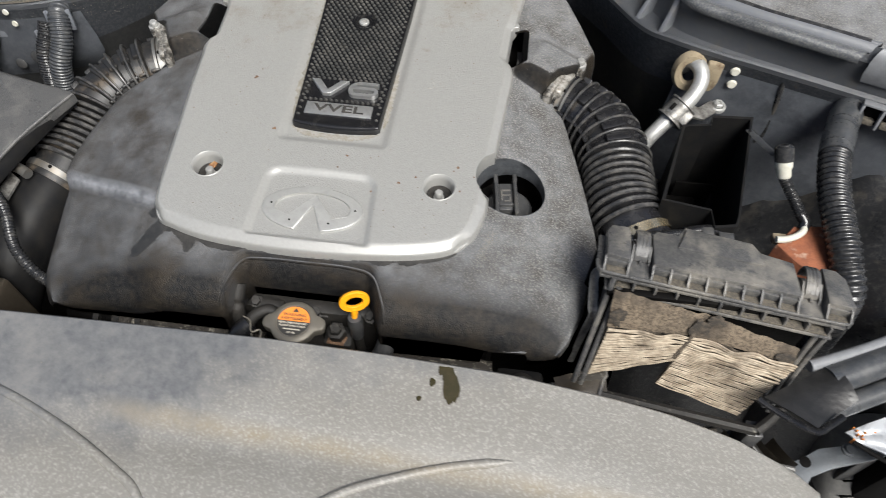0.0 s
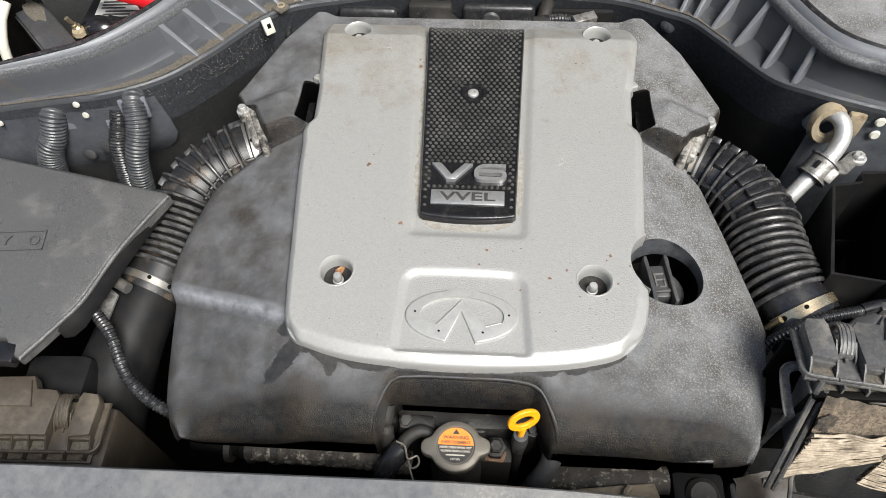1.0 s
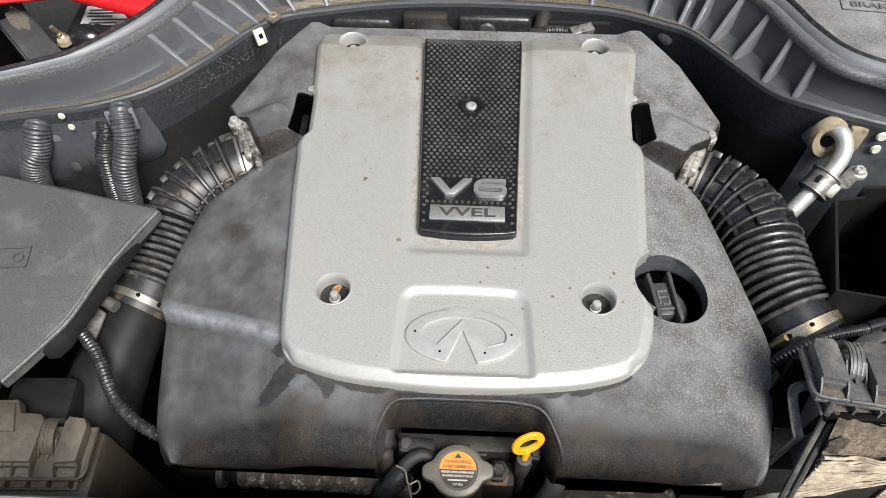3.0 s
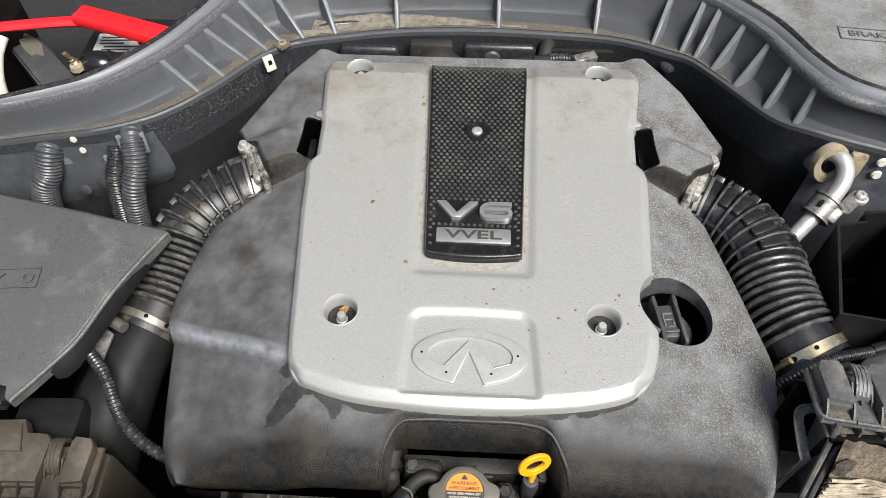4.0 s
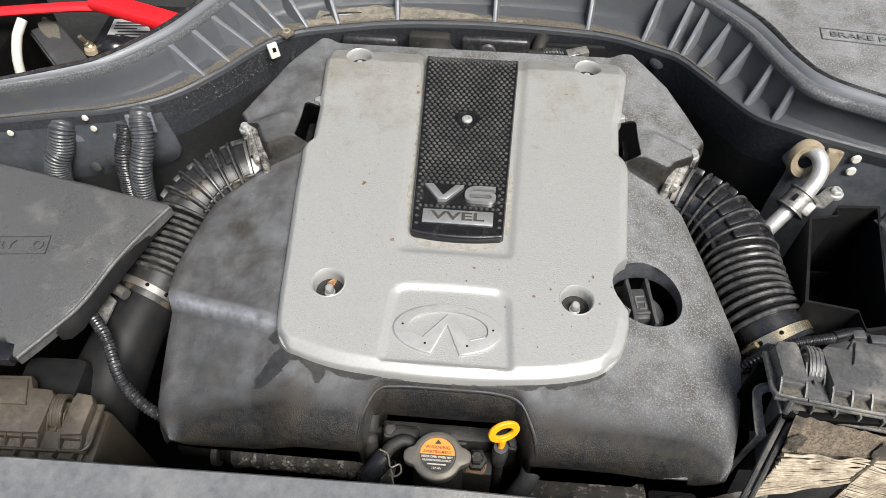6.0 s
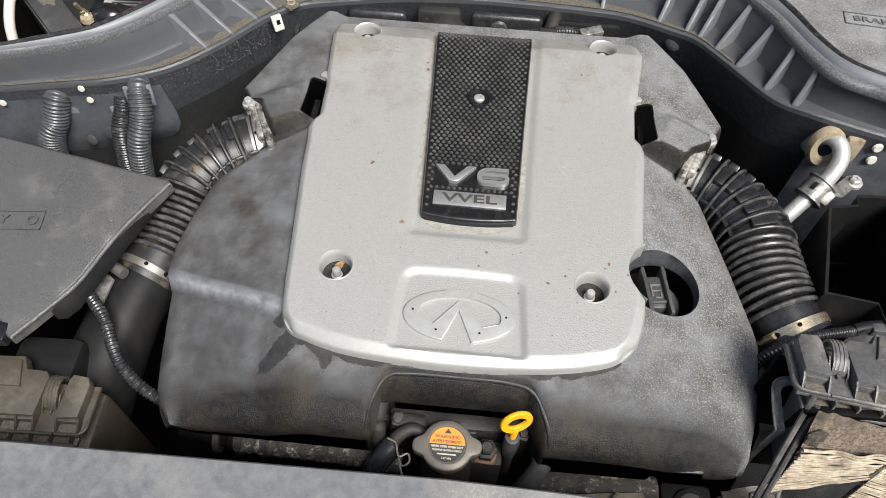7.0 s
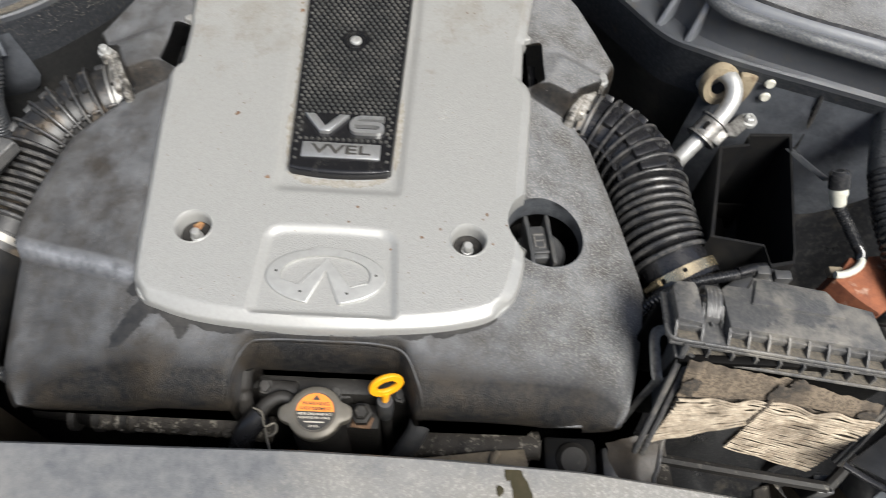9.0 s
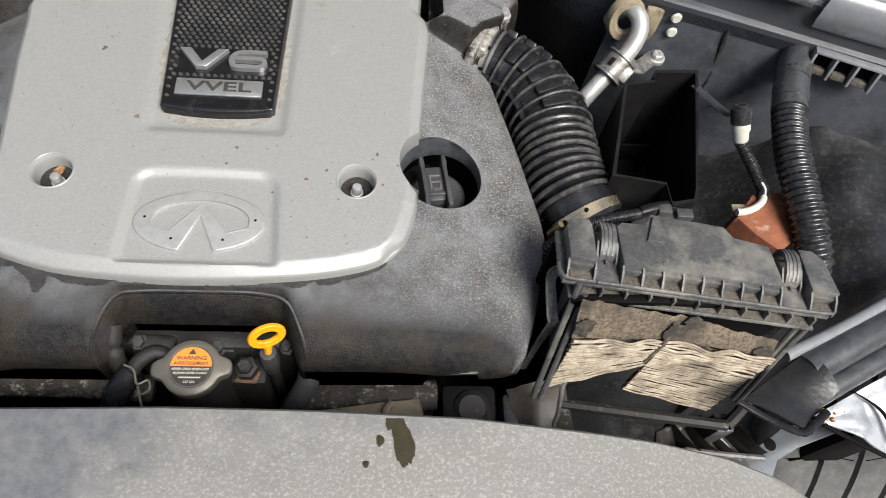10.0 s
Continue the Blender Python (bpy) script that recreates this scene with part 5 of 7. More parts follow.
# parts seen in the scoop
front = thing("front_timing_cover", (0, -0.13, -0.3), "grimy cast timing cover and brackets", "timing cover")
part("casting", box(-0.075, 0.085, -0.122, -0.108, -0.40, -0.070, 0.006), WORN, front)
cast = box(-0.058, 0.088, -0.128, -0.112, -0.20, -0.056, 0.004)
box(-0.058, -0.020, -0.134, -0.118, -0.20, -0.050, 0.005, None, cast)
box(-0.006, 0.026, -0.131, -0.118, -0.20, -0.060, 0.004, None, cast)
for x, z in ((-0.050, -0.051), (0.012, -0.060), (0.070, -0.057)):
    lathe([(0.0075, -0.010), (0.0075, 0), (0.0050, 0.001), (0.0050, 0.006), (0, 0.0065)], 6, at(x, -0.126, z, 12), cast)
bmesh.ops.subdivide_edges(cast, edges=[e for e in cast.edges if e.calc_length() > 0.02], cuts=5, use_grid_fill=True)
for v in cast.verts:
    v.co += Vector((noise.noise(v.co * 60), noise.noise(v.co * 60 + Vector((5, 0, 0))), noise.noise(v.co * 60 + Vector((0, 7, 0))))) * 0.0022
part("casting_ledge", cast, WORN, front)
part("rust_patch", prism([(0.026, -0.151), (0.044, -0.152), (0.047, -0.142), (0.038, -0.138), (0.028, -0.141)], -0.079, -0.0768, 0.0006), SPECK, front, "rust-brown flaking patch")
part("sensor_plug", tube([(-0.066, -0.118, -0.030), (-0.067, -0.130, -0.040), (-0.067, -0.139, -0.055), (-0.066, -0.142, -0.075)], lambda s: 0.0075 - 0.002 * (0.3 < s < 0.45), 14, 20), WORN, front)
part("bracket_bolt", lathe([(0.010, -0.012), (0.010, 0), (0.0068, 0.001), (0.0068, 0.008), (0.005, 0.0095), (0, 0.0095)], 6, at(0.036, -0.142, -0.064, 8)), WORN, front)
part("bracket", box(0.022, 0.052, -0.152, -0.128, -0.30, -0.078, 0.003), WORN, front)
part("pulley_cover", tube([(0.09, -0.128, -0.06), (0.088, -0.15, -0.075), (0.075, -0.165, -0.10), (0.06, -0.17, -0.16)], 0.010, 14, 20), PANEL, front)

dip = thing("oil_dipstick", (0.058, -0.137, -0.2), "yellow plastic ring handle of the oil dipstick", "dipstick")
ring = bmesh.new()
NU = 48
loops = []
for k in range(NU):
    a = 2 * math.pi * k / NU
    c = Vector((0.0118 * math.cos(a), 0.0098 * math.sin(a), 0))
    o = Vector((math.cos(a), math.sin(a), 0))
    loops.append([ring.verts.new(c + o * dx + Vector((0, 0, dz))) for dx, dz in ((0.0034, 0.0012), (0.0028, 0.0020), (-0.0028, 0.0020), (-0.0034, 0.0012), (-0.0034, -0.0012), (-0.0028, -0.0020), (0.0028, -0.0020), (0.0034, -0.0012))])
for k in range(NU):
    a, b = loops[k], loops[(k + 1) % NU]
    for j in range(8):
        ring.faces.new((a[j], a[(j + 1) % 8], b[(j + 1) % 8], b[j]))
nz = Vector((0.34, -0.88, 0.24)).normalized()
nx = Vector((0.93, 0.36, 0.0))
nx = (nx - nz * nx.dot(nz)).normalized()
ny = nz.cross(nx)
bmesh.ops.transform(ring, matrix=Matrix.Translation((0.0585, -0.1335, -0.013)) @ Matrix((nx, ny, nz)).transposed().to_4x4(), verts=ring.verts[:])
part("ring_handle", ring, YELLOW, dip)
part("stem", tube([(0.0583, -0.1355, -0.0235), (0.0580, -0.1370, -0.028), (0.0575, -0.1385, -0.036)], lambda s: 0.0042 - 0.001 * s, 12, 10), YELLOW, dip)
part("collar", lathe([(0, -0.075), (0.0062, -0.075), (0.0075, -0.058), (0.0078, -0.046), (0.0066, -0.036), (0, -0.035)], 20, at(0.0575, -0.139, 0)), PANEL, dip)
part("guide_tube", tube([(0.0575, -0.139, -0.07), (0.058, -0.138, -0.12), (0.06, -0.13, -0.30)], 0.0052, 12, 14), WORN, dip)

# pipes and brackets below the nose
pipe = thing("coolant_pipe", (-0.16, -0.15, -0.2), "dirt-caked cast coolant pipe under the engine cover", "pipe")
part("pipe_body", tube([(-0.205, -0.148, -0.086), (-0.17, -0.149, -0.086), (-0.10, -0.150, -0.088), (-0.045, -0.151, -0.098)], lambda s: 0.0122 + 0.0012 * noise.noise((s * 30, 1, 2)), 18, 120), CAKED, pipe)
part("pipe_hose", tube([(-0.262, -0.138, -0.098), (-0.240, -0.142, -0.090), (-0.215, -0.146, -0.087), (-0.198, -0.148, -0.086)], lambda s: 0.0105 + 0.002 * (s > 0.8), 16, 40), DARK, pipe, "black oily hose end")
for x in (-0.222, -0.200, -0.176):
    part("pipe_collar", tube([(x - 0.003, -0.148, -0.0865), (x + 0.003, -0.148, -0.0865)], 0.0145, 18, 2), WORN, pipe)
crust = bmesh.new()
cr = random.Random(41)
for k in range(150):
    x, a, r = cr.uniform(-0.200, -0.060), cr.uniform(0.2, 2.6), cr.uniform(0.0008, 0.0030)
    c = Vector((x, -0.1495 - 0.0125 * math.cos(a), -0.0868 + 0.0125 * math.sin(a)))
    bmesh.ops.create_icosphere(crust, subdivisions=1, radius=r, matrix=Matrix.Translation(c) @ Matrix.Diagonal((cr.uniform(0.8, 1.8), 0.9, 0.5, 1)))
tagged(part("crust", crust, CAKED, pipe), kind="stuff")
low = thing("front_crossmember", (0.15, -0.165, -0.25), "grimy black bracket and actuator below the cover", "bracket")
part("beam", tube([(0.08, -0.156, -0.096), (0.14, -0.158, -0.092), (0.20, -0.156, -0.094)], lambda s: 0.014 + 0.0008 * math.sin(31 * s), 14, 40, squash=0.8), CAKED, low)
part("actuator", box(0.205, 0.255, -0.180, -0.145, -0.30, -0.095, 0.006), DUCT, low)
part("actuator_cap", lathe([(0, -0.03), (0.016, -0.03), (0.016, 0.0), (0.012, 0.004), (0, 0.004)], 20, at(0.232, -0.168, -0.094, 15)), WORN, low)
part("lug", box(0.262, 0.285, -0.185, -0.150, -0.30, -0.105, 0.005, at(0, 0, 0, 0, 0, 0)), PANEL, low)
part("lug", box(0.292, 0.322, -0.186, -0.156, -0.30, -0.100, 0.006, at(0, 0, 0, 0, 6, 0)), SKIRT, low)
shroud = thing("fan_shroud", (0.13, -0.18, -0.2), "brittle tan plastic edge of the fan shroud", "fan shroud")
part("blade", prism([(0.060, -0.182), (0.100, -0.176), (0.150, -0.168), (0.184, -0.164), (0.187, -0.178), (0.185, -0.205), (0.06, -0.21)], -0.075, -0.070, 0.0015, warp=lambda c: Vector((c.x, c.y, c.z - 0.25 * (c.y + 0.19) ** 1))), TAN, shroud)
part("shroud_wall", box(-0.25, 0.30, -0.262, -0.200, -0.50, -0.060, 0.006), DARK, shroud)
part("fold", tube([(0.160, -0.170, -0.073), (0.155, -0.178, -0.071), (0.157, -0.20, -0.068)], 0.0035, 8, 10), TAN, shroud)
# ---- intake bellows ----
def bellows(sx, pts, place, label, rubber):
    th = thing("intake_bellows", place, label, "intake hose", "intake hoses")

    def radius(s):
        if s < 0.07:
            return 0.0362
        if s < 0.52:
            k = (s - 0.07) / 0.45 * 6
            d = abs(k - round(k))
            return 0.0348 + 0.0075 * max(0.0, 1 - d / 0.16) ** 0.8 + 0.0012 * (d > 0.25)
        if s < 0.86:
            k = (s - 0.52) / 0.34 * 9
            return 0.0295 + 0.0115 * abs(math.cos(math.pi * k)) ** 2.0
        if s < 0.93:
            return 0.0352
        return 0.0375
    part("rubber_hose", tube(pts, radius, 40, 420), rubber, th, "", 28)
    line = spline(pts, 100)
    fine = spline(pts, 420)
    for s, rr, thick in [(0.07 + 0.45 * k / 6, 0.0418, 0.0017) for k in range(1, 7)] + [(0.52 + 0.34 * k / 9, 0.0388, 0.0028) for k in range(1, 10)]:
        i = round(420 * s)
        t = (fine[i + 1] - fine[i - 1]).normalized()
        e1 = t.cross(Vector((0, 0, 1))).normalized()
        e2 = e1.cross(t)
        loop = [fine[i] + (e1 * math.cos(2 * math.pi * q / 48) + e2 * math.sin(2 * math.pi * q / 48)) * rr for q in range(49)]
        part("fold_edge", tube(loop, thick, 8, 0, raw=True, caps=False), CREST, th)

    def band(i0, i1, r, mat, lab):
        seg = line[i0:i1 + 1]
        b = tube(seg, r, 40, 0, raw=True, caps=False)
        tube(seg, r - 0.0012, 40, 0, b, raw=True, caps=False)
        c = part("clamp_band", b, mat, th, lab)
        m = line[(i0 + i1) // 2]
        t = (line[i1] - line[i0]).normalized()
        out = Vector((t.y, -t.x, 0)) * sx
        up = (Vector((0, 0, 1)) - t * t.z).normalized()
        for ang, rr in ((35, 0.0026), (70, 0.0022)):
            n = (out * math.cos(radians(ang)) + up * math.sin(radians(ang))).normalized()
            q = n.to_track_quat("Z", "Y").to_matrix().to_4x4()
            under(new("rivet", finish("rivet", lathe([(rr, -0.001), (rr, 0.0008), (rr * 0.6, 0.0014), (0, 0.0014)], 12, Matrix.Translation(m + n * r) @ q), DARK)), c)
        n = (out * math.cos(radians(20)) + up * math.sin(radians(20))).normalized()
        q = t.to_track_quat("Z", "Y").to_matrix().to_4x4()
        w = n.cross(t)
        scr = tube([m + n * (r + 0.004) - w * 0.010, m + n * (r + 0.004) + w * 0.010], 0.0035, 8, 4)
        under(new("clamp_screw", finish("clamp_screw", scr, mat)), c)
        return c
    band(4, 9, 0.0385, STEEL, "pale galvanised clamp band")
    band(93 if sx > 0 else 94, 98 if sx > 0 else 97, 0.0390, BRASS if sx > 0 else STEEL, "yellow zinc clamp band" if sx > 0 else "galvanised worm-drive band")
    # square lugs moulded between the large folds
    for k in range(1, 7):
        i = int(100 * (0.07 + 0.45 * (k - 0.5) / 6))
        m = line[i]
        t = (line[i + 2] - line[i - 2]).normalized()
        side = Vector((t.y, -t.x, 0)).normalized()
        for ang, half in ((30, 0.0018), (86, 0.0140), (142, 0.0018)):
            if k == 1 and half > 0.005:
                continue
            n = side * math.cos(radians(ang)) + Vector((0, 0, 1)) * math.sin(radians(ang))
            b = box(-0.0058, 0.0058, -half, half, -0.003, 0.0050 if half > 0.005 else 0.0085, 0.0018 if half > 0.005 else 0.0012, Matrix.Translation(m + n * 0.034) @ Matrix((t, n.cross(t), n)).transposed().to_4x4())
            part("moulded_rib", b, rubber, th)
    return th


bellows(1, [(0.246, 0.203, -0.048), (0.272, 0.190, -0.048), (0.300, 0.166, -0.049), (0.318, 0.130, -0.050), (0.325, 0.092, -0.052), (0.330, 0.060, -0.055), (0.338, 0.034, -0.058), (0.347, 0.014, -0.062), (0.353, 0.003, -0.064)],
        (0.32, 0.05, -0.1), "black ribbed rubber intake hose with clamps", HOSE)
bellows(-1, [(-0.246, 0.203, -0.048), (-0.272, 0.192, -0.048), (-0.305, 0.170, -0.054), (-0.326, 0.140, -0.062), (-0.335, 0.106, -0.072), (-0.341, 0.074, -0.080), (-0.347, 0.046, -0.086), (-0.352, 0.030, -0.089), (-0.355, 0.021, -0.091)],
        (-0.32, 0.05, -0.1), "black ribbed rubber intake hose with brown grime", GRIMYHOSE)


# ---- air cleaner boxes ----
def air_box(sx, m, label, opened, skin):
    """An air cleaner in its own frame: x across (0 to 0.23), y back, z up from the lid's rim; sx mirrors it."""
    th = thing("air_cleaner", m.translation, label, "air cleaner", "air cleaners")
    mm = m @ Matrix.Diagonal((sx, 1, 1, 1))

    def put(name, bm, mat, lab="", parent=None):
        bmesh.ops.transform(bm, matrix=mm, verts=bm.verts[:])
        return part(name, bm, mat, parent or th, lab)
    W = 0.225
    top = prism([(0.007, 0.004), (0.006, 0.036), (0.010, 0.044), (0.025, 0.046), (0.0275, 0.040), (0.0285, 0.004), (0.026, 0.002)], 0.0, 0.013, 0.0016)
    prism([(0.0485, 0.003), (0.0470, 0.042), (0.052, 0.048), (0.071, 0.049), (0.078, 0.062), (0.140, 0.060), (0.147, 0.049), (0.176, 0.045), (0.1785, 0.006), (0.176, 0.003)], 0.0, 0.013, 0.0016, None, top)
    prism([(0.2015, 0.047), (0.214, 0.047), (0.222, 0.038), (W, 0.004), (0.221, 0.002), (0.2015, 0.003)], 0.0, 0.013, 0.0016, None, top)
    prism([(0.001, -0.003), (0.004, -0.0085), (W - 0.006, -0.0085), (W - 0.001, -0.004), (W - 0.001, 0.040), (0.001, 0.040)], -0.003, 0.0008, 0.0008, None, top)
    lid_ob = put("lid", top, skin, "dusty black plastic lid")
    put("lid_step", prism([(0.070, 0.030), (0.078, 0.057), (0.140, 0.055), (0.148, 0.030)], 0.012, 0.0158, 0.0015), skin, "", lid_ob)
    # a thin ledge along the foot of each raised pad
    for x0, x1 in ((0.008, 0.027), (0.050, 0.1765), (0.2025, 0.2225)):
        put("pad_ledge", box(x0, x1, 0.0005, 0.004, 0.0, 0.0085, 0.0006), skin)
    # sloping walls that part the pockets in front of the pads
    for x in [0.0065, 0.0275] + [0.0490 + 0.0160 * k for k in range(9)] + [0.2020, 0.2225]:
        wall = Matrix(((0, 0, 1, x - 0.0009), (1, 0, 0, 0), (0, 1, 0, 0), (0, 0, 0, 1)))
        put("rib", prism([(0.003, 0.0112), (-0.0015, 0.0090), (-0.0082, 0.0028), (-0.0088, -0.003), (0.003, -0.003)], 0.0, 0.0018, 0.0004, wall), skin)
    for line in ([(0.029, -0.0088, 0.0010), (0.015, -0.0088, 0.0010), (0.006, -0.0078, 0.0010), (0.0015, -0.003, 0.0010), (0.001, 0.006, 0.0010)],
                 [(0.030, -0.0090, 0.0010), (0.10, -0.0090, 0.0010), (0.200, -0.0090, 0.0010)],
                 [(0.200, -0.0090, 0.0010), (0.212, -0.0088, 0.0010), (W - 0.003, -0.0070, 0.0010), (W, -0.001, 0.0010), (W, 0.010, 0.0010)]):
        put("rib_rail", tube(line, 0.0016, 8, 24), skin)
    put("rim_flange", box(0.004, W - 0.004, -0.0092, 0.040, -0.0065, -0.0030, 0.0010), skin)
    put("lower_flange", box(0.012, W - 0.012, -0.0145, 0.040, -0.0175, -0.0145, 0.0010), skin)
    for k in range(11):
        x = 0.016 + k * 0.0192
        put("lower_rib", box(x, x + 0.0020, -0.0130, 0.0, -0.0155, -0.004, 0.0005), skin)
    for x0, x1 in ((0.009, 0.026), (0.0505, 0.1765), (0.204, 0.221)):
        put("sand_layer", box(x0, x1, -0.0078, 0.0015, 0.0, 0.0018, 0.0005), SAND, "sandy dust between the ribs")
    put("sand_layer", box(0.016, W - 0.016, -0.0128, 0.0, -0.0148, -0.0128, 0.0005), SAND, "sandy dust between the ribs")
    for x in (0.0385, 0.1905):
        # a bent strap with raised lines, two side prongs and a small tongue
        turn = Matrix(((0, 0, 1, x - 0.0062), (1, 0, 0, 0), (0, 1, 0, 0), (0, 0, 0, 1)))
        arc = [(0.046, 0.001), (0.0455, 0.0100), (0.042, 0.0150), (0.035, 0.0172), (0.027, 0.0165), (0.019, 0.0130), (0.0135, 0.0075), (0.0125, 0.0025)]
        inner = [(0.0150, 0.0025), (0.0158, 0.0065), (0.0205, 0.0108), (0.0275, 0.0140), (0.035, 0.0146), (0.0400, 0.0128), (0.0430, 0.0090), (0.0435, 0.001)]
        put("spring_latch", prism(arc + inner, 0.0, 0.0124, 0.0005, turn), skin)
        for k in range(3):
            put("latch_ridge", prism([(y, z + 0.0006) for y, z in arc[1:7]] + [(y, z - 0.001) for y, z in arc[6:0:-1]], 0.0019 + 0.0034 * k, 0.0035 + 0.0034 * k, 0.0, turn), skin)
        for sgn in (-1, 1):
            put("latch_prong", prism([(0.0300, 0.0100), (0.0240, 0.0125), (0.0120, 0.0060), (0.0085, 0.0015), (0.0125, 0.0010)], -0.0008, 0.0008, 0.0003, Matrix(((0, 0, 1, x + sgn * 0.0078), (1, 0, 0, 0), (0, 1, 0, 0), (0, 0, 0, 1)))), skin)
        put("latch_tongue", box(x - 0.0012, x + 0.0012, 0.0085, 0.0135, 0.001, 0.0045, 0.0005), skin)
        put("channel_floor", box(x - 0.0098, x + 0.0092, -0.008, 0.040, 0.0, 0.0016, 0.0006), skin)
    if opened:
        # open lower body: back and edge bars
        put("body_back", box(0.004, W - 0.004, 0.040, 0.045, -0.12, -0.02, 0.001), DARK)
        inv = mm.inverted()
        for pts in ([(0.301, -0.107, 0.040), (0.2945, -0.126, 0.006), (0.288, -0.146, -0.032), (0.282, -0.165, -0.068)], [(0.3075, -0.111, 0.030), (0.301, -0.130, -0.004), (0.2945, -0.149, -0.038), (0.289, -0.166, -0.070)],
                    [(0.497, -0.130, 0.012), (0.490, -0.140, -0.02), (0.480, -0.162, -0.09)], [(0.489, -0.129, 0.014), (0.484, -0.138, -0.015), (0.474, -0.160, -0.085)]):
            put("edge_rod", tube([inv @ Vector(p) for p in pts], 0.0026, 8, 14), skin)
    else:
        put("body", box(0.002, W - 0.002, -0.028, 0.045, -0.25, -0.02, 0.008), skin)
        put("outlet_boss", box(0.04, 0.11, 0.04, 0.10, -0.16, -0.012, 0.012), DUCT)
    return th, mm


ab = at(0.284, -0.095, 0.0415, -11, 3.4, -5.4) @ Matrix.Diagonal((1.035, 1, 1, 1))
right_box, RB = air_box(1, ab, "black plastic air cleaner, its lower half missing", True, LIDSKIN)
strap = [((0.300, -0.0755, 0.009), (0.301, -0.083, 0.009)), ((0.2920, -0.0762, 0.007), (0.2960, -0.083, 0.006)), ((0.2872, -0.0800, 0.001), (0.2940, -0.0845, 0.000)), ((0.2862, -0.0950, -0.004), (0.2942, -0.097, -0.004)),
         ((0.2862, -0.1145, -0.008), (0.2945, -0.1155, -0.008)), ((0.2872, -0.1190, -0.013), (0.2955, -0.1190, -0.012)), ((0.2840, -0.1220, -0.050), (0.2900, -0.1225, -0.050)), ((0.280, -0.128, -0.10), (0.286, -0.128, -0.10))]
sides = [spline([r[k] for r in strap], 36) for k in (0, 1)]
part("latch_arm", sheet([[a, a.lerp(b, 0.25) - Vector((0, 0, 0.0012)), a.lerp(b, 0.8) - Vector((0, 0, 0.0012)), b] for a, b in zip(*sides)], 0.0016), DUSTMARK, right_box, "bent grey strap at the end of the lid")
part("strap_edge", tube(sides[0][:31], 0.0011, 8, 0, raw=True), DUSTMARK, right_box)
part("body_cheek", sheet([[Vector((0.301, -0.080, 0.030)).lerp(Vector((0.3045, -0.108, 0.036)), u).lerp(Vector((0.297, -0.108, -0.040)).lerp(Vector((0.290, -0.142, -0.030)), u), v / 4) for u in (0, 0.5, 1)] for v in range(5)], 0.002), PANEL, right_box)
lead = thing("wiring_loom", (0.34, -0.01, -0.03), "thin black corrugated sleeve below the hose clamp", "wiring loom", "corrugated looms")
part("sleeve", tube([(0.292, -0.046, -0.085), (0.296, -0.038, -0.058), (0.302, -0.031, -0.040), (0.315, -0.026, -0.028), (0.330, -0.020, -0.021), (0.348, -0.014, -0.019), (0.375, -0.006, -0.021), (0.395, 0.000, -0.023)], lambda v: 0.0052 + 0.0005 * math.sin(2 * math.pi * 40 * v), 14, 300), LOOM, lead)
part("taped_end", tube([(0.388, -0.0015, -0.022), (0.405, 0.004, -0.022), (0.425, 0.008, -0.026), (0.45, 0.012, -0.055)], 0.0062, 12, 30), GLOSS, lead)
left_box, LB = air_box(-1, at(-0.337, -0.160, -0.058, 0, 0, 2), "closed black plastic air cleaner, dusty", False, DUSTLID)

# torn filter element hanging in the open air cleaner
filt = thing("air_filter", RB @ Vector((0.11, -0.03, -0.12)), "torn dirty beige pleated paper air filter", "air filter")


def pack(tl, tr, br, bl, n, seed, depth=0.0065):
    """Pleats running across the four-cornered face, crushed and torn unevenly."""
    tl, tr, br, bl = (Vector(p) for p in (tl, tr, br, bl))
    out = (tr - tl).cross(bl - tl).normalized() * -1
    if out.y > 0:
        out = -out
    bm = bmesh.new()
    vs = []
    per = 8
    for j in range(n * per + 1):
        v = j / (n * per)
        row = []
        for i in range(49):
            u = i / 48
            crush = noise.noise((u * 3.0, v * 2.0, seed)) * (0.06 * (1 - v) ** 2 + 0.030)
            p = tl.lerp(tr, u).lerp(bl.lerp(br, u), min(1.0, max(0.0, v + crush + 0.05 * math.sin(math.pi * u) * v * (1 - v) * 4)))
            ph = (j % per) / per
            fold = min(1.0, (1 - abs(2 * ph - 1)) * 2.3)
            w = noise.noise((u * 9, v * n * 0.5, seed + 3)) * 0.0040 * (1 - v) ** 1.5 + noise.noise((u * 30, v * 12, seed + 5)) * 0.0004
            row.append(bm.verts.new(p + out * (depth * fold * step(0.0, 0.10, u) * step(1.0, 0.93, u) * (0.85 + 0.3 * noise.noise((u * 3, v * 3, seed + 9))) + w)))
        vs.append(row)
    for r2, q in zip(vs, vs[1:]):
        for k in range(48):
            bm.faces.new((r2[k], r2[k + 1], q[k + 1], q[k]))
    return bm


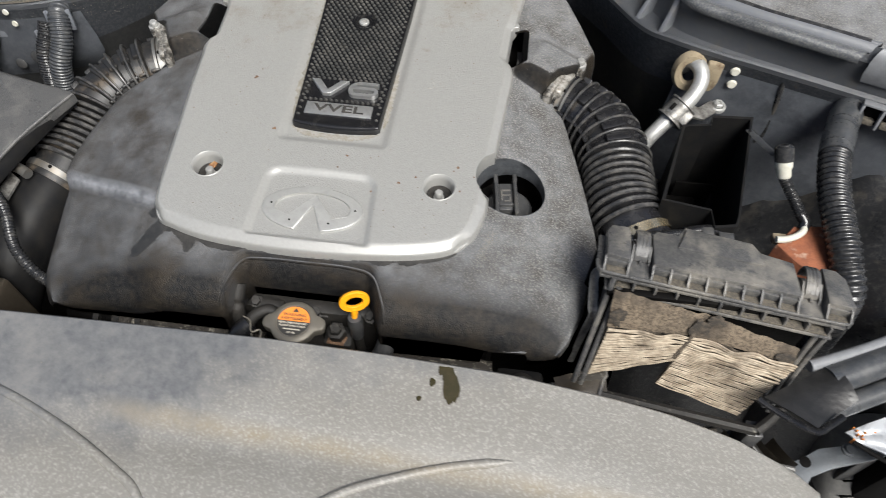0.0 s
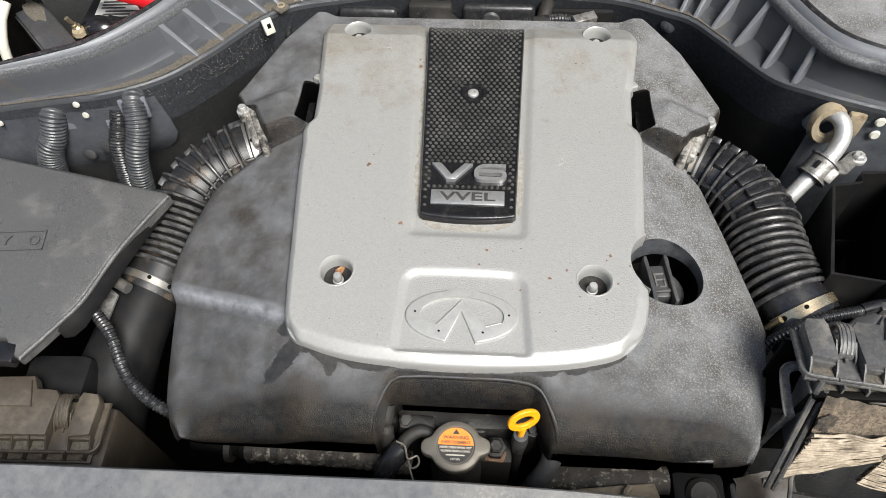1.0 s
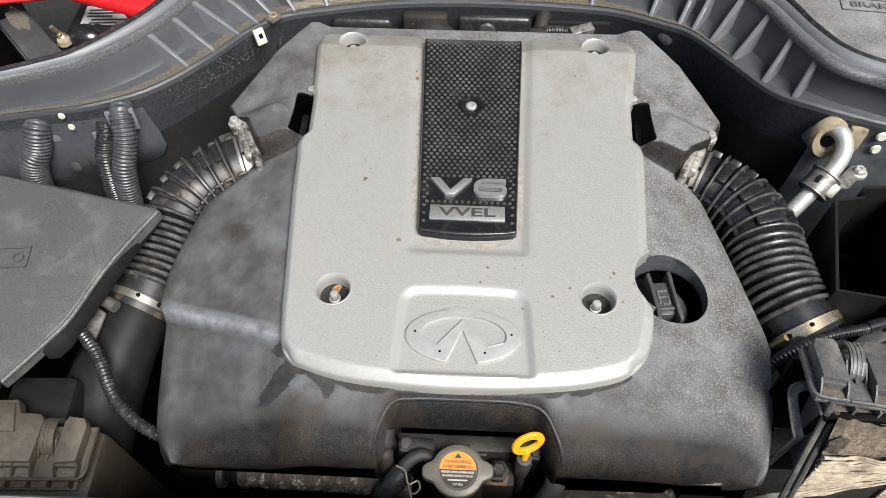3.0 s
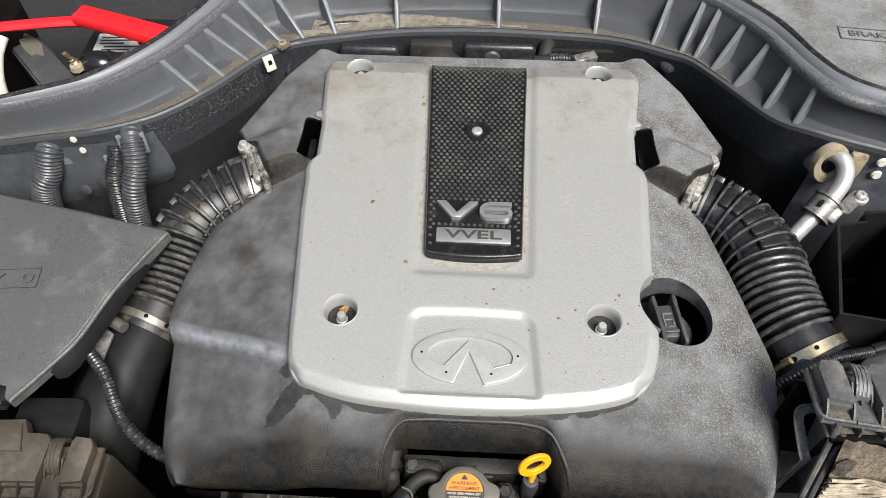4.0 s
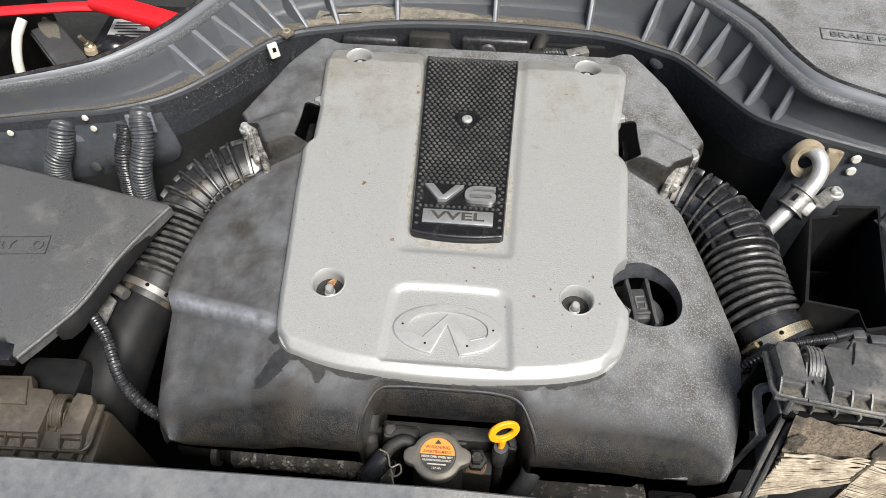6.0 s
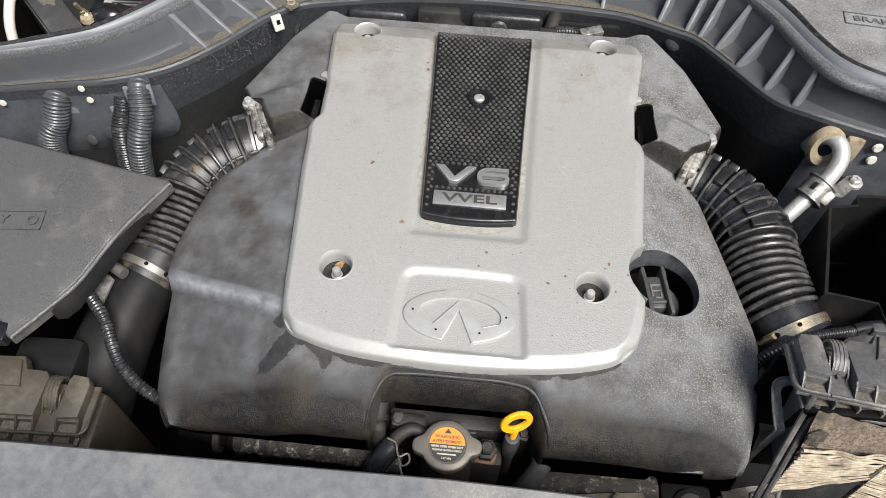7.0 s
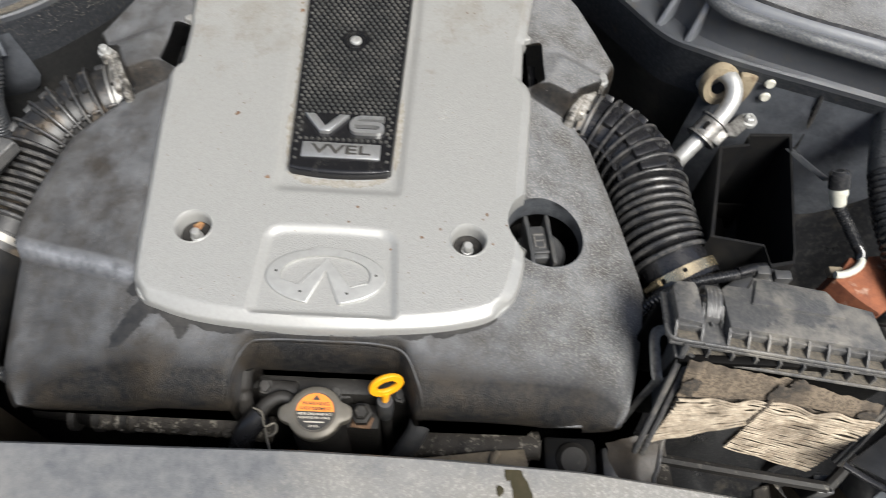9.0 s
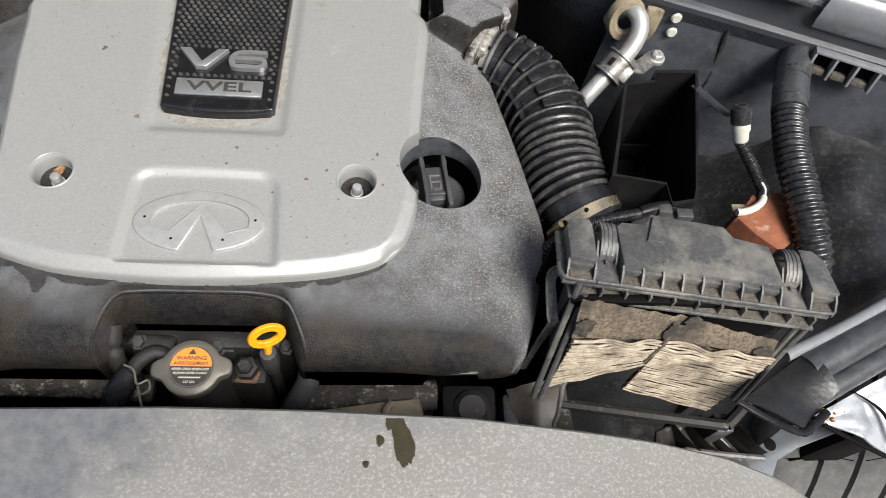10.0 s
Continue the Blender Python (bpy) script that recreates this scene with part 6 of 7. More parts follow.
def pleats(tl, tr, br, bl, n, seed, merged):
    """Single pleats across a four-cornered face, with dark gaps between; the first ones are crushed together."""
    tl, tr, br, bl = (Vector(p) for p in (tl, tr, br, bl))
    out = (tr - tl).cross(bl - tl).normalized()
    if out.y > 0:
        out = -out
    for j in range(n):
        v = (j + 0.5) / n
        line, rad = [], []
        for i in range(33):
            u = i / 32
            wob = 0.012 * noise.noise((u * 3.2, v * 3.0, seed)) + 0.026 * (1 - v) ** 3 * noise.noise((u * 6.0, v * 5.0, seed + 2)) - 0.05 * math.sin(math.pi * u) * v * (1 - v)
            ends = tl.lerp(tr, u), bl.lerp(br, u)
            pitch = (ends[1] - ends[0]).length / n
            line.append(ends[0].lerp(ends[1], v + wob) + out * (0.004 + 0.0024 * noise.noise((u * 4, j * 0.7, seed + 5)) * (1.6 if j < merged else 0.7)))
            rad.append(pitch * (0.55 + 0.14 * noise.noise((u * 4, j * 0.9, seed + 4)) if j < merged else 0.40 + 0.09 * noise.noise((u * 5, j * 1.3, seed + 8))))
        part("pleat", tube(line, lambda s, rad=rad: rad[min(32, round(s * 32))], 8, 0, raw=True), PAPER, filt, "", 60)


# shade between the pleats, painted as a dark brown sheet behind them
PLEATGAP = material("shaded_gap_paper", (0.075, 0.060, 0.044), 0.9, 0, (0.030, 0.025, 0.020), 160, 0.40, 0.62, bump=0.4)
LEFT_PACK = ((0.303, -0.135, 0.000), (0.378, -0.135, 0.000), (0.371, -0.144, -0.034), (0.296, -0.152, -0.068))
RIGHT_PACK = ((0.381, -0.135, 0.000), (0.484, -0.141, -0.021), (0.452, -0.164, -0.100), (0.363, -0.154, -0.068))
part("pleat_backing", pack(*LEFT_PACK, 12, 1.0, 0.0005), PLEATGAP, filt, "dark backing, shade of the pleat gaps painted in", 20)
part("pleat_backing", pack(*RIGHT_PACK, 17, 4.0, 0.0005), PLEATGAP, filt, "dark backing, shade of the pleat gaps painted in", 20)
pleats(*LEFT_PACK, 24, 1.0, 8)
pleats(*RIGHT_PACK, 38, 4.0, 12)
part("frame_edge", pack((0.301, -0.121, 0.042), (0.391, -0.127, 0.025), (0.378, -0.136, -0.001), (0.302, -0.136, -0.001), 1, 7.0, 0.001), FELT, filt, "mud-caked felt edge")
part("frame_edge", pack((0.393, -0.127, 0.025), (0.481, -0.135, -0.004), (0.481, -0.142, -0.023), (0.379, -0.136, 0.000), 1, 9.0, 0.001), FELT, filt, "mud-caked felt edge")
# black block painted in for the shade behind the element
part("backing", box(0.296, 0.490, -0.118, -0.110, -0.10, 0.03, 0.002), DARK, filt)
fp = random.Random(17)
OILY = material("oil_soaked_felt", (0.035, 0.030, 0.025), 0.7, 0, (0.09, 0.072, 0.052), 260, 0.46, 0.62, bump=0.8, bump_scale=500)
for corners, cx, cy in ((((0.301, -0.121, 0.042), (0.391, -0.127, 0.025), (0.302, -0.136, -0.001)), 0.06, 0.62), (((0.301, -0.121, 0.042), (0.391, -0.127, 0.025), (0.302, -0.136, -0.001)), 0.93, 0.35),
                        (((0.393, -0.127, 0.025), (0.481, -0.135, -0.004), (0.379, -0.136, 0.000)), 0.06, 0.15), (((0.393, -0.127, 0.025), (0.481, -0.135, -0.004), (0.379, -0.136, 0.000)), 0.97, 0.5)):
    o, ex, ey = Vector(corners[0]), Vector(corners[1]) - Vector(corners[0]), Vector(corners[2]) - Vector(corners[0])
    nrm = ex.cross(ey).normalized()
    if nrm.y > 0:
        nrm = -nrm
    bm = bmesh.new()
    mid = bm.verts.new(o + ex * cx + ey * cy + nrm * 0.0042)
    turn = fp.uniform(0, 9)
    ring = []
    for j in range(48):
        q = 2 * math.pi * j / 48
        r = 0.75 + 0.5 * noise.noise((math.cos(q) * 1.1, math.sin(q) * 1.1, turn)) + 0.25 * noise.noise((math.cos(q) * 4, math.sin(q) * 4, turn))
        ring.append(bm.verts.new(o + ex * (cx + 0.12 * r * math.cos(q)) + ey * (cy + 0.34 * r * math.sin(q)) + nrm * 0.0030))
    for j in range(48):
        bm.faces.new((mid, ring[j], ring[(j + 1) % 48]))
    part("oily_patch", bm, OILY, filt, "black oily patch")
part("split_strip", tube([(0.384, -0.131, 0.012), (0.379, -0.139, 0.000), (0.370, -0.146, -0.028)], 0.0022, 8, 12), FELT, filt)

# ---- right side of the bay ----
def open_tray(poly, z0, z1, th):
    cx, cy = sum(p[0] for p in poly) / len(poly), sum(p[1] for p in poly) / len(poly)
    ins = [(p[0] + (cx - p[0]) * th / 0.05, p[1] + (cy - p[1]) * th / 0.08) for p in poly]
    bm = bmesh.new()
    rows = [[bm.verts.new((x, y, z)) for x, y in q] for q, z in ((poly, z0), (poly, z1), (ins, z1), (ins, z0 + 0.004))]
    n = len(poly)
    for a, b in zip(rows, rows[1:]):
        for k in range(n):
            bm.faces.new((a[k], a[(k + 1) % n], b[(k + 1) % n], b[k]))
    bm.faces.new(rows[0][::-1])
    bm.faces.new(rows[3])
    return bm


fuse = thing("relay_box", (0.43, 0.1, -0.16), "empty black plastic relay box without its lid", "relay box")
part("tray", open_tray([(0.394, 0.150), (0.427, 0.156), (0.430, 0.170), (0.477, 0.173), (0.446, 0.020), (0.442, 0.008), (0.418, 0.003), (0.416, 0.026), (0.364, 0.034)], -0.16, -0.014, 0.0035), DUCT, fuse)
# near black blocks painted in for the unlit inside of the box
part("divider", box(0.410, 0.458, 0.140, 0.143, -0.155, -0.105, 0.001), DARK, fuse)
part("shaded_tray_base", box(0.385, 0.440, 0.030, 0.139, -0.150, -0.130, 0.002), DARK, fuse)
part("hinge_lug", box(0.405, 0.418, -0.004, 0.006, -0.06, -0.016, 0.001), PANEL, fuse)
part("hinge_lug", box(0.424, 0.440, -0.006, 0.004, -0.06, -0.020, 0.001), PANEL, fuse)

flow = thing("airflow_sensor", (0.37, -0.02, -0.07), "black plastic airflow sensor lever and plug", "sensor")
part("lever", prism([(0.372, -0.016), (0.385, -0.006), (0.412, 0.004), (0.434, 0.006), (0.436, -0.002), (0.414, -0.008), (0.388, -0.020)], -0.034, -0.026, 0.002), PANEL, flow)
part("plug", box(0.372, 0.400, -0.034, -0.014, -0.07, -0.030, 0.003), PANEL, flow)
part("duct", tube([(0.345, 0.003, -0.064), (0.352, -0.020, -0.064), (0.352, -0.07, -0.055)], 0.0355, 28, 10), PANEL, flow)

ac = thing("refrigerant_pipe", (0.38, 0.18, -0.1), "bare aluminium refrigerant pipe with a crimped coupling", "pipe")
part("pipe_body", tube([(0.399, 0.256, -0.030), (0.400, 0.247, -0.008), (0.4020, 0.243, 0.000), (0.408, 0.236, 0.0055), (0.4145, 0.225, 0.004), (0.4155, 0.212, -0.004), (0.407, 0.198, -0.016), (0.391, 0.183, -0.029), (0.374, 0.169, -0.042), (0.360, 0.158, -0.060), (0.353, 0.152, -0.095), (0.35, 0.15, -0.25)], 0.0092, 18, 90), ALU, ac)
ca, cb = Vector((0.3995, 0.191, -0.0205)), Vector((0.3835, 0.1765, -0.0350))
part("coupling", tube([ca, ca.lerp(cb, 0.5), cb], lambda s: 0.0178 if s < 0.12 or s > 0.88 else 0.0158, 22, 24), COUPLING, ac)
cax = (cb - ca).normalized()
cz = (Vector((0, -0.5, 1)) - cax * cax.dot(Vector((0, -0.5, 1)))).normalized()
cm = Matrix.Translation(ca.lerp(cb, 0.5)) @ Matrix((cax, cz.cross(cax), cz)).transposed().to_4x4()
part("coupling_window", box(-0.0045, 0.0045, -0.0022, 0.0022, 0.0150, 0.0164, 0.0006, cm @ at(0, -0.007, 0)), DARK, ac)
part("coupling_block", box(-0.009, 0.009, 0.004, 0.019, -0.012, 0.0125, 0.003, cm), COUPLING, ac)
part("bracket", prism([(-0.004, -0.008), (0.030, -0.006), (0.050, 0.010), (0.054, 0.022), (0.044, 0.026), (0.024, 0.010), (-0.004, 0.010)], -0.002, 0.002, 0.0008, at(0.398, 0.186, -0.026, 12, 20, 8)), COUPLING, ac)
bolt(ac, 0.4465, 0.211, -0.037, 0.0065, ALU, "bracket_bolt")
grom = thing("pipe_grommet", (0.42, 0.25, 0.0), "yellowed foam grommet round the pipe", "grommet")
part("foam_ring", lathe([(0.009, 0.002), (0.012, 0.006), (0.018, 0.006), (0.021, 0.0), (0.021, -0.004)], 24, at(0.404, 0.2325, -0.006, 76) @ Matrix.Diagonal((1.0, 1.25, 1, 1))), FOAM, grom)
part("foam_pad", box(0.421, 0.441, 0.226, 0.236, -0.032, 0.014, 0.004), FOAM, grom)

liner = thing("wing_liner", (0.55, 0.05, -0.25), "black plastic liner of the inner wing", "liner", kind="structure")
g = []
for j in range(31):
    y = 0.23 - 0.40 * j / 30
    g.append([(0.36 + 0.74 * i / 60, y, -0.20 + 0.13 * step(0.50, 0.66, 0.36 + 0.74 * i / 60) + 0.012 * noise.noise((i * 0.3, j * 0.3, 2.0)) + 0.006 * abs(noise.noise((i * 0.9, j * 0.9, 5.0))) - 0.25 * step(-0.03, -0.12, y)) for i in range(61)])
part("liner_sheet", sheet(g, 0.003), SKIRT, liner)

loom = thing("wiring_loom", (0.56, 0.0, -0.1), "thick black corrugated wiring loom sleeve", "wiring loom", "corrugated looms")
part("sleeve", tube([(0.600, 0.235, 0.000), (0.587, 0.200, 0.004), (0.566, 0.150, 0.004), (0.552, 0.105, 0.001), (0.545, 0.060, -0.002), (0.545, 0.020, -0.006), (0.549, -0.020, -0.016), (0.556, -0.050, -0.045), (0.56, -0.06, -0.16)],
                    lambda s: 0.0160 + 0.0012 * math.sin(2 * math.pi * 60 * s), 20, 640), LOOM, loom)
for s0 in (3, 10, 17):
    ln = spline([(0.600, 0.235, 0.000), (0.587, 0.200, 0.004), (0.566, 0.150, 0.004), (0.552, 0.105, 0.001), (0.545, 0.060, -0.002), (0.545, 0.020, -0.006)], 40)
    part("tape", tube(ln[s0:s0 + 8], lambda v, s0=s0: 0.0174 + 0.0004 * math.sin(9 * v + s0), 18, 0, raw=True), GREYHOSE, loom, "dull grey cloth tape")

sens = thing("pressure_sensor", (0.5, 0.06, -0.05), "black sensor with a white collar and sleeved wire", "sensor")
axis = (Vector((0.485, 0.086, 0.026)) - Vector((0.4915, 0.067, 0.001))).normalized()
sm = Matrix.Translation((0.4915, 0.068, 0.002)) @ axis.to_track_quat("Z", "Y").to_matrix().to_4x4()
part("sensor_head", lathe([(0, 0.036), (0.0075, 0.036), (0.0100, 0.0335), (0.0100, 0.019), (0.0085, 0.018), (0, 0.018)], 24, sm), LOOM, sens)
part("sensor_face", lathe([(0.0045, 0.0363), (0.0062, 0.0363), (0.0062, 0.0358)], 20, sm), PANEL, sens)
part("collar", lathe([(0.0085, 0.019), (0.0088, 0.012), (0.0075, 0.010), (0.0075, 0.002), (0.006, 0.0), (0, 0.0)], 20, sm), WHITE, sens, "white plastic collar")
part("sleeve", tube([(0.4915, 0.068, 0.002), (0.503, 0.050, -0.008), (0.5135, 0.034, -0.018)], lambda s: 0.0058 + 0.0007 * math.sin(2 * math.pi * 16 * s), 14, 120), LOOM, sens)
part("boot", tube([(0.512, 0.036, -0.017), (0.517, 0.029, -0.021), (0.516, 0.022, -0.025)], 0.0060, 12, 8), GLOSS, sens)
part("wire", tube([(0.517, 0.026, -0.022), (0.514, 0.017, -0.022), (0.504, 0.008, -0.021), (0.492, 0.003, -0.021), (0.484, 0.002, -0.021)], 0.0037, 10, 24), WHITE, sens, "cream insulated wire")
part("terminal", box(0.484, 0.499, 0.006, 0.016, -0.036, -0.027, 0.002), TAN, sens)
part("stay_bar", tube([(0.472, 0.155, -0.018), (0.478, 0.125, -0.006), (0.484, 0.096, 0.007)], 0.0050, 8, 12, squash=0.35), GREYHOSE, sens, "grey flat stay bar")

plate_r = thing("rusty_plate", (0.52, 0.0, -0.1), "flaking rusty steel mounting plate", "bracket")
part("plate", prism([(0.508, 0.027), (0.540, 0.031), (0.546, 0.012), (0.545, -0.020), (0.520, -0.036), (0.500, -0.018), (0.486, 0.000)], -0.16, -0.026, 0.003), RUSTPLATE, plate_r)

# fittings at the front corner
pipes = thing("side_pipe", (0.6, -0.12, -0.05), "dark grey painted metal tubes at the wing", "pipe")
part("tube_upper", tube([(0.518, -0.150, -0.034), (0.575, -0.122, -0.032), (0.66, -0.082, -0.030), (0.86, 0.014, -0.026)], 0.0145, 18, 20), GREYHOSE, pipes)
part("tube_lower", tube([(0.515, -0.176, -0.050), (0.600, -0.134, -0.048), (0.86, -0.008, -0.042)], 0.0105, 16, 20), GREYHOSE, pipes)
part("wing_edge", tube([(0.500, -0.138, -0.030), (0.56, -0.112, -0.028), (0.65, -0.067, -0.024), (0.86, 0.04, -0.015)], 0.0060, 12, 20), RAIL, pipes)
FLAPSKIN = material("matt_black_rubber", (0.010, 0.0098, 0.0095), 0.40, 0, (0.022, 0.021, 0.020), 60, 0.40, 0.70, bump=0.4, bump_scale=300, wave=0.5)
flap = thing("rubber_flap", (0.5, -0.17, -0.1), "black rubber flap at the headlamp corner", "flap")
g = []
for j in range(19):
    v = j / 18
    row = []
    for i in range(15):
        u = i / 14
        p = Vector((0.450, -0.179, -0.022)).lerp(Vector((0.493, -0.204, -0.020)), u).lerp(Vector((0.520, -0.135, -0.026)).lerp(Vector((0.536, -0.171, -0.022)), u), v)
        row.append(p + Vector((0, 0, 0.0055 * math.sin(math.pi * u) * (0.3 + 0.7 * v) - 0.004 * math.sin(math.pi * v))))
    g.append(row)
part("flap_sheet", sheet(g, 0.0025), FLAPSKIN, flap)
part("folded_lip", tube([(0.446, -0.180, -0.026), (0.468, -0.194, -0.026), (0.492, -0.207, -0.022), (0.503, -0.201, -0.020), (0.518, -0.190, -0.020)], 0.0035, 8, 20, squash=0.6), GLOSS, flap)
strip = thing("radiator_support_strip", (0.4, -0.17, -0.12), "bent black steel support strip", "bracket")
b = tube([(0.312, -0.161, -0.100), (0.39, -0.171, -0.100), (0.470, -0.181, -0.100)], 0.0055, 8, 12, squash=1.0)
tube([(0.470, -0.181, -0.100), (0.484, -0.169, -0.098), (0.500, -0.152, -0.094)], 0.0055, 8, 10, b)
part("strip", b, WORN, strip)
part("post", box(0.295, 0.312, -0.172, -0.150, -0.58, -0.096, 0.003), PANEL, strip)
part("post", box(0.462, 0.480, -0.186, -0.168, -0.58, -0.104, 0.003), PANEL, strip)
torn = thing("torn_shroud_corner", (0.29, -0.16, -0.11), "torn brown-black plastic corner of the shroud", "shroud piece")
grid = []
for j in range(9):
    v = j / 8
    row = []
    for i in range(9):
        u = i / 8
        p = Vector((0.266, -0.148, -0.102)).lerp(Vector((0.318, -0.139, -0.096)), u).lerp(Vector((0.272, -0.190, -0.110)).lerp(Vector((0.307, -0.186, -0.104)), u), v)
        row.append(p + Vector((0.004 * noise.noise((0, v * 4, 3.0)), 0.003 * noise.noise((u * 4, v, 1.0)), 0.010 * math.sin(2.6 * u) + 0.005 * noise.noise((u * 2.5, v * 2.5, 8.0)))))
    grid.append(row)
part("torn_sheet", sheet(grid, 0.0022), DUSTLID, torn)
part("folded_edge", tube([r[-1] for r in grid], 0.0022, 8, 0, raw=True), LIDSKIN, torn)
vanes = thing("duct_vanes", (0.47, -0.18, -0.14), "curved dark plastic vanes below the headlamp corner", "vanes")
for k in range(5):
    x = 0.432 + 0.0175 * k
    part("vane", sheet([[(x + 0.012 * v + 0.010 * v * v, -0.172 - 0.026 * v, -0.126 - 0.002 * k - d) for d in (0.0, 0.014, 0.030)] for v in (0, 0.2, 0.4, 0.6, 0.8, 1.0)], 0.0022), DUSTLID, vanes)
part("vane_rail", tube([(0.440, -0.196, -0.132), (0.480, -0.200, -0.134), (0.520, -0.203, -0.136)], 0.0030, 8, 16), LIDSKIN, vanes)
brk = thing("headlamp_bracket", (0.53, -0.19, -0.2), "bare grey metal headlamp bracket with bolt holes", "bracket")
ZINC = material("dull_zinc_plate", (0.135, 0.147, 0.160), 0.46, 0.3, (0.10, 0.105, 0.11), 70, 0.42, 0.7, (0.085, 0.078, 0.066), 40, 0.58, 0.72, bump=0.3, bump_scale=400)
b = prism([(0.500, -0.232), (0.508, -0.207), (0.520, -0.192), (0.545, -0.178), (0.560, -0.168), (0.600, -0.158), (0.660, -0.140), (0.664, -0.152), (0.620, -0.172), (0.572, -0.188), (0.548, -0.200), (0.535, -0.222)], -0.164, -0.160, 0.0012)
part("bracket_plate", b, ZINC, brk, "bluish grey bare metal plate")
part("hole", lathe([(0, 0.0006), (0.0050, 0.0006), (0.0064, 0)], 16, at(0.5435, -0.1845, -0.160)), DARK, brk)
part("plate_bolt", lathe([(0.0075, 0), (0.0075, 0.002), (0.005, 0.0025), (0.005, 0.006), (0, 0.0065)], 8, at(0.592, -0.166, -0.160)), ZINC, brk)
part("bracket_leg", box(0.515, 0.530, -0.212, -0.195, -0.58, -0.164, 0.004), PANEL, brk)
part("bracket_leg", box(0.640, 0.655, -0.152, -0.143, -0.58, -0.164, 0.003), PANEL, brk)
rb = random.Random(31)
for x, y, z, w, h, tilt, turn, m2 in ((0.462, -0.184, -0.150, 0.034, 0.010, 25, -35, WORN), (0.482, -0.186, -0.150, 0.030, 0.008, 30, -50, PANEL), (0.497, -0.196, -0.150, 0.028, 0.007, 20, -62, WORN), (0.432, -0.186, -0.150, 0.016, 0.020, 50, 20, CAKED), (0.446, -0.204, -0.155, 0.026, 0.014, 35, -10, ZINC), (0.470, -0.207, -0.160, 0.030, 0.012, 30, -25, WORN)):
    part("broken_fin", box(-w, w, -h, h, -0.0015, 0.0015, 0.0006, at(x, y, z, tilt, 8, turn)), m2, brk)
foil = thing("torn_lamp_lining", (0.63, -0.16, -0.2), "torn bright lining of the headlamp with rust flecks", "lining")
g = []
for j in range(25):
    v = j / 24
    row = []
    for i in range(31):
        u = i / 30
        back = Vector((0.560, -0.171, -0.098)).lerp(Vector((0.86, -0.030, -0.090)), u)
        fore = Vector((0.572, -0.180, -0.102)).lerp(Vector((0.86, -0.310, -0.125)), u)
        p = back.lerp(fore, v)
        row.append(p + Vector((0, 0, 0.010 * noise.noise((p.x * 26, p.y * 26, 9.0)) + 0.004 * abs(noise.noise((p.x * 70, p.y * 70, 3.0))))))
    g.append(row)
part("lining_sheet", sheet(g, 0.002), FOIL, foil, smooth=20)
fk = bmesh.new()
for k in range(9):
    x, y = 0.566 + rb.uniform(0, 0.022), -0.174 + rb.uniform(-0.006, 0.008)
    prism([(x + rb.uniform(0.0004, 0.0017) * math.cos(a), y + rb.uniform(0.0004, 0.0014) * math.sin(a)) for a in [math.pi / 4 * q for q in range(8)]], -0.106, -0.0945 - 0.003 * rb.random(), 0, None, fk)
part("rust_fleck", fk, material("orange_rust", (0.55, 0.20, 0.045), 0.85, 0, (0.40, 0.14, 0.04), 200, 0.45, 0.65, bump=0.6), foil, "orange rust flecks")
for pts in ([(0.600, -0.150, -0.092), (0.625, -0.170, -0.094), (0.640, -0.205, -0.100), (0.668, -0.228, -0.104)], [(0.640, -0.205, -0.100), (0.665, -0.196, -0.097), (0.700, -0.170, -0.094)], [(0.690, -0.120, -0.088), (0.705, -0.160, -0.092), (0.740, -0.200, -0.099)]):
    part("tear", tube(pts, lambda v: 0.0008 + 0.0022 * math.sin(math.pi * v) ** 2, 6, 30, squash=0.6), DARK, foil, "dark tear in the lining")
part("torn_edge", tube([(0.566, -0.180, -0.100), (0.60, -0.197, -0.104), (0.65, -0.220, -0.108), (0.72, -0.250, -0.114)], 0.0026, 8, 30, squash=0.7), DARK, foil)
part("lining_post", box(0.66, 0.72, -0.17, -0.13, -0.40, -0.12, 0.01), DARK, foil)
loose = thing("broken_duct_plate", (0.30, -0.17, -0.2), "broken mud-brown plastic plates beside the crossmember", "plate")
part("plate", prism([(0.284, -0.176), (0.290, -0.150), (0.318, -0.142), (0.320, -0.156), (0.330, -0.190), (0.300, -0.192)], -0.104, -0.100, 0.001, warp=lambda c: Vector((c.x, c.y, c.z + 0.5 * (c.y + 0.17)))), CAKED, loose)
part("plate", prism([(0.266, -0.176), (0.276, -0.158), (0.300, -0.186), (0.288, -0.192)], -0.112, -0.108, 0.001), WORN, loose)
part("stalk", box(0.295, 0.305, -0.185, -0.175, -0.58, -0.106, 0.002), DARK, loose)

wheel = thing("tyre_assembly", (0.74, 0.08, -0.85), "dusty black road tyre on a dark wheel", "tyre")
prof = [(0.20, -0.095), (0.27, -0.112), (0.31, -0.108), (0.322, -0.098), (0.327, -0.085)]
for gx in (-0.05, 0.0, 0.05):
    prof += [(0.330, gx - 0.004), (0.323, gx - 0.003), (0.323, gx + 0.003), (0.330, gx + 0.004)]
prof += [(0.327, 0.085), (0.322, 0.098), (0.31, 0.108), (0.27, 0.112), (0.20, 0.095)]
part("tyre", lathe(prof, 96, at(0.74, 0.08, -0.52, 0, 90, 0)), TYRE, wheel)
part("rim", lathe([(0.20, -0.09), (0.20, 0.09), (0.05, 0.06), (0, 0.06)], 48, at(0.74, 0.08, -0.52, 0, 90, 0)), GREYHOSE, wheel)
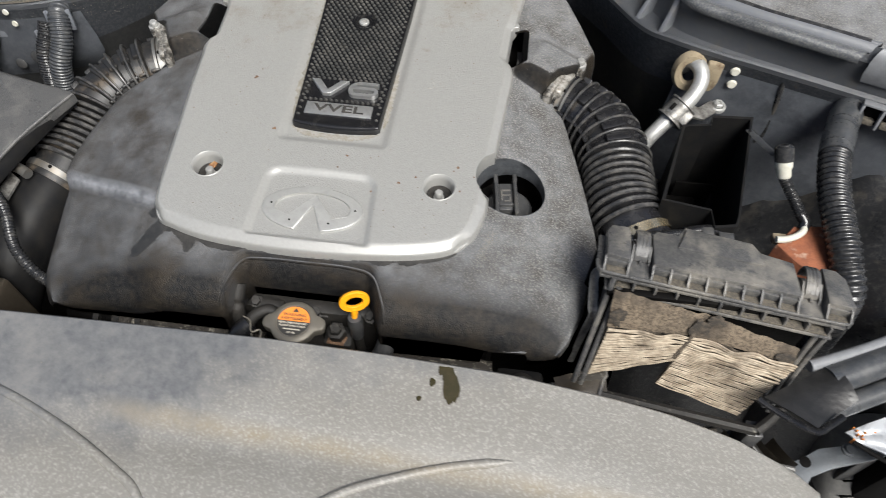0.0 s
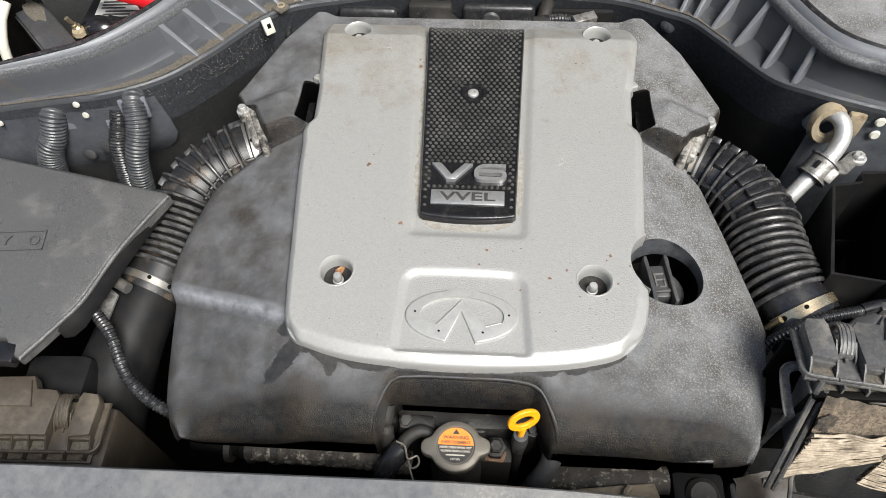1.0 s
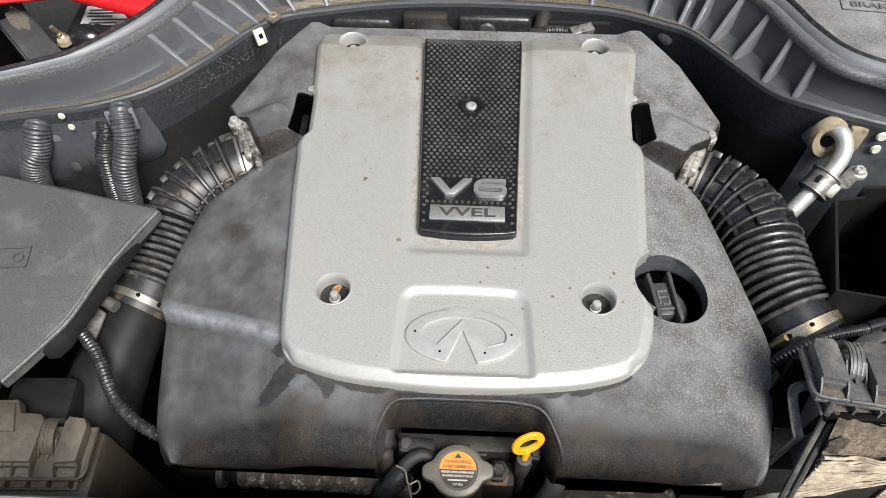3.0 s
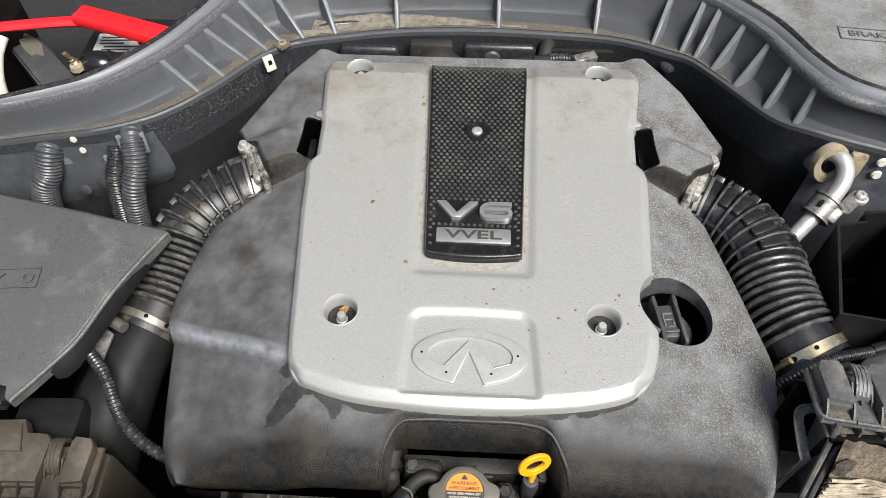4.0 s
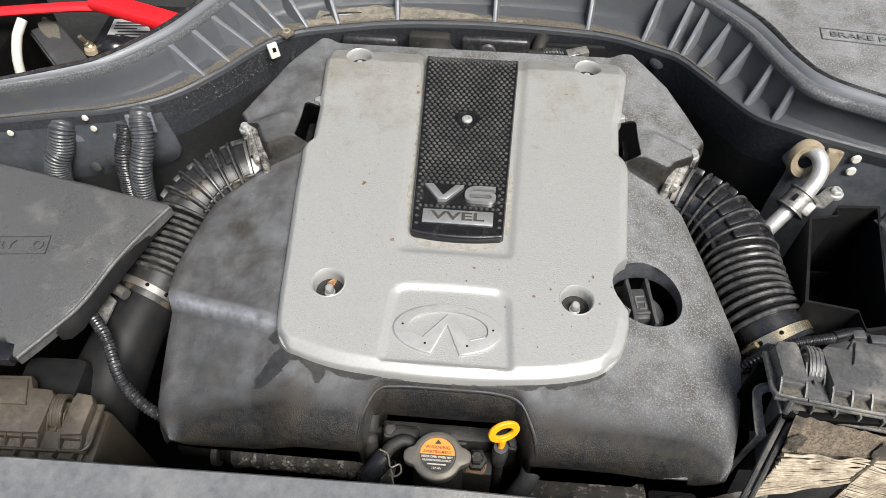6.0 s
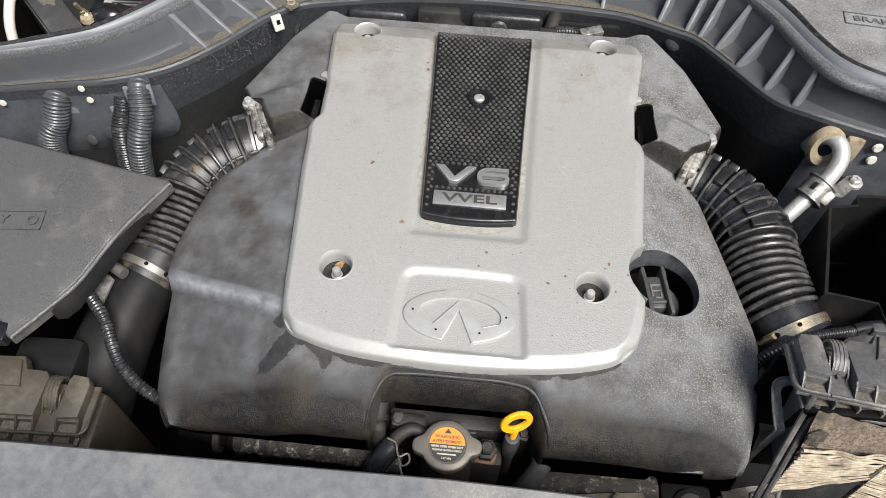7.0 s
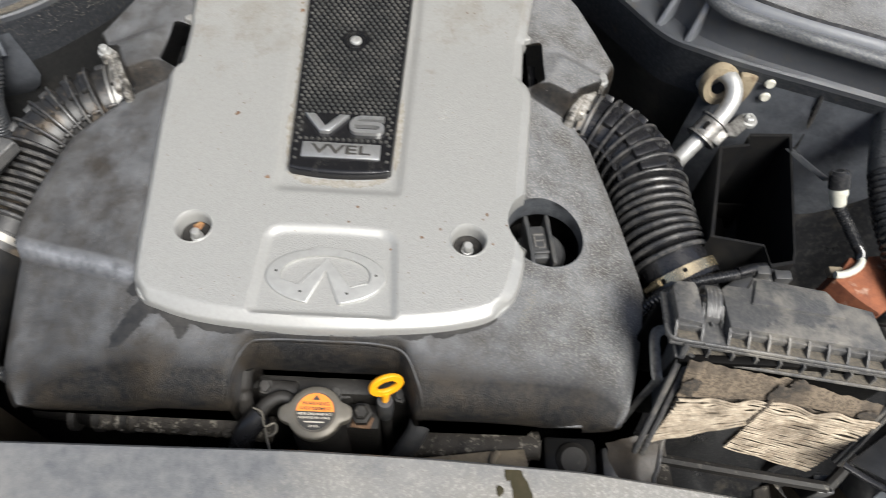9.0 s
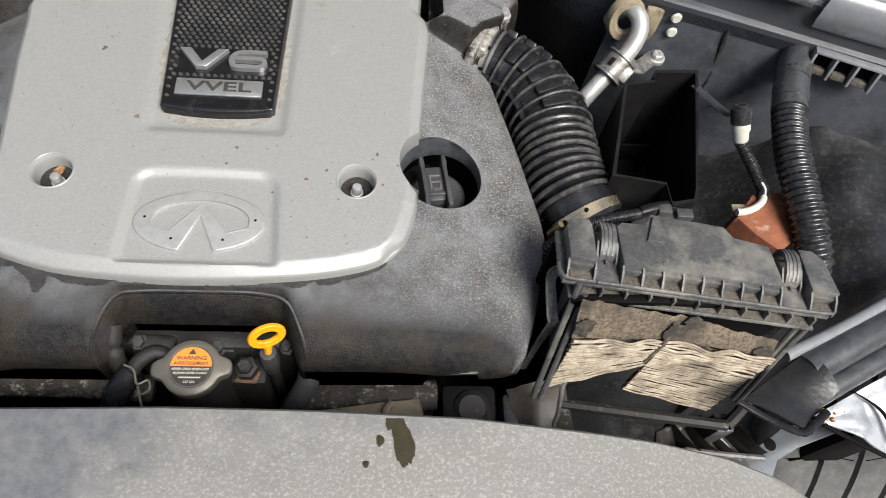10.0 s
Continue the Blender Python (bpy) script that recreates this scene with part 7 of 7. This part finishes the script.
for k in range(26, 62):
    a = 2 * math.pi * k / 96
    for gx, sk in ((-0.075, 12), (-0.025, -12), (0.025, 12), (0.075, -12)):
        m = at(0.74, 0.08, -0.52, 0, 90, 0) @ at(0, 0, 0, 0, 0, 360 * k / 96) @ at(0.3288, 0, gx, sk)
        part("tread_sipe", box(-0.002, 0.0016, -0.0006, 0.0006, -0.017, 0.017, 0, m), DARK, wheel)

# brake reservoir cover beyond the right rim
brake = thing("brake_cover", (0.6, 0.42, 0.0), "flat black plastic cover over the brake reservoir", "cover panel")
poly = [(p.x + cowl_row(i)[2].x * 0.016, p.y + cowl_row(i)[2].y * 0.016) for i, p in enumerate(outer) if 145 <= i <= 210][::3]
poly = poly + [(1.0, 0.10), (1.0, 0.75), (0.33, 0.75)]
part("panel", prism(poly, 0.040, 0.062, 0.0), COVER, brake)
b = box(-0.022, 0.022, -0.010, 0.010, 0.0622, 0.0635, 0.001, at(0.431, 0.277, 0, 0, 0, -15))
part("slot", b, DARK, brake)
tl = at(0.489, 0.377, 0.0626, 0, 0, -6)
lettering("lettering", "BRAKE FLUID", 0.014, 0.0006, tl, SEAL, brake, "moulded raised letters", 1.25)
frame_bm = bmesh.new()
for x0, x1, y0, y1 in ((-0.062, 0.062, 0.0105, 0.0117), (-0.062, 0.062, -0.0117, -0.0105), (-0.062, -0.0608, -0.0117, 0.0117), (0.0608, 0.062, -0.0117, 0.0117)):
    box(x0, x1, y0, y1, -0.0003, 0.0006, 0, tl, frame_bm)
part("lettering_frame", frame_bm, SEAL, brake)

# ---- left side of the bay ----
bat = thing("battery_cover", (-0.47, 0.03, -0.05), "dusty black plastic cover marked battery", "cover panel")


def bat_warp(c):
    return Vector((c.x, c.y, c.z - 0.016 * step(0.10, -0.10, c.y)))


BP = [(-0.74, 0.178), (-0.60, 0.157), (-0.42, 0.119), (-0.328, 0.1005), (-0.3235, 0.097), (-0.3265, 0.090), (-0.3625, 0.020), (-0.3805, -0.028), (-0.397, -0.056), (-0.412, -0.078), (-0.424, -0.0945), (-0.430, -0.092), (-0.445, -0.074), (-0.60, -0.060), (-0.74, -0.055)]
part("cover_panel", prism(BP, -0.018, -0.004, 0.004, warp=bat_warp, seg=3), BATT, bat, "dusty black plastic")
# the long edge: a crest, then a facet sloping outwards and down, its shade painted in as black
crest = [(-0.326, 0.096), (-0.344, 0.060), (-0.363, 0.021), (-0.381, -0.028), (-0.398, -0.055), (-0.424, -0.093)]
part("raised_edge", tube([bat_warp(Vector((x, y, -0.0062))) for x, y in crest], 0.0026, 10, 40), BATT, bat)
facet = [((-0.3265, 0.094), (-0.3265, 0.100)), ((-0.344, 0.060), (-0.339, 0.066)), ((-0.363, 0.021), (-0.3555, 0.022)), ((-0.381, -0.028), (-0.3725, -0.026)), ((-0.391, -0.047), (-0.3800, -0.049)), ((-0.399, -0.057), (-0.3885, -0.060)), ((-0.402, -0.060), (-0.398, -0.062))]
part("shaded_facet", sheet([[bat_warp(Vector((*a, -0.0075))), bat_warp(Vector(((a[0] + b[0]) / 2 + 0.001, (a[1] + b[1]) / 2, -0.014))), bat_warp(Vector((*b, -0.022)))] for a, b in facet], 0.002), DUCT, bat)
tl = bat_warp(Vector((-0.515, 0.029, -0.0037)))
tm = at(tl.x, tl.y, tl.z, 4, 0, 5)
lettering("lettering", "BATTERY", 0.015, 0.0005, tm, BATT, bat, "moulded raised letters", 1.25)
frame_bm = bmesh.new()
for x0, x1, y0, y1 in ((-0.058, 0.074, 0.0105, 0.0117), (-0.058, 0.074, -0.0117, -0.0105), (-0.058, -0.0568, -0.0117, 0.0117), (0.0728, 0.074, -0.0117, 0.0117)):
    box(x0, x1, y0, y1, -0.0003, 0.0006, 0, tm, frame_bm)
lathe([(0.0042, 0.0006), (0.0058, 0.0006), (0.0058, -0.0003)], 20, tm @ at(0.063, 0, 0), frame_bm)
part("lettering_frame", frame_bm, BATT, bat)
part("edge_clip", box(-0.460, -0.429, -0.099, -0.078, -0.034, -0.019, 0.003), GLOSS, bat, "gloss black spring clip")

duct = thing("intake_duct", (-0.33, -0.05, -0.12), "smooth black plastic intake duct", "duct")
part("duct_body", tube([(-0.353, 0.026, -0.091), (-0.358, 0.008, -0.094), (-0.366, -0.018, -0.102), (-0.380, -0.060, -0.125), (-0.396, -0.105, -0.155), (-0.405, -0.14, -0.19)], lambda s: 0.0365 + 0.012 * step(0.1, 1.0, s), 30, 30), DUCT, duct)
part("vacuum_stub", tube([(-0.386, 0.014, -0.048), (-0.370, 0.009, -0.046), (-0.356, 0.002, -0.046)], 0.0062, 14, 8), STEEL, duct, "pale metal stub")
part("pale_flap", sheet([[Vector((-0.381, 0.006, -0.050)).lerp(Vector((-0.368, -0.002, -0.052)), u).lerp(Vector((-0.384, -0.020, -0.052)).lerp(Vector((-0.371, -0.030, -0.055)), u), v) for u in (0, 0.5, 1)] for v in (0, 0.3, 0.65, 1)], 0.003), COUPLING, duct, "pale grey flap beside the duct")
wl = thing("wiring_loom", (-0.33, -0.08, -0.1), "thin black corrugated wiring sleeve", "wiring loom", "corrugated looms")
part("sleeve", tube([(-0.395, -0.010, -0.034), (-0.382, -0.027, -0.040), (-0.362, -0.047, -0.042), (-0.351, -0.062, -0.047), (-0.337, -0.085, -0.052), (-0.325, -0.099, -0.060), (-0.304, -0.113, -0.070), (-0.270, -0.125, -0.085)],
                    lambda s: 0.0060 + 0.0006 * math.sin(2 * math.pi * 46 * s), 14, 300), LOOM, wl)

for nm, pts, r, mat, lab in (("heater_hose", [(-0.520, 0.262, -0.032), (-0.521, 0.240, -0.034), (-0.528, 0.225, -0.060), (-0.541, 0.214, -0.090), (-0.56, 0.20, -0.20)], 0.0160, GREYHOSE, "dusty grey corrugated heater hose sleeve"),
                             ("heater_hose", [(-0.424, 0.272, -0.024), (-0.419, 0.252, -0.024), (-0.416, 0.230, -0.048), (-0.424, 0.208, -0.088), (-0.436, 0.19, -0.20)], 0.0135, GREYHOSE, "dusty grey corrugated heater hose sleeve"),
                             ("wiring_loom", [(-0.444, 0.255, -0.040), (-0.446, 0.246, -0.052), (-0.450, 0.222, -0.085), (-0.455, 0.195, -0.20)], 0.0115, LOOM, "black corrugated sleeve behind the heater hose")):
    h = thing(nm, (*pts[-1][:2], -0.1), lab, "hose", "corrugated hoses by the wing")
    part("sleeve", tube(pts, lambda s, r=r: r + 0.0007 * math.sin(2 * math.pi * 50 * s), 20, 420), mat, h)
    q = Vector(pts[1])
    part("socket", box(-r * 1.25, r * 1.25, -0.002, 0.003, -r * 1.3, r * 0.9, 0.0015, Matrix.Translation(q + Vector((0, -0.002, -0.004))) @ pose(0, 0, 0, -8, 0, 14)), APRON, h)

clip = thing("harness_clip", (-0.293, 0.436, -0.06), "off-white plastic harness clip", "clip")
b = box(-0.0070, 0.0070, -0.003, 0.003, -0.0105, 0.0105, 0.0015, at(-0.277, 0.394, -0.018, -20, 0, 40))
part("clip_body", b, WHITE, clip)
part("clip_slot", box(-0.002, 0.003, -0.0036, -0.0029, -0.002, 0.004, 0, at(-0.277, 0.394, -0.018, -20, 0, 40)), DARK, clip)
conn = thing("connector", (-0.30, 0.235, -0.09), "grey electrical connector on a thin lead", "connector")
part("connector_body", box(-0.012, 0.012, -0.008, 0.008, -0.008, 0.008, 0.002, at(-0.303, 0.262, -0.075, 20, 10, 40)), GREYHOSE, conn)
part("lead", tube([(-0.306, 0.255, -0.08), (-0.315, 0.245, -0.10), (-0.32, 0.24, -0.25)], 0.004, 8, 12), LOOM, conn)

# battery and jump lead in the left compartment
pit = thing("battery_tray", (-0.56, 0.45, -0.25), "black plastic battery tray behind the rim", "tray", kind="structure")
part("tray_floor", box(-0.80, -0.36, 0.30, 0.62, -0.26, -0.24, 0.004), DARK, pit)
part("tray_back", box(-0.80, -0.30, 0.585, 0.60, -0.24, 0.03, 0.004), DARK, pit)
part("tray_side", box(-0.80, -0.785, 0.24, 0.60, -0.24, 0.03, 0.004), DARK, pit)
PAPERWHITE = material("grubby_white_paper", (0.52, 0.52, 0.50), 0.6, 0, (0.36, 0.355, 0.335), 60, 0.46, 0.66, bump=0.2)
acc = thing("car_battery", (-0.55, 0.45, -0.24), "black car battery with a torn white label", "battery")
part("case", box(-0.585, -0.40, 0.415, 0.57, -0.24, -0.075, 0.006), GLOSS, acc)
lm = at(-0.532, 0.494, -0.075, 0, 0, 4)
lab = part("label", box(-0.036, 0.036, -0.028, 0.028, 0.0, 0.0009, 0, lm), PAPERWHITE, acc, "torn white label")
part("label", box(-0.034, 0.034, -0.026, 0.026, 0.0, 0.0009, 0, at(-0.452, 0.470, -0.075, 0, 0, -6)), PAPERWHITE, acc, "torn white label")
for k, (dx, dy, w) in enumerate(((-0.010, 0.018, 0.020), (-0.006, 0.011, 0.024), (-0.012, 0.004, 0.018), (0.004, -0.004, 0.026), (-0.004, -0.011, 0.020), (0.008, -0.018, 0.022))):
    part("printed_bar", box(dx - w, dx + w, dy - 0.0016, dy + 0.0016, 0.0010, 0.0014, 0, lm), INK, acc)
for k in range(4):
    part("printed_bar", box(-0.024, 0.010 + 0.004 * k, 0.012 - 0.008 * k, 0.0152 - 0.008 * k, 0.0010, 0.0014, 0, at(-0.452, 0.470, -0.075, 0, 0, -6)), INK, acc)
tm2 = at(-0.597, 0.408, -0.068, 0, 0, -46)
tc = part("terminal_cover", box(-0.075, 0.068, -0.020, 0.020, -0.030, 0.020, 0.003, tm2), PANEL, acc, "dusty black terminal cover")
under(new("lid_edge", finish("lid_edge", box(-0.077, 0.070, -0.022, 0.022, 0.010, 0.0135, 0.001, tm2), PANEL)), tc)
part("dust_cake", prism([(-0.060 + 0.030 * math.cos(q) * (1 + 0.2 * math.sin(5 * q)), 0.004 + 0.012 * math.sin(q)) for q in [math.pi * j / 12 for j in range(24)]], 0.0195, 0.0206, 0.0003, tm2), SAND, acc, "pale dust on the cover")
boot = lathe([(0.030, -0.05), (0.027, 0.000), (0.022, 0.012), (0.012, 0.019), (0, 0.021)], 24, at(-0.545, 0.447, -0.074) @ Matrix.Diagonal((1.1, 0.8, 1, 1)))
box(-0.040, 0.0, -0.016, 0.016, -0.04, 0.010, 0.006, at(-0.505, 0.447, -0.072, 0, 0, -12) , boot)
part("terminal_boot", boot, GLOSS, acc, "gloss black terminal boot")
part("terminal_clamp", box(-0.03, 0.03, -0.014, 0.014, -0.012, 0.012, 0.004, at(-0.475, 0.425, -0.060, 0, 0, -25)), PANEL, acc)
for k in range(7):
    part("clamp_rib", box(-0.0015, 0.0015, -0.012, 0.012, 0.0, 0.006, 0.0005, at(-0.496 + 0.007 * k, 0.434 - 0.0033 * k, -0.050, 0, 0, -25)), PANEL, acc)
part("terminal_bolt", lathe([(0.007, -0.02), (0.007, 0.004), (0.005, 0.006), (0.005, 0.010), (0.0034, 0.011), (0.0034, 0.024), (0, 0.025)], 10, at(-0.572, 0.436, -0.064, 12, -14)), BRASS, acc, "brass terminal bolt")
part("corrosion", lathe([(0.011, -0.004), (0.009, 0.002), (0.004, 0.004), (0, 0.004)], 9, at(-0.570, 0.432, -0.064, 10, 0, 20)), FOAM, acc, "crusty brown corrosion")
part("hold_down", box(-0.05, 0.05, -0.006, 0.006, -0.004, 0.004, 0.001, at(-0.445, 0.415, -0.062, 0, 0, 20)), PANEL, acc)
part("terminal_lead", tube([(-0.50, 0.42, -0.05), (-0.47, 0.40, -0.045), (-0.44, 0.39, -0.07), (-0.42, 0.39, -0.12)], 0.007, 10, 20), LOOM, acc)
red = thing("red_handle", (-0.5, 0.45, -0.06), "bright red plastic handle lying on the battery", "handle")
part("grip", box(-0.085, 0.075, -0.016, 0.016, -0.006, 0.010, 0.004, at(-0.478, 0.452, -0.015, 0, 3, -15)), RED, red)
part("arm", tube([(-0.55, 0.468, -0.015), (-0.60, 0.462, -0.015), (-0.72, 0.445, -0.02)], 0.010, 12, 12, squash=0.6), RED, red)
part("post", box(-0.012, 0.012, -0.01, 0.01, -0.064, 0.0, 0.002, at(-0.46, 0.45, -0.012)), RED, red)
wp = thing("white_hose_end", (-0.66, 0.40, -0.1), "white plastic hose end beside the battery", "hose end")
part("hose", tube([(-0.655, 0.435, -0.02), (-0.662, 0.41, -0.04), (-0.665, 0.385, -0.09), (-0.665, 0.37, -0.24)], 0.007, 14, 20), WHITE, wp)

# ---- loose dirt ----
def crumbs(name, spots, low, high, mat, parent, seed):
    """Tiny uneven grains lying on a surface, all in one mesh."""
    rg = random.Random(seed)
    bm = bmesh.new()
    for x, y, z in spots:
        r = rg.uniform(low, high)
        a = rg.uniform(0, 6.3)
        ring = [bm.verts.new((x + r * rg.uniform(0.6, 1.2) * math.cos(a + q), y + r * rg.uniform(0.6, 1.2) * math.sin(a + q), z - 0.0001)) for q in (0, 1.3, 2.5, 3.8, 5.0)]
        top = bm.verts.new((x + rg.uniform(-0.3, 0.3) * r, y + rg.uniform(-0.3, 0.3) * r, z + r * rg.uniform(0.4, 0.9)))
        for k in range(5):
            bm.faces.new((ring[k], ring[(k + 1) % 5], top))
    return tagged(part(name, bm, mat, parent, "", 0), kind="stuff")


GRAIN = material("pale_sand_grains", (0.20, 0.192, 0.172), 0.9, 0, (0.12, 0.11, 0.095), 700, 0.42, 0.6)
rg = random.Random(77)
spots = []
while len(spots) < 900:
    x, y = rg.uniform(0.165, 0.285), rg.uniform(-0.09, 0.13)
    if x > lerp_table(RIGHT, y) - 0.006 or x < lerp_table(S_RIGHT, y) + 0.004 or (x - FILL[0]) ** 2 + (y - FILL[1]) ** 2 < 0.04 ** 2:
        continue
    if rg.random() < 0.25 + 0.75 * step(0.08, -0.06, y):
        spots.append((x, y, shell_height(x, y)))
while len(spots) < 1000:
    x, y = rg.uniform(-0.29, -0.17), rg.uniform(-0.09, 0.15)
    if x > lerp_table(LEFT, y) + 0.006 and x < lerp_table(S_LEFT, y) - 0.004:
        spots.append((x, y, shell_height(x, y)))
while len(spots) < 1150:
    sx = rg.choice((-1, 1))
    x, y = sx * rg.uniform(0.195, 0.28), rg.uniform(0.17, 0.39)
    if abs(x) < abs(lerp_table(RIGHT if sx > 0 else LEFT, y)) - 0.006 and not (abs(x) < 0.216 and 0.200 < y < 0.272):
        spots.append((x, y, shell_height(x, y)))
track = spline([(0.187, -0.040, 0), (0.184, -0.052, 0), (0.178, -0.066, 0), (0.174, -0.082, 0)], 40)
for k in range(420):
    p = rg.choice(track)
    x, y = p.x + rg.gauss(0, 0.0030), p.y + rg.gauss(0, 0.0015)
    spots.append((x, y, shell_height(x, max(y, -0.0895))))
crumbs("dust_layer", spots, 0.00025, 0.0008, GRAIN, cover, 5)
spots = []
while len(spots) < 1500:
    x, d = rg.uniform(-0.45, 0.46), rg.uniform(0.006, 0.20)
    if rg.random() < 0.2 + 0.8 * step(-0.15, 0.15, x):
        y = lerp_table(EDGE_Y, x) - d
        spots.append((x, y, lid_z(x, y)))
crumbs("dust_layer", spots, 0.00025, 0.0008, GRAIN, lid, 6)
spots = []
while len(spots) < 900:
    i = rg.randrange(2, 96)
    a, b, n, w = cowl_row(i)
    p = a + n * (w * rg.uniform(0.04, 0.33)) + (inner[i + 1] - inner[i]) * rg.random() + Vector((0, 0, 0.0036))
    spots.append(tuple(p))
flecks = []
while len(flecks) < 420:
    i, f = rg.randrange(24, 62), rg.random()
    a, b, n, w = cowl_row(i)
    if rg.random() < 0.25 + 0.75 * step(30, 55, i):
        flecks.append(tuple(a + (inner[i + 1] - inner[i]) * rg.random() + n * (0.010 * f - 0.0005) - Vector((0, 0, 0.006 + 0.039 * f))))
crumbs("dust_flecks", flecks, 0.0003, 0.0009, GRAIN, cowl, 9)
GRIT = material("dark_sandy_grit", (0.115, 0.106, 0.090), 0.9, 0, (0.050, 0.046, 0.040), 600, 0.42, 0.6)
crumbs("grit_layer", spots, 0.0003, 0.0010, GRIT, cowl, 7)
spots = []
while len(spots) < 110:
    x, y = rg.uniform(-0.175, 0.175), rg.uniform(-0.07, 0.34)
    if abs(x) > plate_half(max(y, 0.07)) + 0.016 or y < 0.05:
        if abs(x) < lerp_table(S_RIGHT, y) - 0.015 and not (abs(x) < 0.06 and y < 0.0) and all((x - cx) ** 2 + (y - cy) ** 2 > 0.022 ** 2 for cx, cy in CUPS + [FILL]) and (x - FILL[0]) ** 2 + (y - FILL[1]) ** 2 > 0.045 ** 2:
            spots.append((x, y, silver_height(x, y) + 0.0001))
crumbs("rust_speckle", spots, 0.0003, 0.0008, SPECK, cover, 8)
